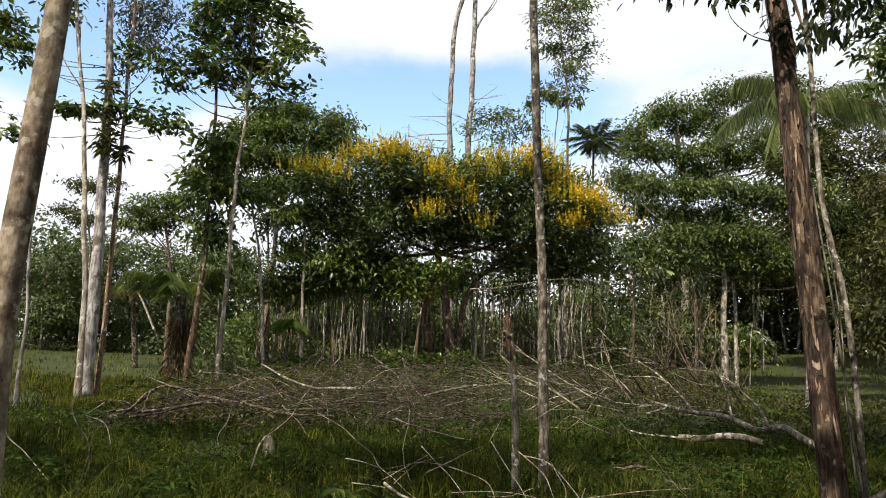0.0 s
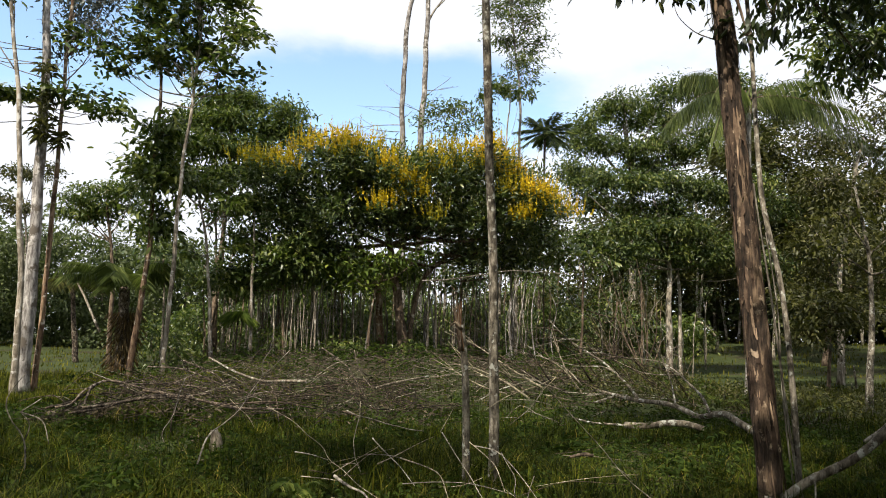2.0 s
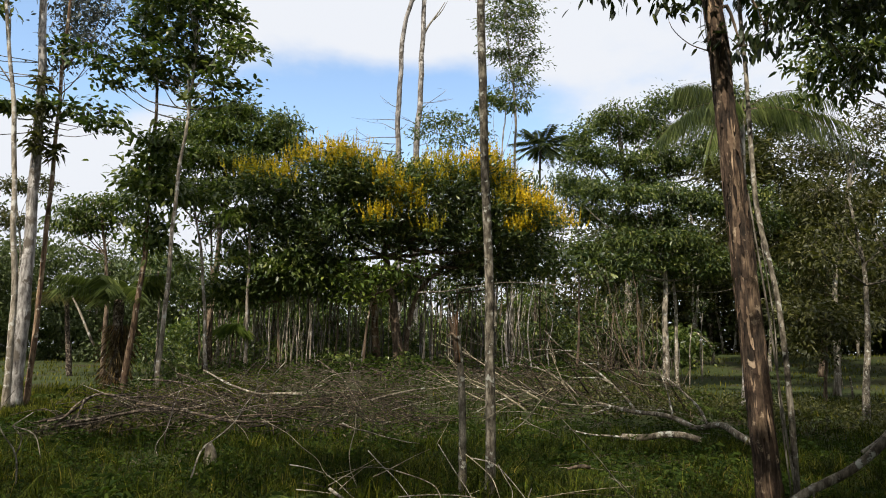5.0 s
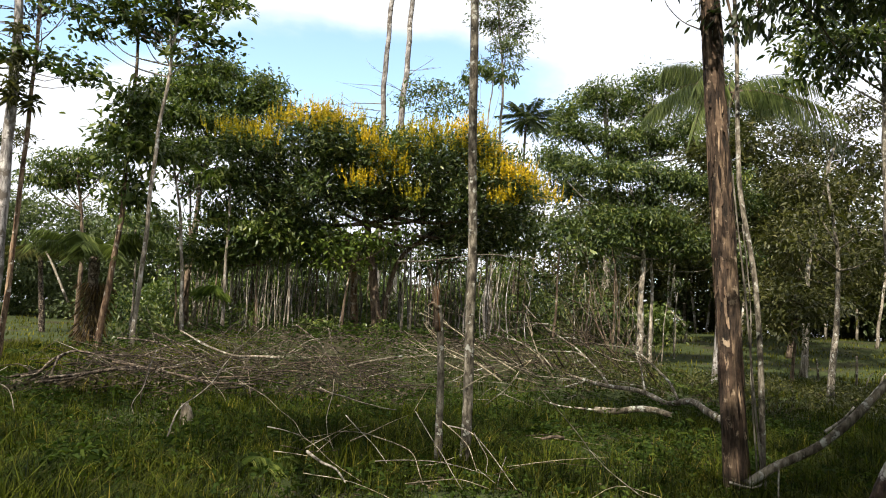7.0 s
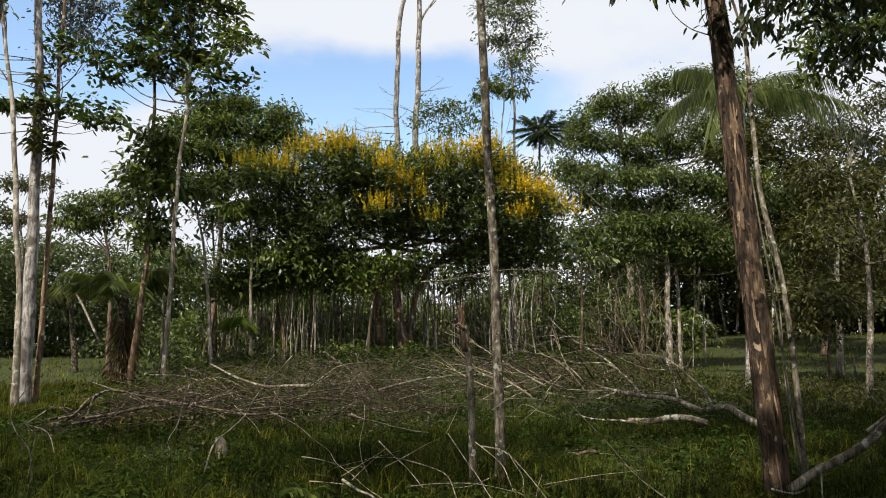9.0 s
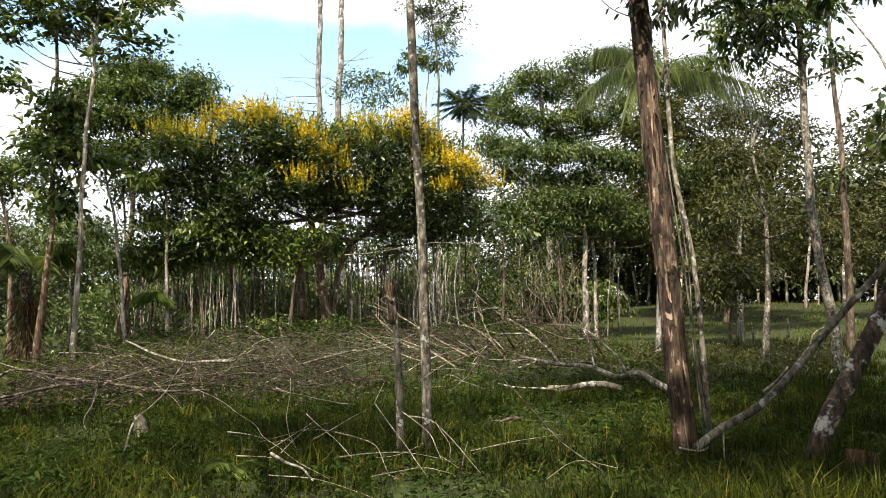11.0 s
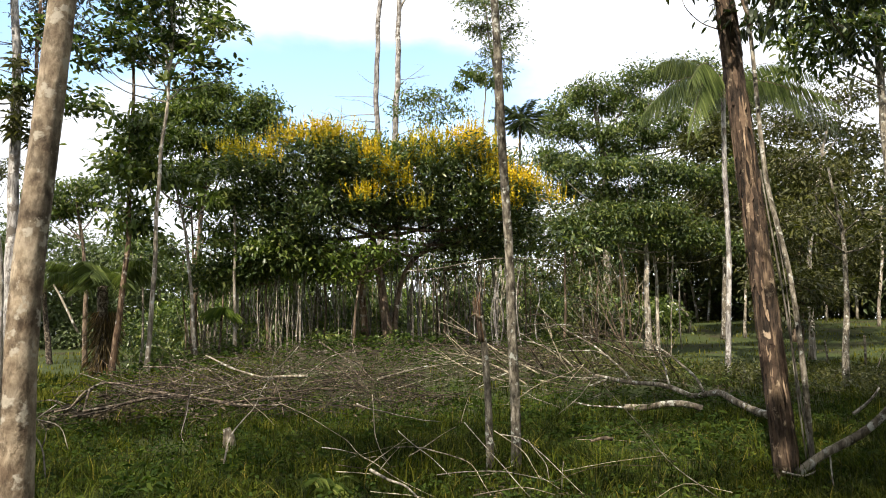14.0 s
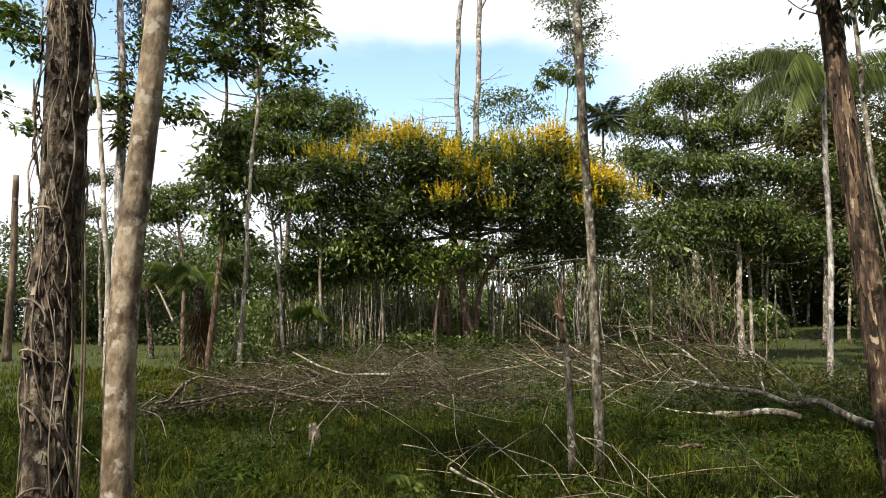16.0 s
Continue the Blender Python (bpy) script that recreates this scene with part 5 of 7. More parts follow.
# ---- far trees ----
def woods(label, spots, count, size, mat, seed, low=0.12):
    """A distant belt of trees as one mass of trunks, twigs and leaves."""
    r = np.random.default_rng(seed)
    blobs, stems = [], []
    for x, y, top in spots:
        z = float(ground_z(x, y))
        n = int(r.integers(7, 11))
        for k in range(n):
            w = top * r.uniform(0.16, 0.3)
            blobs.append((x + top * r.uniform(-0.36, 0.36), y + top * r.uniform(-0.34, 0.34), z + top * r.uniform(low, 0.95) - w * 0.3, w, w * 0.62))
        for k in range(2):
            dx = r.normal(0, 0.8)
            stems.append(tube([(x + dx, y, z - 0.1), (x + dx + r.normal(0, 0.2), y, z + top * 0.4), (x + dx * 0.5, y, z + top * 0.8)], 0.12, 0.05, 6, 1.2, 0.05, seed=k))
    mesh, tips, hearts = clumps(blobs, count * 2.2, size * 1.35, 0.45, 0, 0.5, 0.2, 12, 0.4, -0.1, r, False)
    ob = solid("far_woods", *mesh, mat, None, label, False)
    tagged(ob, category="woods", kind="stuff")
    solid("stemwood", *joined(stems), BARK_PALE, ob)
    solid("branchwork", *twigs(tips, hearts, 0.04, 0.03, 0.01, r), BARK_BROWN, ob)


r = np.random.default_rng(300)
belt = []
for a in np.arange(-62, 70, 2.6):
    d = r.uniform(56, 74)
    top = r.uniform(5.0, 9.5) * (1.15 if abs(a) > 22 else 0.8)
    belt.append((d * math.sin(radians(a)), d * math.cos(radians(a)), top))
woods("distant belt of mixed green trees behind the pasture", belt, 24000, 0.37, LEAF_FAR, 301)
left_belt = [(-11 - 3.2 * k + r.normal(0, 1), 47 - 0.9 * k + r.normal(0, 2.0), r.uniform(6.0, 8.5)) for k in range(13)]
woods("green wood beyond a sunny pasture", left_belt, 38000, 0.21, LEAF_FAR, 302)
right_belt = [(d * math.sin(a), d * math.cos(a), r.uniform(10.5, 15)) for a, d in zip(np.radians(np.arange(13, 64, 2.4)), r.uniform(54, 62, 40))]
woods("dark wood at the top of a rising pasture", right_belt, 30000, 0.34, LEAF_OLIVE, 303, 0.34)
mid_belt = [(-9 + 3.0 * k + r.normal(0, 1), 41 + r.normal(0, 2.5), r.uniform(3.4, 5.4) * (1 if k < 4 else 0.62)) for k in range(10)]
woods("light green regrowth behind the thicket", mid_belt, 20000, 0.22, LEAF_MID, 304)
# added woods out of view behind the camera, kept lower towards the sun
rb = np.random.default_rng(310)
behind = [(d * math.sin(a), d * math.cos(a), rb.uniform(6, 8) if 3.2 < a < 4.3 else rb.uniform(9.5, 12.5)) for a, d in zip(np.arange(1.5, 4.7, 0.11), rb.uniform(12, 17, 60))]
behind += [(24 * math.sin(a), 24 * math.cos(a), rb.uniform(8, 11)) for a in np.arange(1.6, 4.8, 0.3)]
woods("ring of forest that closes the clearing", behind, 9000, 0.5, LEAF_MID, 305)
tree("flat_topped_tree", "flat-topped spreading tree beyond the pasture",
     [(-12.84, 31.50, 1.72), (-13.16, 31.50, 4.92), (-13.64, 31.50, 7.65)], 0.12, 0.05,
     [(-13.76, 31.50, 8.26, 1.42, 0.25), (-14.71, 31.00, 7.73, 0.91, 0.24), (-12.54, 31.50, 8.47, 0.93, 0.28), (-15.05, 31.00, 7.08, 0.70, 0.22), (-13.62, 32.00, 7.61, 1.38, 0.28), (-14.41, 32.00, 7.16, 1.21, 0.34)],
     2600, 0.2, BARK_BROWN, LEAF_MID, limbs=0.035, share=0.4, spread=0.25, seed=221)
tree("small_flat_tree", "small flat-topped tree far off against the sky",
     [(-21.18, 40.00, 2.93), (-21.72, 40.00, 7.02), (-22.29, 40.00, 10.17)], 0.1, 0.04,
     [(-22.63, 40.00, 10.94, 1.19, 0.22), (-21.57, 40.00, 10.84, 0.98, 0.21), (-23.30, 40.00, 9.28, 0.97, 0.21), (-22.20, 40.00, 8.76, 1.04, 0.35), (-20.74, 40.00, 11.23, 0.70, 0.17)], 1500, 0.2, BARK_GREY, LEAF_OLIVE, limbs=0.03, share=0.4, seed=222)
tree("thin_pole_tree", "very thin pale pole tree at the pasture edge",
     [(-9.68, 15.50, 0.29), (-9.69, 15.50, 1.80), (-9.80, 15.50, 3.25), (-9.85, 15.50, 4.26)], 0.045, 0.025, [], 0, 0.1, BARK_WHITE, LEAF_MID, wobble=0.03, seed=223)
fallen("slanting_pole", "thin pale dead pole slanting in the undergrowth", [(((-10.61, 25.00, 1.68), (-11.09, 25.00, 2.61), (-11.75, 25.00, 3.65)), 0.05, 0.03)], BARK_PALE, "pole", wobble=0.03)
fallen("slanting_pole", "thin dead pole lying across the saplings high up",
       [(((0.85, 22.50, 3.71), (1.76, 22.50, 3.78), (3.01, 22.50, 4.02), (4.11, 22.80, 4.20), (6.01, 23.00, 4.17)), 0.022, 0.014)], BARK_MOTTLED, "pole", wobble=0.03)


# ---- the thicket ----
def sapling(kind, height, r0, crown, leaf, bark, seed, count=150, size=0.22):
    r = np.random.default_rng(seed)
    ob = base_of("sapling", (0, 0, 0), kind, "sapling", "saplings of the thicket")
    bend = r.normal(0, 0.09, (3, 2))
    pts = [(0, 0, -0.05), (bend[0, 0], bend[0, 1], height * 0.35), (bend[1, 0], bend[1, 1], height * 0.7), (bend[2, 0] * 1.6, bend[2, 1] * 1.6, height)]
    solid("trunk", *tube(pts, r0 * 0.9, r0 * 0.5, 7, 0.4, 0.015, 0.04, 0.25, seed=seed), bark, ob)
    if crown:
        blobs = [(pts[-1][0] + r.normal(0, 0.4), pts[-1][1] + r.normal(0, 0.4), height * r.uniform(0.82, 1.04), r.uniform(0.5, 0.9), r.uniform(0.35, 0.6)) for k in range(4)]
        mesh, tips, hearts = clumps(blobs, count, size, 0.24, 0, 0.36, 0.2, 10, 0.5, -0.2, r)
        solid("branchwork", *twigs(tips, hearts, 0.6, 0.012, 0.004, r), bark, ob)
        solid("crown", *mesh, leaf, ob, smooth=False)
    return ob


patterns = [sapling("thin pale sapling with a small dark crown", 5.4, 0.05, True, LEAF_DARK, BARK_PALE, 401), sapling("thin grey sapling with a leafy crown", 4.9, 0.045, True, LEAF_MID, BARK_GREY, 402),
            sapling("bare thin pale sapling", 4.3, 0.045, False, None, BARK_PALE, 403), sapling("straight brown sapling with dark leaves", 5.8, 0.06, True, LEAF_DARK, BARK_BROWN, 404),
            sapling("bare leaning grey sapling", 3.9, 0.04, False, None, BARK_WHITE, 405), sapling("thin sapling with bright green leaves", 4.4, 0.04, True, LEAF_BRIGHT, BARK_PALE, 406, 110)]
r = np.random.default_rng(410)
made = 0
for i in range(128):
    y = r.uniform(26.5, 37)
    a = r.uniform(-15.5, 12.5) if i % 4 else r.uniform(-17, 26)
    x = y * math.tan(radians(a))
    k = int(r.choice(6, p=(0.2, 0.17, 0.24, 0.15, 0.17, 0.07)))
    s = r.uniform(0.62, 0.92)
    m = pose(x, y, float(ground_z(x, y)), r.normal(0, 2), r.normal(0, 2), r.uniform(0, 360)) @ Matrix.Diagonal((s, s, s, 1))
    if made < 6:
        patterns[made].matrix_basis = m if k == made else pose(x, y, float(ground_z(x, y)), 0, 0, 40 * made)
    else:
        copy_thing(patterns[k], m)
    made += 1
poles = [sapling("straight thin pale pole of a young tree", 4.4, 0.042, False, None, BARK_PALE, 407), sapling("straight thin whitish pole of a young tree", 3.9, 0.036, False, None, BARK_WHITE, 408),
         sapling("straight grey pole of a young tree", 4.8, 0.05, False, None, BARK_GREY, 409)]
for i in range(112):
    y = r.uniform(24.8, 29.5)
    heart = (-11.5, -9.2, -6.5, -4.5, -2.0, 1.5, 4.2, 7.5)[i % 8]
    x = y * math.tan(radians(heart + r.normal(0, 1.1)))
    s = r.uniform(0.55, 1.12)
    m = pose(x, y, float(ground_z(x, y)), r.normal(0, 1.6), r.normal(0, 1.6), r.uniform(0, 360)) @ Matrix.Diagonal((s, s, s, 1))
    if i < 3:
        poles[i].matrix_basis = m
    else:
        copy_thing(poles[i % 3], m)
# two stands of poles in the open light before the thicket
first, last, west, east = np.array((3.36, 23.40, 1.37)), np.array((6.01, 23.80, 1.45)), np.array((-4.62, 24.00, 0.65)), np.array((-2.43, 24.00, 0.63))
for i in range(28):
    u = r.uniform(0, 1)
    a, b, s = (first, last, r.uniform(0.55, 0.8)) if i % 3 == 1 else (west, east, r.uniform(0.4, 0.6))
    x, y = a[0] + (b[0] - a[0]) * u, a[1] + (b[1] - a[1]) * u + r.normal(0, 0.4)
    copy_thing(poles[i % 3], pose(x, y, float(ground_z(x, y)), r.normal(0, 1.5), r.normal(0, 1.8), r.uniform(0, 360)) @ Matrix.Diagonal((s, s, s, 1)))
for i, (foot, head, w) in enumerate((((-7.79, 30.00, 0.88), (-8.23, 30.00, 7.00), 0.09), ((-6.62, 33.00, 1.42), (-6.88, 33.00, 8.05), 0.09), ((6.69, 24.00, 0.49), (6.83, 24.00, 4.72), 0.07), ((-3.12, 26.00, 1.10), (-3.24, 26.00, 4.16), 0.06),
        ((2.54, 28.00, 1.73), (2.49, 28.00, 4.09), 0.06), ((4.71, 27.00, 1.81), (4.64, 27.00, 5.00), 0.08), ((5.98, 27.00, 2.08), (6.02, 27.00, 5.28), 0.05), ((-8.76, 26.00, 0.69), (-8.97, 26.00, 4.63), 0.07),
        ((-2.08, 25.50, 1.14), (-2.18, 25.50, 4.14), 0.06), ((-1.48, 28.00, 1.13), (-1.58, 28.00, 4.42), 0.06))):
    foot, head = np.array(foot), np.array(head)
    tree("thicket_trunk", "young upright tree trunk in the thicket", [foot, foot * 0.5 + head * 0.5 + [0.05, 0, 0], head], w * 0.75, w * 0.45,
         [(head[0] + 0.3, head[1], head[2], 0.8, 0.5), (head[0] - 0.5, head[1] + 0.3, head[2] + 0.3, 0.8, 0.5)], 260, 0.24, BARK_PALE if i % 2 else BARK_BROWN, LEAF_DARK if i % 3 else LEAF_MID,
         "young trunks of the thicket", limbs=0.02, share=0.4, seed=420 + i)
# leafy masses under and beside the flowering crown
tree("understory_tree", "small tree with large pale-green leaves in the shade",
     [(-4.04, 25.00, 0.98), (-4.15, 25.00, 2.75), (-4.12, 25.00, 4.45)], 0.07, 0.03,
     [(-5.70, 25.00, 5.26, 0.85, 0.50), (-4.19, 24.60, 4.51, 1.18, 0.64), (-2.92, 24.60, 4.45, 1.05, 0.55), (-6.22, 25.40, 3.77, 0.95, 0.57), (-4.85, 25.00, 3.89, 0.93, 0.34)], 3600, 0.2, BARK_BROWN, LEAF_MID, limbs=0.03, share=0.25, seed=431)
tree("understory_tree", "small tree with bright yellow-green leaves in the light",
     [(-0.97, 24.00, 1.11), (-0.90, 24.00, 2.81), (-0.58, 24.00, 4.05)], 0.06, 0.03,
     [(-1.81, 24.00, 4.21, 0.94, 0.54), (-0.38, 23.60, 4.42, 1.13, 0.40), (0.82, 23.60, 4.66, 0.69, 0.33), (-0.97, 24.00, 3.62, 0.82, 0.33)], 560, 0.2, BARK_BROWN, LEAF_BRIGHT, limbs=0.03, share=0.25, seed=432)
tree("understory_tree", "dark bushy tree below the flowering crown",
     [(2.49, 25.50, 1.30), (2.45, 25.50, 3.01), (2.43, 25.50, 4.31)], 0.06, 0.03,
     [(3.07, 25.50, 4.99, 1.22, 0.57), (4.60, 25.50, 5.04, 1.00, 0.57), (5.58, 26.00, 5.81, 0.80, 0.59)], 1500, 0.19, BARK_BROWN, LEAF_DARK, limbs=0.03, share=0.25, seed=433)
tree("understory_tree", "dark dense bush at the edge of the thicket",
     [(8.62, 26.00, 1.08), (8.69, 26.00, 2.38), (8.77, 26.00, 3.47)], 0.06, 0.03,
     [(8.37, 26.50, 3.04, 1.12, 0.76), (9.78, 27.00, 2.66, 1.04, 0.68), (6.81, 26.50, 3.43, 0.90, 0.59)], 520, 0.18, BARK_BROWN, LEAF_DARK, limbs=0.03, share=0.2, seed=434)
tree("understory_tree", "olive bush with small leaves beside a flaky trunk",
     [(16.06, 24.00, 1.00), (16.17, 24.00, 2.26), (16.27, 24.00, 3.53)], 0.07, 0.03,
     [(15.92, 24.00, 3.31, 1.25, 0.77), (17.44, 24.60, 3.15, 1.06, 0.79), (15.39, 24.00, 2.25, 0.89, 0.55)], 2600, 0.18, BARK_BROWN, LEAF_OLIVE, limbs=0.03, share=0.3, seed=435)


def bare_shrub(foot, height, stems, spreadx, label, seed, thick=0.03):
    r = np.random.default_rng(seed)
    foot = np.array(foot)
    foot[2] = float(ground_z(foot[0], foot[1]))
    ob = base_of("bare_shrub", foot, label, "shrub", "bare shrubs by the thicket")
    for i in range(stems):
        e = np.array([r.normal(0, spreadx), r.normal(0, spreadx), height * r.uniform(0.6, 1.0)])
        mid = e * 0.5 + [r.normal(0, 0.15), r.normal(0, 0.15), -0.1]
        solid("stem", *tube([r.normal(0, 0.1, 3) * [1, 1, 0], mid, e], thick, thick * 0.3, 5, 0.25, 0.05, seed=i), BARK_BROWN, ob)
        solid("stem", *tube([mid, mid * 0.6 + e * 0.4 + r.normal(0, 0.2, 3), e + r.normal(0, 0.5, 3)], thick * 0.5, thick * 0.2, 4, 0.25, 0.04, seed=i + 50), WOOD_DEAD, ob)


bare_shrub((8.40, 22.00, 1.11), 4.3, 8, 0.75, "tall leafless shrub with many pale grey stems", 441, 0.022)
bare_shrub((8.01, 23.00, 0.97), 3.0, 8, 0.7, "leafless thin-stemmed grey shrub", 442, 0.014)
bare_shrub((-7.08, 27.00, 0.95), 2.6, 7, 0.5, "leafless cluster of grey saplings", 443, 0.02)
bare_shrub((9.06, 21.00, 1.12), 1.6, 9, 0.5, "low twiggy leafless bush", 444, 0.015)

# ---- fallen wood ----
fallen("fallen_log", "long kinked fallen grey log with bare branches",
       [(((6.12, 10.60, 0.23), (6.09, 11.00, 0.27), (6.05, 11.50, 0.38), (6.10, 12.20, 0.47), (5.90, 12.80, 0.35), (5.75, 13.20, 0.46), (5.65, 13.80, 0.51), (5.32, 14.40, 0.51), (5.03, 15.00, 0.56), (4.78, 15.60, 0.63)), 0.066, 0.036),
        (((5.32, 14.40, 0.51), (5.28, 14.80, 0.74), (5.16, 15.20, 0.97), (5.03, 15.80, 1.24), (4.85, 16.40, 1.46), (4.44, 17.00, 1.81), (4.05, 17.60, 2.34)), 0.035, 0.008),
        (((5.99, 12.50, 0.45), (6.07, 13.00, 0.72), (6.14, 13.80, 0.96), (6.13, 14.60, 1.22), (5.98, 15.20, 1.36), (5.44, 16.00, 1.40)), 0.03, 0.008),
        (((5.67, 13.30, 0.51), (5.83, 13.90, 0.95), (5.92, 14.40, 1.26), (5.99, 14.80, 1.50)), 0.022, 0.006),
        (((6.12, 14.00, 1.09), (5.68, 14.80, 1.07), (5.38, 15.40, 1.23), (5.24, 15.80, 1.35)), 0.014, 0.005),
        (((5.10, 15.20, 1.05), (4.96, 15.80, 1.17), (4.53, 16.30, 1.16), (4.24, 16.80, 1.22)), 0.02, 0.006),
        (((5.03, 15.00, 0.56), (4.47, 14.60, 0.46), (4.05, 14.40, 0.37)), 0.022, 0.006),
        (((5.98, 15.20, 1.36), (5.89, 15.40, 1.57), (5.77, 15.60, 1.67)), 0.01, 0.004)], BARK_GREY, "log", sides=10, rough=0.1, seed=500)
r = np.random.default_rng(501)
for i in range(20):
    s = np.array((5.64, 17.00, 0.51)) + [r.uniform(-2.8, 1.2), r.uniform(-1.4, 0.6), r.uniform(-0.3, 0.3)]
    e = s + [r.uniform(-3.0, -0.8), r.uniform(-0.9, 0.9), r.uniform(-0.15, 1.5)]
    e[2], s[2] = max(e[2], 0.1), max(s[2], 0.05)
    mid = (s + e) / 2 + [0, r.normal(0, 0.15), r.uniform(-0.05, 0.3)]
    fallen("fallen_branch", "thin bare grey branch in the brush", [((s, mid, e), r.uniform(0.014, 0.03), 0.006), ((mid, mid * 0.5 + e * 0.5 + r.normal(0, 0.2, 3), e + r.normal(0, 0.35, 3)), 0.01, 0.004)], (WOOD_BRUSH, WOOD_BRUSH, WOOD_STRAW, WOOD_BRUSH)[i % 4],
           "branch", "brush of the fallen crown", sides=5, step=0.2, wobble=0.03, seed=510 + i)
crown_line = curve_through([(7.14, 14.20, 0.23), (6.92, 15.20, 0.28), (6.87, 16.20, 0.37), (6.20, 17.00, 0.46), (5.08, 17.20, 0.61)], 0.2)
for i in range(15):
    s = crown_line[int(r.uniform(0, 1) * (len(crown_line) - 1))] + [0, 0, 0.03]
    ln, up = r.uniform(1.6, 4.2), r.uniform(0.1, 1.9)
    e = s + [-ln * r.uniform(0.6, 1.0), r.uniform(-1.8, 0.8), up * 0.75]
    top = s * 0.5 + e * 0.5 + [r.normal(0, 0.15), r.normal(0, 0.15), up * r.uniform(0.25, 0.6)]
    e[2] = max(e[2], 0.08)
    side = top + [-ln * r.uniform(0.2, 0.45), r.normal(0, 0.5), r.uniform(0.0, 0.5)]
    w = r.uniform(0.009, 0.02)
    fallen("fallen_branch", "long pale arching branch of the fallen crown", [((s, top, e), w, w * 0.3), ((top, top * 0.5 + side * 0.5 + [0, 0, 0.06], side), w * 0.6, w * 0.2)], WOOD_BRUSH if i % 3 else BARK_GREY, "branch", "brush of the fallen crown", sides=6, step=0.15, wobble=0.03, seed=880 + i)
arcs = (((3.14, 14.60, 0.89), (2.43, 14.80, 1.21), (1.79, 15.00, 1.31), (1.14, 15.20, 1.35), (0.41, 15.40, 1.46)),
        ((2.84, 14.00, 0.53), (2.36, 14.40, 0.85), (1.77, 14.80, 1.10), (1.28, 15.00, 1.17)),
        ((2.98, 14.50, 0.89), (2.20, 14.20, 0.67), (1.69, 14.00, 0.43)),
        ((3.38, 14.60, 0.78), (2.85, 15.00, 1.47), (2.27, 15.40, 1.81), (1.77, 15.60, 1.95)),
        ((3.24, 14.50, 0.72), (2.58, 14.90, 1.12), (1.86, 15.20, 1.59), (1.24, 15.50, 1.93)),
        ((2.62, 14.40, 0.77), (1.92, 14.60, 0.94), (1.21, 14.80, 0.93), (0.60, 15.00, 0.80)),
        ((3.85, 15.00, 0.77), (3.57, 15.40, 1.37), (3.26, 15.80, 1.87), (2.96, 16.00, 2.20)),
        ((4.02, 15.20, 0.89), (3.85, 15.50, 1.50), (3.77, 16.00, 2.02)),
        ((3.73, 14.80, 0.66), (3.10, 15.00, 0.87), (2.63, 15.20, 0.96), (2.16, 15.50, 1.44)),
        ((2.85, 15.00, 1.10), (2.28, 15.40, 1.45), (1.60, 15.80, 1.65), (0.88, 16.00, 1.76)),
        ((2.40, 14.20, 0.60), (1.90, 14.40, 0.74), (1.33, 14.80, 1.03), (0.84, 15.00, 1.28)),
        ((4.30, 15.30, 0.77), (4.05, 15.80, 1.11), (3.62, 16.20, 1.35), (3.01, 16.60, 1.46)),
        ((4.78, 15.60, 0.63), (4.34, 15.90, 0.86), (3.89, 16.20, 0.96), (3.43, 16.60, 1.20)),
        ((2.17, 14.60, 0.86), (1.65, 14.90, 1.13), (1.23, 15.30, 1.67)))
for i, pts in enumerate(arcs):
    pts = np.array(pts)
    w = 0.011 + 0.004 * math.sin(i * 1.9)
    q = pts[len(pts) // 2]
    way = (pts[-1] - pts[0]) * 0.35
    lines = [(pts, w * 1.3, w * 0.45)] + [((q, q + way * 0.5 + [0, 0.1, up * 0.5], q + way + [0, 0.2, up]), w * 0.6, w * 0.25) for up in (0.25 + 0.1 * math.sin(i), -0.12)]
    fallen("fallen_branch", "long pale arching branch of the fallen crown", lines, (WOOD_BRUSH, WOOD_STRAW, BARK_GREY)[i % 3], "branch", "brush of the fallen crown", sides=6, step=0.15, wobble=0.02, seed=930 + i)
fallen("short_log", "pale weathered log with a thin end lying in the grass", [(((5.25, 11.20, 0.29), (5.01, 11.30, 0.37), (4.74, 11.50, 0.36), (4.43, 11.60, 0.29), (4.10, 11.80, 0.27)), 0.06, 0.05), (((4.20, 11.70, 0.28), (3.88, 11.90, 0.28), (3.60, 12.20, 0.27), (3.38, 12.60, 0.31)), 0.022, 0.01)], BARK_GREY, "log", sides=10, rough=0.15)
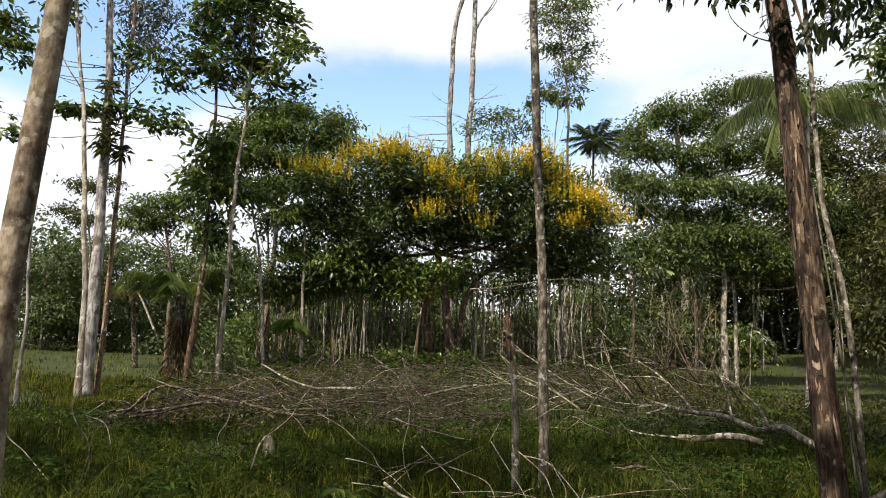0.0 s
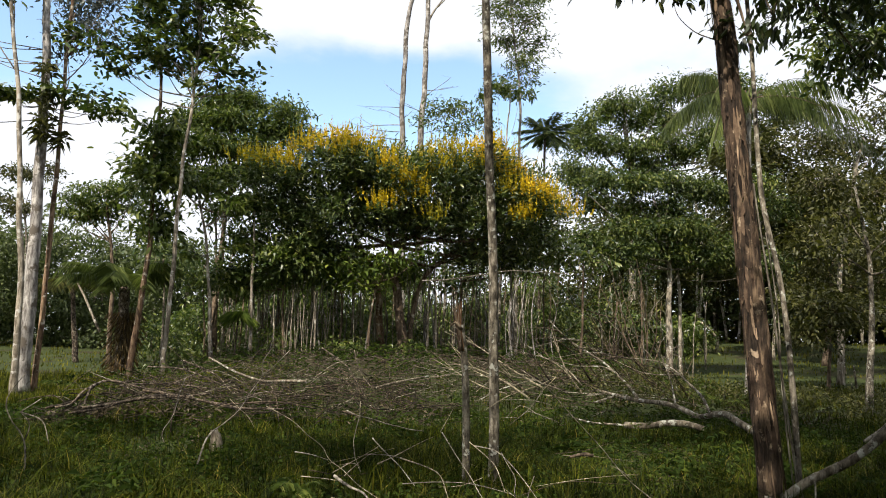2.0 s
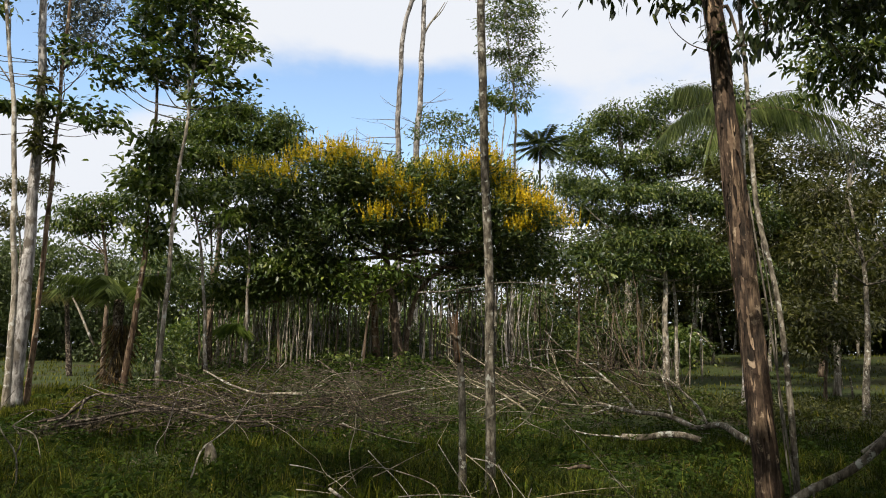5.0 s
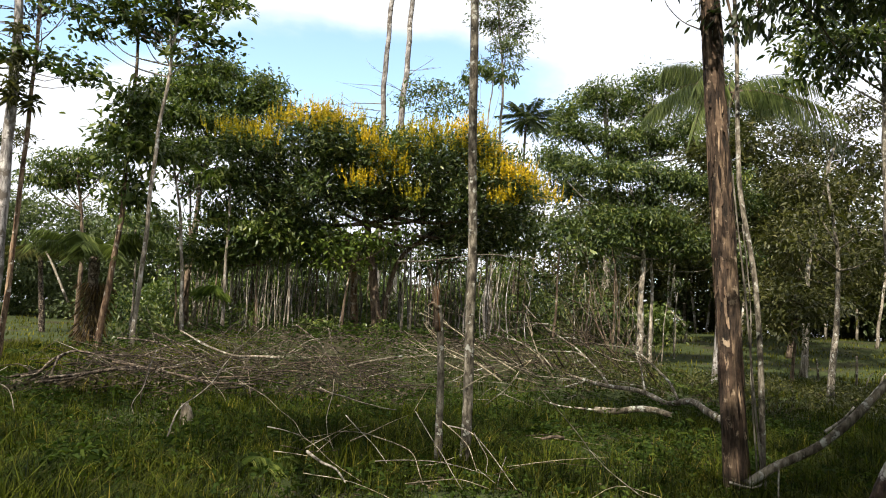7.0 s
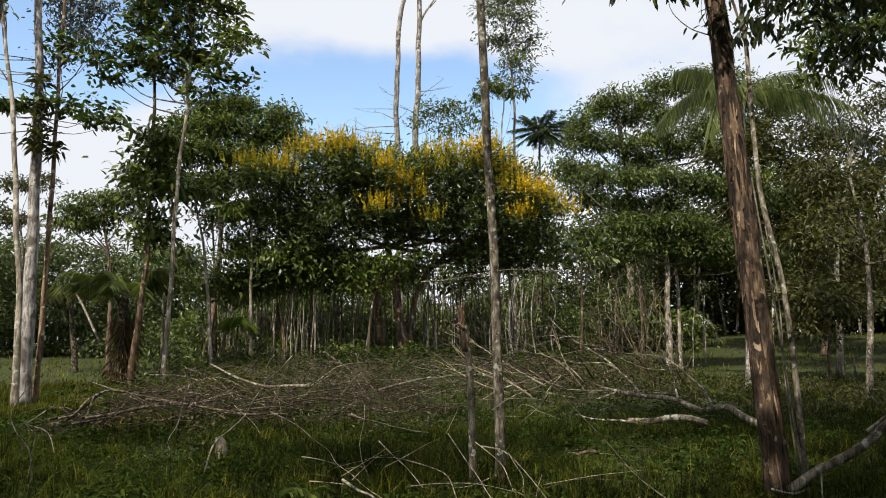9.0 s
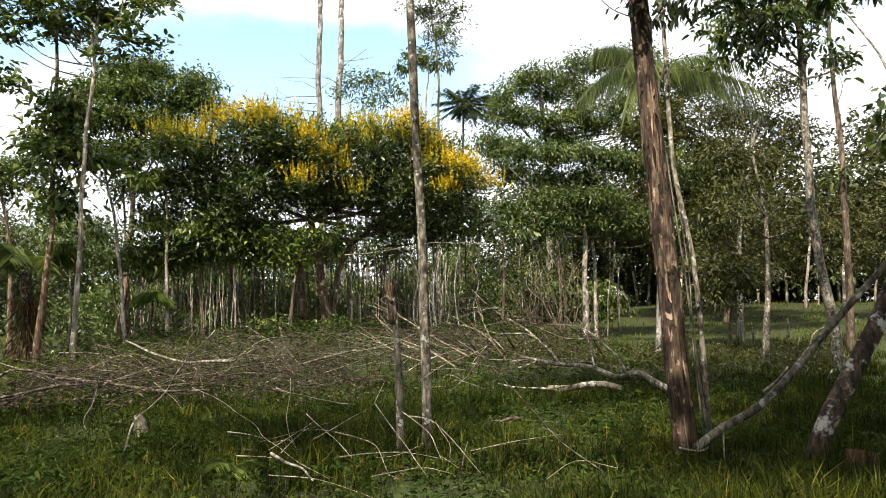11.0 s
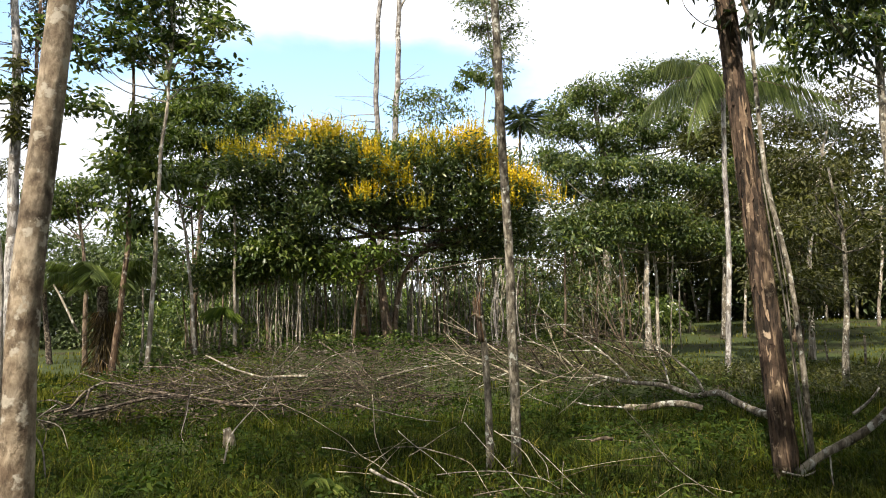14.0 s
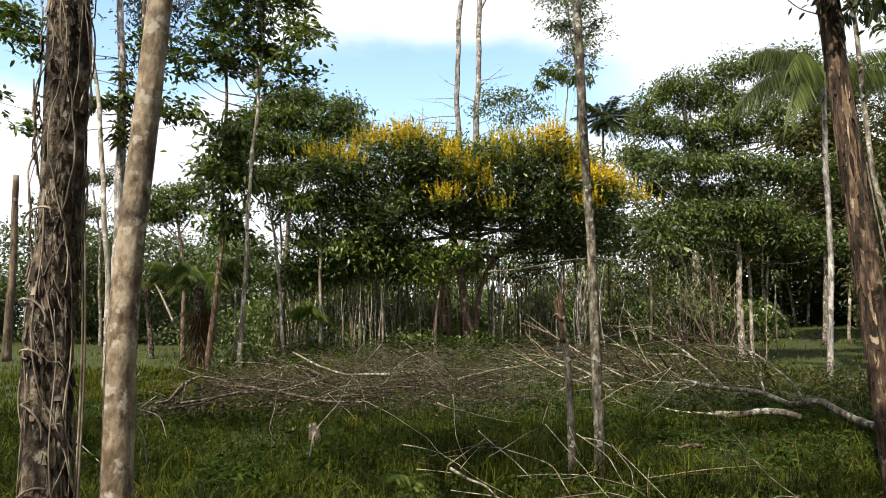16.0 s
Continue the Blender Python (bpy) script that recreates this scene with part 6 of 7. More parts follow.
for i, (pts, w) in enumerate(((( (-1.64, 13.00, 0.83), (-2.09, 13.20, 0.82), (-2.56, 13.40, 0.80), (-3.15, 13.60, 0.96), (-3.75, 14.00, 1.20)), 0.06), (((-5.70, 12.00, 0.36), (-5.50, 12.10, 0.41), (-5.42, 12.40, 0.63), (-5.19, 12.80, 0.77), (-4.50, 12.60, 0.67), (-3.72, 12.40, 0.54)), 0.045),
        (((-5.29, 11.60, 0.31), (-4.81, 11.80, 0.38), (-4.40, 12.00, 0.52), (-3.67, 12.20, 0.57), (-3.22, 12.40, 0.62)), 0.04), (((-3.33, 12.00, 0.54), (-2.80, 11.80, 0.44), (-2.31, 11.80, 0.42), (-1.65, 12.00, 0.54)), 0.035), (((-1.14, 14.00, 1.05), (-0.83, 13.60, 0.89), (-0.66, 13.20, 0.64), (-0.50, 13.00, 0.51)), 0.025),
        (((-1.61, 14.00, 1.14), (-1.13, 13.80, 0.94), (-0.77, 13.20, 0.73), (-0.34, 13.00, 0.48)), 0.025), (((-1.67, 13.40, 0.68), (-1.00, 13.40, 0.76), (-0.33, 13.60, 0.81), (0.14, 13.80, 0.88)), 0.03), (((-0.33, 13.20, 0.73), (0.12, 13.40, 0.84), (0.72, 13.80, 0.95)), 0.05),
        (((-0.74, 10.60, 0.53), (-0.39, 10.30, 0.48), (0.05, 9.80, 0.42)), 0.025), (((-2.15, 12.00, 0.55), (-2.00, 12.40, 1.12), (-1.77, 12.60, 1.47)), 0.02), (((-3.00, 9.60, 0.31), (-2.99, 9.70, 0.61), (-2.99, 9.80, 0.83)), 0.018))):
    fallen("fallen_branch", "bare dead branch on the brush pile", [(pts, w * 0.5, w * 0.28)], BARK_ROUGH if i in (1, 2) else BARK_GREY if i in (0, 7) else WOOD_BRUSH, "branch", "branches of the brush pile", sides=7, step=0.15, wobble=0.02, seed=540 + i)
stems = ((((-5.86, 12.00, 0.34), (-5.48, 12.20, 0.46), (-5.28, 12.80, 0.76), (-5.08, 13.20, 0.71), (-4.62, 13.80, 0.82)), 0.022),
         (((-5.17, 11.80, 0.38), (-4.82, 11.90, 0.43), (-4.32, 12.00, 0.53), (-4.01, 12.20, 0.58), (-3.66, 12.30, 0.55), (-3.12, 12.30, 0.46), (-2.56, 12.20, 0.39), (-1.91, 12.20, 0.39)), 0.03),
         (((-5.32, 12.40, 0.68), (-5.27, 12.10, 0.52), (-5.21, 11.90, 0.37)), 0.02),
         (((-4.42, 12.40, 0.64), (-3.59, 12.40, 0.53), (-2.98, 12.30, 0.44), (-2.13, 12.40, 0.49), (-1.35, 12.40, 0.39)), 0.024),
         (((-1.53, 14.40, 1.45), (-1.09, 14.00, 1.18), (-0.89, 13.60, 1.05), (-0.46, 12.80, 0.51)), 0.016),
         (((-0.84, 14.20, 1.42), (-0.67, 13.60, 1.00), (-0.32, 13.00, 0.65)), 0.013),
         (((-1.52, 13.60, 0.93), (-1.02, 13.40, 0.85), (-0.47, 13.30, 0.83)), 0.014),
         (((-4.81, 12.80, 0.71), (-4.13, 13.00, 0.73), (-3.36, 13.00, 0.65)), 0.018),
         (((-4.94, 14.00, 0.99), (-4.17, 13.80, 0.96), (-3.36, 13.40, 0.73), (-2.60, 13.00, 0.55)), 0.016),
         (((-1.89, 12.60, 0.57), (-1.27, 12.70, 0.62), (-0.63, 12.60, 0.54)), 0.016),
         (((-4.31, 14.20, 1.12), (-3.59, 13.80, 0.90), (-3.03, 13.00, 0.61)), 0.012),
         (((-4.30, 12.90, 0.62), (-3.74, 13.50, 0.93), (-3.12, 14.20, 1.16)), 0.014))
for i, (pts, w) in enumerate(stems):
    fallen("fallen_branch", "dark crooked dead branch of the brush pile", [(pts, w, w * 0.5)], BARK_ROUGH if i % 3 else WOOD_BRUSH, "branch", "branches of the brush pile", sides=7, step=0.12, wobble=0.015, rough=0.1, seed=950 + i)
for i in range(210):
    x, y = r.normal(-2.9, 1.9), r.uniform(11.8, 17.5)
    if i % 3 == 0:
        x = r.uniform(-1, 4.5)
        y = r.uniform(13.5, 18)
    a, ln = r.normal(0, 0.5) + (math.pi if r.random() < 0.5 else 0) + (r.uniform(-1.4, 1.4) if i % 2 else 0), r.uniform(0.6, 1.9)
    s = np.array([x, y, float(ground_z(x, y)) + r.uniform(0.02, 0.35)])
    e = s + [ln * math.cos(a), ln * math.sin(a) * 0.7, r.uniform(-0.2, 0.75) if i % 3 else r.uniform(-0.1, 0.3)]
    e[2] = max(e[2], float(ground_z(e[0], e[1])) + 0.04)
    mid = (s + e) / 2 + r.normal(0, 0.1, 3) + [0, 0, 0.05]
    w = r.uniform(0.004, 0.011)
    lines = [((s, mid, e), w, w * 0.4)]
    if i % 2:
        lines.append(((mid, mid + (e - s) * 0.2 + r.normal(0, 0.15, 3), mid + (e - s) * 0.4 + r.normal(0, 0.3, 3)), w * 0.6, w * 0.25))
    fallen("fallen_branch", "thin dead stick in the brush pile", lines, (WOOD_BRUSH, WOOD_BRUSH, BARK_ROUGH, WOOD_BRUSH, WOOD_DEAD)[i % 5], "branch", "branches of the brush pile", sides=5, step=0.25, wobble=0.02, seed=600 + i)



def brushwood(label, n, x0, x1, y0, y1, high, thick, mat, seed):
    """Fine twigs past counting, lying crosswise on the ground."""
    r = np.random.default_rng(seed)
    pieces = []
    for i in range(n):
        x, y = r.uniform(x0, x1), r.uniform(y0, y1)
        a, ln = r.uniform(0, 2 * math.pi), r.uniform(0.35, 1.3)
        p = np.array([x, y, float(ground_z(x, y)) + r.uniform(0.01, high)])
        e = p + [ln * math.cos(a), ln * math.sin(a), r.normal(0.05, 0.2)]
        e[2] = max(e[2], float(ground_z(e[0], e[1])) + 0.02)
        w = r.uniform(*thick)
        pieces.append(tube([p, (p + e) / 2 + r.normal(0, 0.07, 3), e], w, w * 0.4, 4, 0.3))
    tagged(solid("brushwood", *joined(pieces), mat, None, label), category="brushwood", kind="stuff")


brushwood("dark fine twigs heaped over the brush pile", 520, -6.0, 0.8, 11.8, 16.0, 0.45, (0.004, 0.013), WOOD_BRUSH, 961)
brushwood("pale dry twigs strewn before the thicket", 190, -6.5, 6.5, 13.0, 22.0, 0.22, (0.004, 0.010), WOOD_DEAD, 962)
brushwood("brown twigs and slash before the thicket", 380, -7.0, 7.5, 15.5, 25.0, 0.35, (0.005, 0.014), WOOD_BRUSH, 963)

# sticks in the foreground grass
for i, (lines, w) in enumerate((
    ((((-3.99, 7.90, 0.01), (-4.14, 8.10, 0.39), (-4.37, 8.20, 0.62), (-4.43, 8.20, 0.84), (-4.36, 8.40, 1.13)), ((-4.14, 8.10, 0.39), (-4.16, 8.20, 0.56), (-4.27, 8.20, 0.69)), ((-4.27, 8.20, 0.69), (-3.97, 8.10, 0.61), (-3.82, 8.00, 0.37)), ((-4.27, 8.20, 0.69), (-4.10, 8.30, 0.84))), 0.018),
    ((((-5.56, 8.60, 0.71), (-5.05, 8.00, 0.46), (-4.57, 7.60, 0.34), (-3.94, 7.00, 0.17)), ((-5.34, 8.40, 0.64), (-5.29, 8.50, 0.76))), 0.016),
    ((((2.30, 5.30, 0.28), (1.87, 5.20, 0.58), (1.57, 5.00, 0.87), (1.31, 4.85, 1.11), (1.07, 4.70, 1.33)), ((1.07, 4.70, 1.33), (1.00, 4.80, 1.18), (0.85, 4.90, 1.03)), ((1.87, 5.20, 0.60), (1.74, 5.10, 0.69), (1.66, 5.10, 0.73)), ((1.07, 4.70, 1.33), (0.98, 4.70, 1.39), (0.90, 4.70, 1.44))), 0.0085),
    ((((0.89, 6.40, 1.00), (1.10, 6.40, 1.13), (1.38, 6.40, 1.23), (1.56, 6.40, 1.32)), ((1.56, 6.40, 1.32), (1.43, 6.40, 1.20), (1.37, 6.50, 1.06))), 0.008),
    ((((-2.08, 7.65, 0.24), (-2.10, 7.91, 0.41), (-2.08, 8.08, 0.51), (-2.11, 8.92, 0.54), (-2.02, 9.29, 0.67), (-1.99, 9.66, 0.84), (-1.91, 9.84, 1.00), (-1.88, 9.94, 1.10), (-1.90, 10.03, 1.28), (-1.81, 10.12, 1.46)), ((-1.90, 9.94, 1.06), (-1.73, 10.03, 1.22), (-1.54, 10.12, 1.45)),), 0.017),
    ((((-2.21, 9.48, 0.78), (-2.04, 9.38, 0.66), (-1.89, 9.20, 0.58), (-1.67, 8.51, 0.53)),), 0.007),
    ((((-3.02, 10.12, 1.01), (-3.02, 9.94, 0.82), (-2.94, 9.48, 0.55), (-2.77, 8.60, 0.48), (-2.73, 8.43, 0.42), (-2.67, 8.34, 0.36)),), 0.012),
    ((((-0.46, 9.94, 0.74), (-0.44, 9.48, 0.57), (-0.45, 8.43, 0.45), (-0.44, 8.17, 0.39), (-0.39, 7.74, 0.31), (-0.32, 7.57, 0.24)),), 0.012),
    ((((-0.69, 10.58, 0.55), (-0.52, 10.40, 0.50), (-0.27, 10.12, 0.48), (-0.07, 9.94, 0.44), (0.09, 9.75, 0.43)), ((0.09, 9.75, 0.43), (0.24, 9.66, 0.40), (0.42, 8.94, 0.47)),), 0.017),
    ((((-1.77, 9.75, 0.67), (-1.32, 9.20, 0.54), (-0.97, 8.08, 0.52), (-0.76, 7.74, 0.44), (-0.63, 7.31, 0.37), (-0.45, 6.88, 0.34), (-0.26, 6.36, 0.30), (0.01, 5.76, 0.27)),), 0.009),
    ((((-1.03, 7.57, 0.40), (-0.84, 7.40, 0.40), (-0.64, 7.22, 0.38)),), 0.01),
    ((((-0.84, 6.71, 0.31), (-0.62, 6.62, 0.31), (-0.49, 6.54, 0.31)),), 0.008),
    ((((-0.51, 6.54, 0.35), (-0.44, 6.36, 0.34), (-0.34, 6.19, 0.32), (-0.22, 6.02, 0.31), (-0.12, 5.68, 0.28)),), 0.026),
    ((((-0.54, 6.71, 0.35), (-0.36, 7.14, 0.40), (-0.13, 7.57, 0.47)), ((-0.42, 6.54, 0.35), (-0.21, 7.05, 0.47)),), 0.008),
    ((((-0.20, 7.57, 0.56), (-0.08, 7.40, 0.47), (0.02, 7.14, 0.42), (0.11, 6.88, 0.38), (0.24, 6.45, 0.29)), ((-0.27, 7.22, 0.44), (-0.04, 7.14, 0.45), (0.14, 7.05, 0.43)),), 0.01),
    ((((-0.12, 6.97, 0.39), (0.10, 7.31, 0.44), (0.33, 7.74, 0.49), (0.51, 8.00, 0.53)), ((0.59, 8.17, 0.56), (0.76, 8.83, 0.71), (0.84, 8.92, 0.82), (0.97, 8.83, 0.77)),), 0.011),
    ((((0.59, 7.91, 0.59), (0.66, 7.40, 0.49), (0.72, 7.05, 0.41), (0.79, 6.71, 0.33), (0.83, 6.28, 0.27), (0.88, 5.93, 0.20)),), 0.01),
    ((((0.11, 7.40, 0.38), (0.32, 7.14, 0.36), (0.46, 6.88, 0.34), (0.51, 6.71, 0.30), (0.53, 6.36, 0.24), (0.55, 6.02, 0.20)),), 0.011),
    ((((0.13, 6.62, 0.27), (0.42, 6.62, 0.29), (0.73, 6.54, 0.30), (0.96, 6.36, 0.29), (1.18, 6.19, 0.26)),), 0.008),
    ((((0.85, 7.40, 0.56), (0.96, 7.05, 0.49), (1.04, 6.79, 0.42), (1.06, 6.54, 0.33), (1.06, 6.28, 0.28)),), 0.009),
    ((((0.91, 7.40, 0.52), (1.08, 7.31, 0.50), (1.16, 7.14, 0.47), (1.24, 6.79, 0.39), (1.31, 6.45, 0.30), (1.36, 5.93, 0.21)), ((1.16, 7.14, 0.50), (1.18, 6.88, 0.43), (1.22, 6.62, 0.34), (1.15, 6.28, 0.27)),), 0.01),
    ((((0.39, 6.02, 0.21), (0.64, 6.11, 0.22), (0.89, 6.11, 0.24), (1.13, 6.02, 0.19)),), 0.009),
    ((((1.42, 6.71, 0.34), (1.29, 6.36, 0.26), (1.24, 6.19, 0.19)), ((1.20, 6.11, 0.22), (1.15, 6.28, 0.25), (1.09, 6.45, 0.27)),), 0.007),
    ((((0.79, 7.48, 0.62), (0.81, 7.31, 0.51), (0.81, 7.05, 0.39)),), 0.007))):
    w *= 0.62
    fallen("stick", "thin bare dead stick leaning in the grass", [(p, w * (1 if k == 0 else 0.7), w * 0.45) for k, p in enumerate(lines)], WOOD_STRAW if i % 2 else WOOD_DEAD, "stick", "sticks in the grass", sides=6, step=0.1, wobble=0.008, rough=0.1, seed=700 + i)
for i in range(14):
    x, y = r.uniform(-1.2, 2.6), r.uniform(5.6, 9.0)
    s = np.array([x, y, float(ground_z(x, y)) + r.uniform(0.02, 0.25)])
    a, ln = r.normal(-0.75, 0.5), r.uniform(0.5, 1.5)
    e = s + [ln * math.cos(a), ln * math.sin(a) * 0.8, r.uniform(-0.1, 0.3)]
    e[2] = max(e[2], 0.05)
    w = r.uniform(0.0025, 0.006)
    fallen("stick", "thin straw-coloured dead stick in the grass", [((s, (s + e) / 2 + r.normal(0, 0.05, 3), e), w, w * 0.5)], WOOD_STRAW if i % 3 else WOOD_BRUSH, "stick", "sticks in the grass", sides=5, step=0.15, wobble=0.01, seed=760 + i)
fallen("wood_chunk", "short weathered chunk of wood in the grass", [(((2.01, 7.60, 0.39), (2.17, 7.60, 0.42), (2.27, 7.60, 0.40)), 0.016, 0.024)], WOOD_BRUSH, "log", sides=9, step=0.04, rough=0.5)
for i, (pts, w) in enumerate(((((18.68, 24.00, 0.25), (18.71, 24.00, 0.84), (18.71, 24.00, 1.43)), 0.05), (((17.83, 25.00, 0.34), (17.81, 25.00, 0.77), (17.77, 25.00, 1.23)), 0.045), (((19.49, 28.00, 0.79), (19.48, 28.00, 1.33), (19.47, 28.00, 1.98)), 0.06),
        (((27.29, 30.00, 0.51), (27.32, 30.00, 0.81), (27.41, 30.00, 1.26)), 0.05))):
    fallen("stake", "thin weathered stake standing in the pasture", [(pts, w, w * 0.8)], BARK_GREY, "stake", "stakes in the pasture", wobble=0.01, seed=780 + i)
for i, (pts, w) in enumerate(((((15.07, 19.00, 0.51), (15.20, 19.00, 0.84), (15.35, 19.00, 0.98)), 0.02), (((15.53, 19.00, 0.57), (15.70, 19.00, 0.90), (15.95, 19.00, 1.08), (16.18, 19.00, 1.14)), 0.03), (((10.90, 13.00, -0.11), (11.02, 13.00, 0.14), (11.14, 13.00, 0.36)), 0.03),
        (((14.75, 15.00, 0.32), (14.50, 14.60, 0.14), (14.07, 14.00, -0.03)), 0.025), (((17.26, 17.00, 0.37), (17.93, 17.00, 0.37), (18.78, 17.00, 0.32)), 0.03), (((7.93, 11.00, 0.18), (8.24, 11.00, 0.40), (8.47, 11.00, 0.62)), 0.03))):
    fallen("fallen_branch", "bleached dead branch standing out of the grass", [(pts, w, w * 0.5)], WOOD_DEAD, "branch", "dead branches in the pasture", wobble=0.02, seed=790 + i)
stub = np.array((-2.48, 9.90, 0.18))
stub[2] = float(ground_z(stub[0], stub[1])) - 0.03
broken = base_of("broken_stump", stub, "pale broken stump half hidden in grass", "stump")
solid("wood", *tube([(0, 0, 0), (0.02, 0, 0.2), (-0.02, 0, 0.36)], 0.12, 0.05, 12, 0.05, 0, 0.16, seed=84), BARK_GREY, broken)

fallen("dead_post", "thin dark broken trunk standing at the pasture edge", [(((-9.70, 14.00, 0.97), (-9.78, 14.00, 2.86), (-9.86, 14.00, 4.93)), 0.09, 0.06)], BARK_BROWN, "dead trunk", wobble=0.02)
heap_at = np.array((-5.05, 12.60, 0.39))
heap_at[2] = float(ground_z(heap_at[0], heap_at[1]))
heap = base_of("straw_heap", heap_at, "small heap of pale dry grass among the branches", "straw heap")
hr = np.random.default_rng(77)
spots = np.stack([hr.normal(0, 0.36, 900), hr.normal(0, 0.25, 900), np.abs(hr.normal(0, 0.13, 900))], 1)
solid("crown", *leaves(spots, hr.standard_normal((900, 3)) * [1, 1, 0.5], 0.26, 0.07, 0.3, hr), DRY_LEAF, heap, "loose dry straw", False)
low_palm((-5.55, 24.00, 1.2), (-5.55, 24.00, 2.49), 6, 0.32, "very young palm with bright green leaves", LEAF_BRIGHT, 170, 0.03)

# ---- undergrowth ----
def grass_sheet(name, label, n, x0, x1, y0, y1, tall, width, mat, seed, clump=0.1, lean=0.35, thin=None):
    r = np.random.default_rng(seed)
    per = 9
    k = n // per
    y = y0 + (y1 - y0) * r.uniform(0, 1, k) ** 1.25
    half = (y - y0) / (y1 - y0)
    x = r.uniform(0, 1, k) * (x1 - x0) * (0.45 + 0.55 * half) + x0 * (0.45 + 0.55 * half)
    rough = np.array([noise.noise(Vector((p * 0.75, q * 0.75, seed))) + 0.6 * noise.noise(Vector((p * 2.1, q * 2.1, seed + 5))) for p, q in zip(x, y)])
    keep = r.uniform(-0.55, 0.25, k) < rough
    x, y, rough = x[keep], y[keep], rough[keep]
    k = len(x)
    if thin is not None:
        keep = r.uniform(0, 1, k) < thin(x, y)
        x, y, rough = x[keep], y[keep], rough[keep]
        k = len(x)
    lush = 0.15 + 0.9 * rough + 0.78 + 0.25 * np.sin(x * 2.9 + 2 * np.sin(y * 1.7)) * np.sin(y * 2.3 + 1) + 0.4 * np.sin(x * 0.9 + 1.3) * np.sin(y * 0.8 + 0.5) + r.normal(0, 0.2, k)
    bx, by = np.repeat(x, per) + r.normal(0, clump, k * per), np.repeat(y, per) + r.normal(0, clump, k * per)
    at = np.stack([bx, by, ground_z(bx, by) - 0.01], 1)
    h = tall * np.clip(np.repeat(lush, per), 0.35, 1.5) * r.uniform(0.5, 1.2, k * per)
    a = r.uniform(0, 2 * np.pi, k * per)
    bend = np.abs(r.normal(0, lean, k * per)) * h
    side = np.stack([np.sin(a), -np.cos(a), 0 * a], 1) * (width * r.uniform(0.7, 1.3, k * per))[:, None] * 0.5
    out = np.stack([np.cos(a), np.sin(a), 0 * a], 1)
    mid = at + out * (bend * 0.35)[:, None] + [0, 0, 1] * (h * 0.6)[:, None]
    tip = at + out * bend[:, None] + [0, 0, 1] * (h * 0.95)[:, None]
    v = np.stack([at - side, at + side, mid + side * 0.8, mid - side * 0.8, tip], 1).reshape(-1, 3)
    b = np.arange(k * per)[:, None] * 5
    tagged(solid(name, v, np.vstack([b + [0, 1, 2], b + [0, 2, 3], b + [3, 2, 4]]), mat, None, label, False), category=name, kind="stuff")


def meadow(x, y):
    """How thickly grass stands: thin under the thicket and the brush."""
    d = np.hypot((x - 0.5) / 8.5, (y - 24) / 9.0)
    shade = np.hypot((x - 6.0) / 3.6, (y - 15.0) / 4.0)
    return np.clip((d - 0.45) * 1.6, 0.06, 1) * np.clip((shade - 0.4) * 1.6, 0.15, 1)


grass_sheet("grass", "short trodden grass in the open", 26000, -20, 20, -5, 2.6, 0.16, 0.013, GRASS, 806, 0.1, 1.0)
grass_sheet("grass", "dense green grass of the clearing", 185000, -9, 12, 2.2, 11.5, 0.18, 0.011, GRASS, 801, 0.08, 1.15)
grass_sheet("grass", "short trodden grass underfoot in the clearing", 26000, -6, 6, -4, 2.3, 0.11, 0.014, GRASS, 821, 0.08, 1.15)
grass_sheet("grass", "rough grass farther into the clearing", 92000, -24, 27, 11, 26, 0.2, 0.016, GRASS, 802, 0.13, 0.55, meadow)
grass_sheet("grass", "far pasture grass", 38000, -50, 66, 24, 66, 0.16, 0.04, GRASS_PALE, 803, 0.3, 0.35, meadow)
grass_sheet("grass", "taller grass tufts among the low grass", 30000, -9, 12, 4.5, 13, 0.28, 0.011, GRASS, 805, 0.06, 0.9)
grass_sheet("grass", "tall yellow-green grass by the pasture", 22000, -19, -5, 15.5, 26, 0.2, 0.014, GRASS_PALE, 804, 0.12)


def weeds(name, label, n, x0, x1, y0, y1, size, mat, seed, height=0.16, slim=0.5, flat=0.4):
    r = np.random.default_rng(seed)
    k = n // 8
    x, y = r.uniform(x0, x1, k), r.uniform(y0, y1, k)
    hx, hy = np.repeat(x, 8) + r.normal(0, 0.09, k * 8), np.repeat(y, 8) + r.normal(0, 0.09, k * 8)
    at = np.stack([hx, hy, ground_z(hx, hy) + r.uniform(0.02, height, k * 8)], 1)
    way = unit(r.standard_normal((k * 8, 3)) * [1, 1, 0.3]) + [0, 0, flat]
    tagged(solid(name, *leaves(at, way, size, slim, 0.25, r), mat, None, label, False), category=name, kind="stuff")


weeds("weeds", "broad-leaved low weeds among the grass", 34000, -9, 12, 4.5, 14, 0.08, WEED, 811)
weeds("weeds", "taller leafy weeds at the edge of the thicket", 5200, -9, 11, 18.5, 28, 0.17, WEED, 812, 0.45, 0.35, 0.2)
weeds("weeds", "green shoots growing through the brush", 5200, -7, 7, 11.5, 19, 0.12, WEED, 816, 0.3, 0.3, 0.6)
weeds("leaf_litter", "scattered dry leaves and straw in the grass", 7000, -8, 10, 5, 12, 0.09, DRY_LEAF, 815, 0.08, 0.2, 0.1)

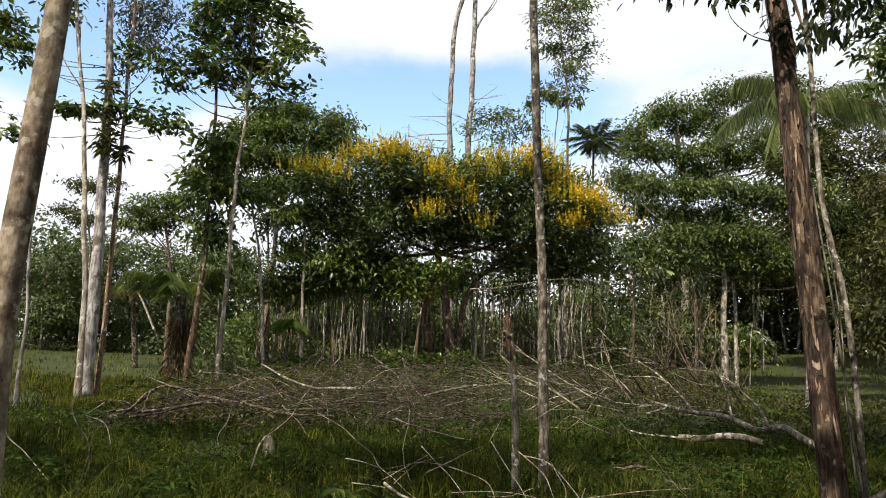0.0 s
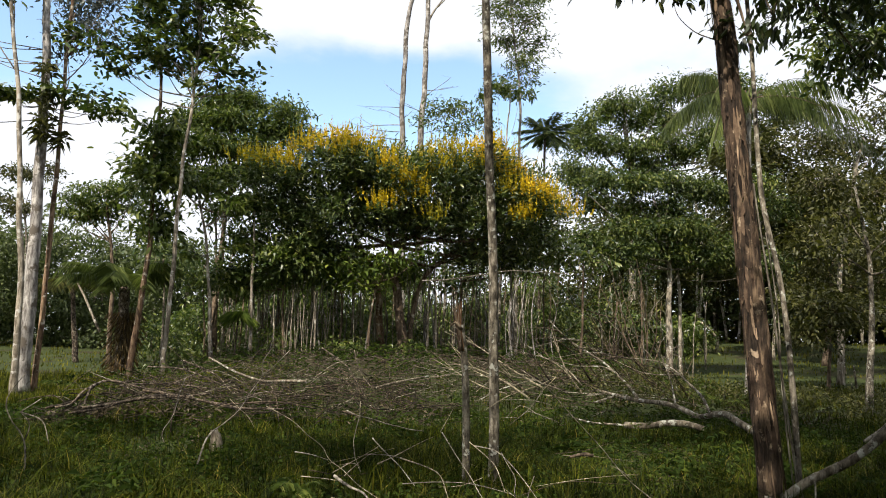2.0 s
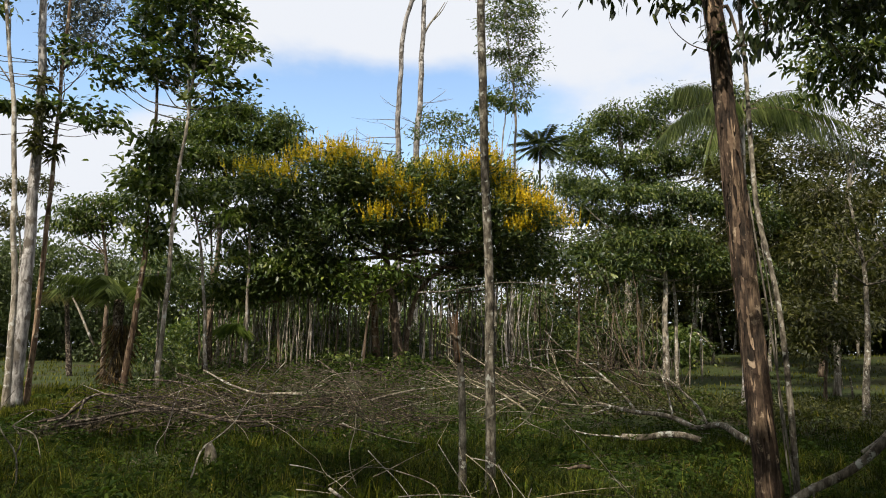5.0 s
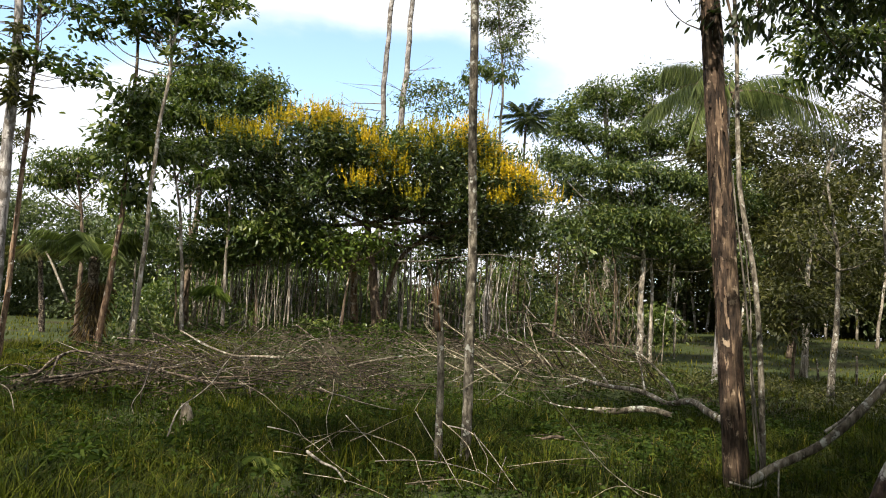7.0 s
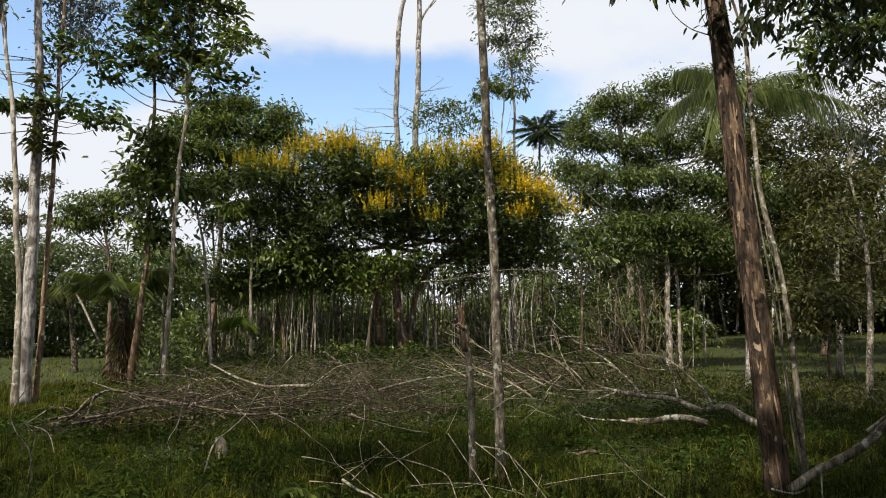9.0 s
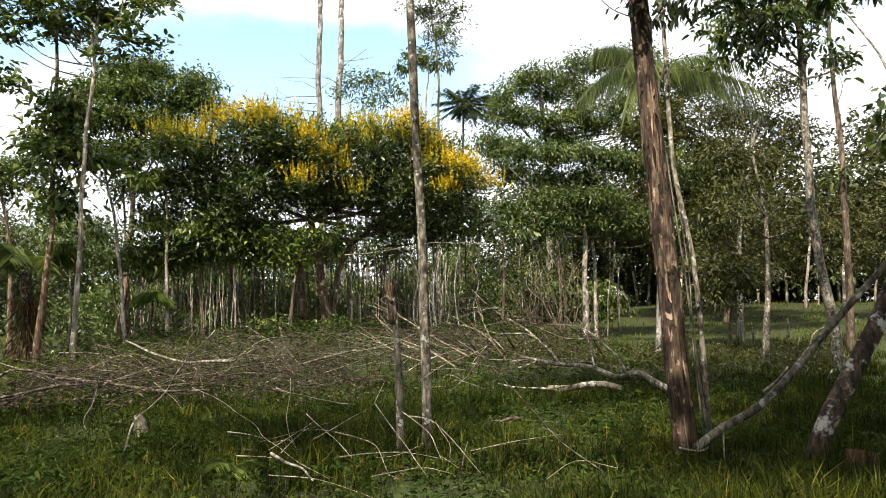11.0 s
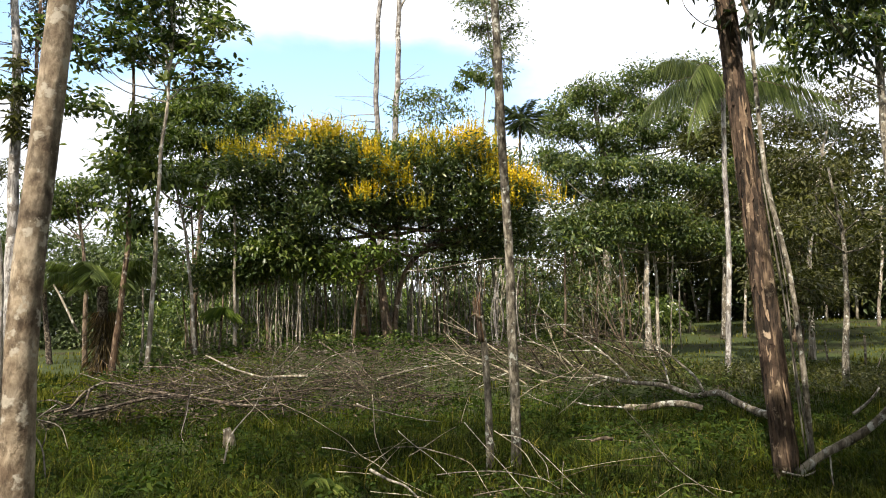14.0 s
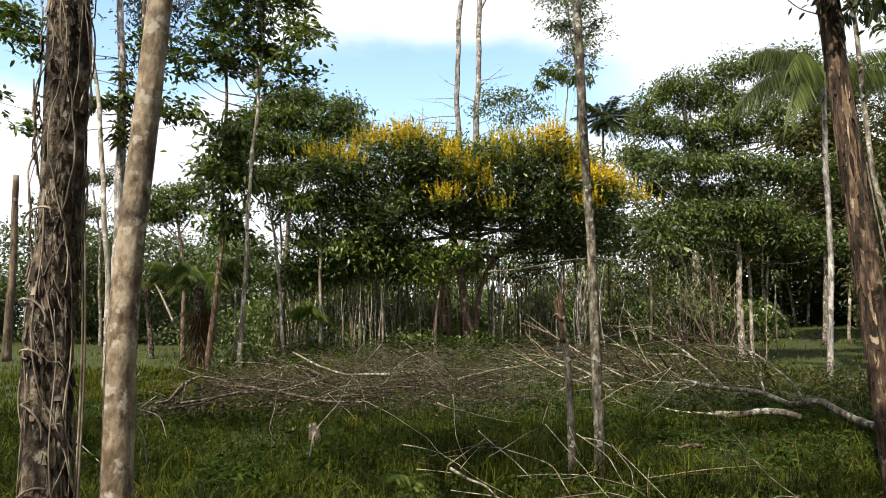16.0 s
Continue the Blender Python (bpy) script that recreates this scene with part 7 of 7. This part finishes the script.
wr = np.random.default_rng(830)
for x, y, s in zip(wr.uniform(-7, 8, 34), wr.uniform(5.0, 12, 34), wr.uniform(0.6, 1.25, 34)):
    n = int(150 * s)
    away = np.stack([wr.normal(0, 0.26 * s, n), wr.normal(0, 0.26 * s, n)], 1)
    tuft = np.stack([away[:, 0], away[:, 1], wr.uniform(0.03, 0.34 * s, n) * np.exp(-(away ** 2).sum(1) / (0.18 * s * s))], 1)
    plant = base_of("weed_clump", (x, y, float(ground_z(x, y))), "dark leafy weed clump in the grass", "weed", "weed clumps of the clearing")
    solid("crown", *leaves(tuft, unit(wr.standard_normal((n, 3)) * [1, 1, 0.4]) + [0, 0, 0.35], 0.13, 0.34, 0.3, wr), WEED, plant, smooth=False)


def thick_growth(label, n, a0, a1, d0, d1, height, size, mat, seed, lift=0.0, each=150):
    r = np.random.default_rng(seed)
    a, d = np.radians(r.uniform(a0, a1, n)), r.uniform(d0, d1, n)
    x, y = d * np.sin(a), d * np.cos(a)
    blobs = np.stack([x, y, ground_z(x, y) + lift + height * r.uniform(0.1, 0.75, n), r.uniform(0.5, 1.1, n), height * r.uniform(0.15, 0.32, n)], 1)
    mesh, tips, hearts = clumps(blobs, n * each, size, 0.26, 0, 0.4, 0.2, 12, 0.5, -0.1, r, False)
    ob = tagged(solid("undergrowth", *mesh, mat, None, label, False), category="undergrowth", kind="stuff")
    solid("branchwork", *twigs(tips, hearts + [0, 0, -0.5], 0.25, 0.012, 0.004, r), BARK_BROWN, ob)


thick_growth("dark leafy undergrowth between the saplings", 80, -20, 9, 28.5, 38, 2.4, 0.22, LEAF_DARK, 821)
thick_growth("green undergrowth behind the brush", 22, -19, 4, 24, 30, 1.1, 0.2, LEAF_MID, 822)
thick_growth("green wood edge beyond the near pasture", 130, -44, -15, 50, 60, 5.0, 0.26, LEAF_FAR, 825, 0.0, 280)
# the dark leaf colour of this backdrop stands in for shade inside the thicket
thick_growth("green regrowth at the back of the thicket", 110, -17, 8, 36, 50, 3.0, 0.24, LEAF_DARK, 823, 0.0, 220)
thick_growth("dark olive regrowth along the pasture", 60, 8, 21, 37, 50, 4.6, 0.24, LEAF_OLIVE, 826, 0.0, 260)
thick_growth("leafy shade under the far wood", 260, 16, 64, 58, 70, 5.0, 0.44, LEAF_OLIVE, 829, -0.4, 190)
thick_growth("sunlit yellow-green regrowth behind the poles", 26, 0, 4, 40, 46, 4.0, 0.2, LEAF_BRIGHT, 827, 0.0, 200)
thick_growth("low olive and brown growth between the right-hand trees", 90, 12, 40, 16, 27, 0.5, 0.12, LEAF_OLIVE, 831, 0.0, 130)
thick_growth("deep shaded undergrowth beneath the spreading tree", 50, 5, 16, 31, 38, 3.2, 0.22, LEAF_DARK, 828, 0.0, 200)
thick_growth("leafy canopy of the thicket", 48, -17, 2, 25.5, 34, 1.3, 0.2, LEAF_DARK, 824, 2.9, 240)
weeds("leaf_litter", "dry brown fallen leaves on bare earth", 5000, -8, 9, 11, 28, 0.11, DRY_LEAF, 813, 0.05, 0.45, 0.1)
weeds("leaf_litter", "dead brown leaves caught in the brush", 1200, -6, 1, 11.5, 16, 0.1, DRY_LEAF, 814, 0.35, 0.45, 0.0)


def fern(at, n, length, seed):
    at = np.array(at)
    at[2] = float(ground_z(at[0], at[1]))
    ob = base_of("fern", at, "green fern tuft growing by the trees", "fern", "ferns in the undergrowth")
    r = np.random.default_rng(seed)
    for i in range(n):
        a = i * 2.4
        frond((0, 0, 0.03), (math.cos(a), math.sin(a), r.uniform(0.5, 1.2)), length * r.uniform(0.7, 1.1), 0.5, 16, 0.16, ob, seed + i, 0.1, LEAF_MID, 0.008)


for i, at in enumerate(((-8.64, 19.00, 0.23), (-9.46, 20.00, 0.47), (-3.54, 20.00, 0.81), (8.01, 18.00, 0.07), (8.12, 17.00, 0.16), (-5.47, 21.00, 1.07), (9.18, 18.00, 0.38), (8.37, 16.50, 0.49))):
    fern(at, 9, 0.75, 900 + 20 * i)
for i, at in enumerate(((4.57, 6.60, 0.08), (4.77, 6.40, 0.01), (6.54, 6.90, 0.04), (-0.92, 7.20, 0.39))):
    fern(at, 8, 0.45, 1100 + 20 * i)
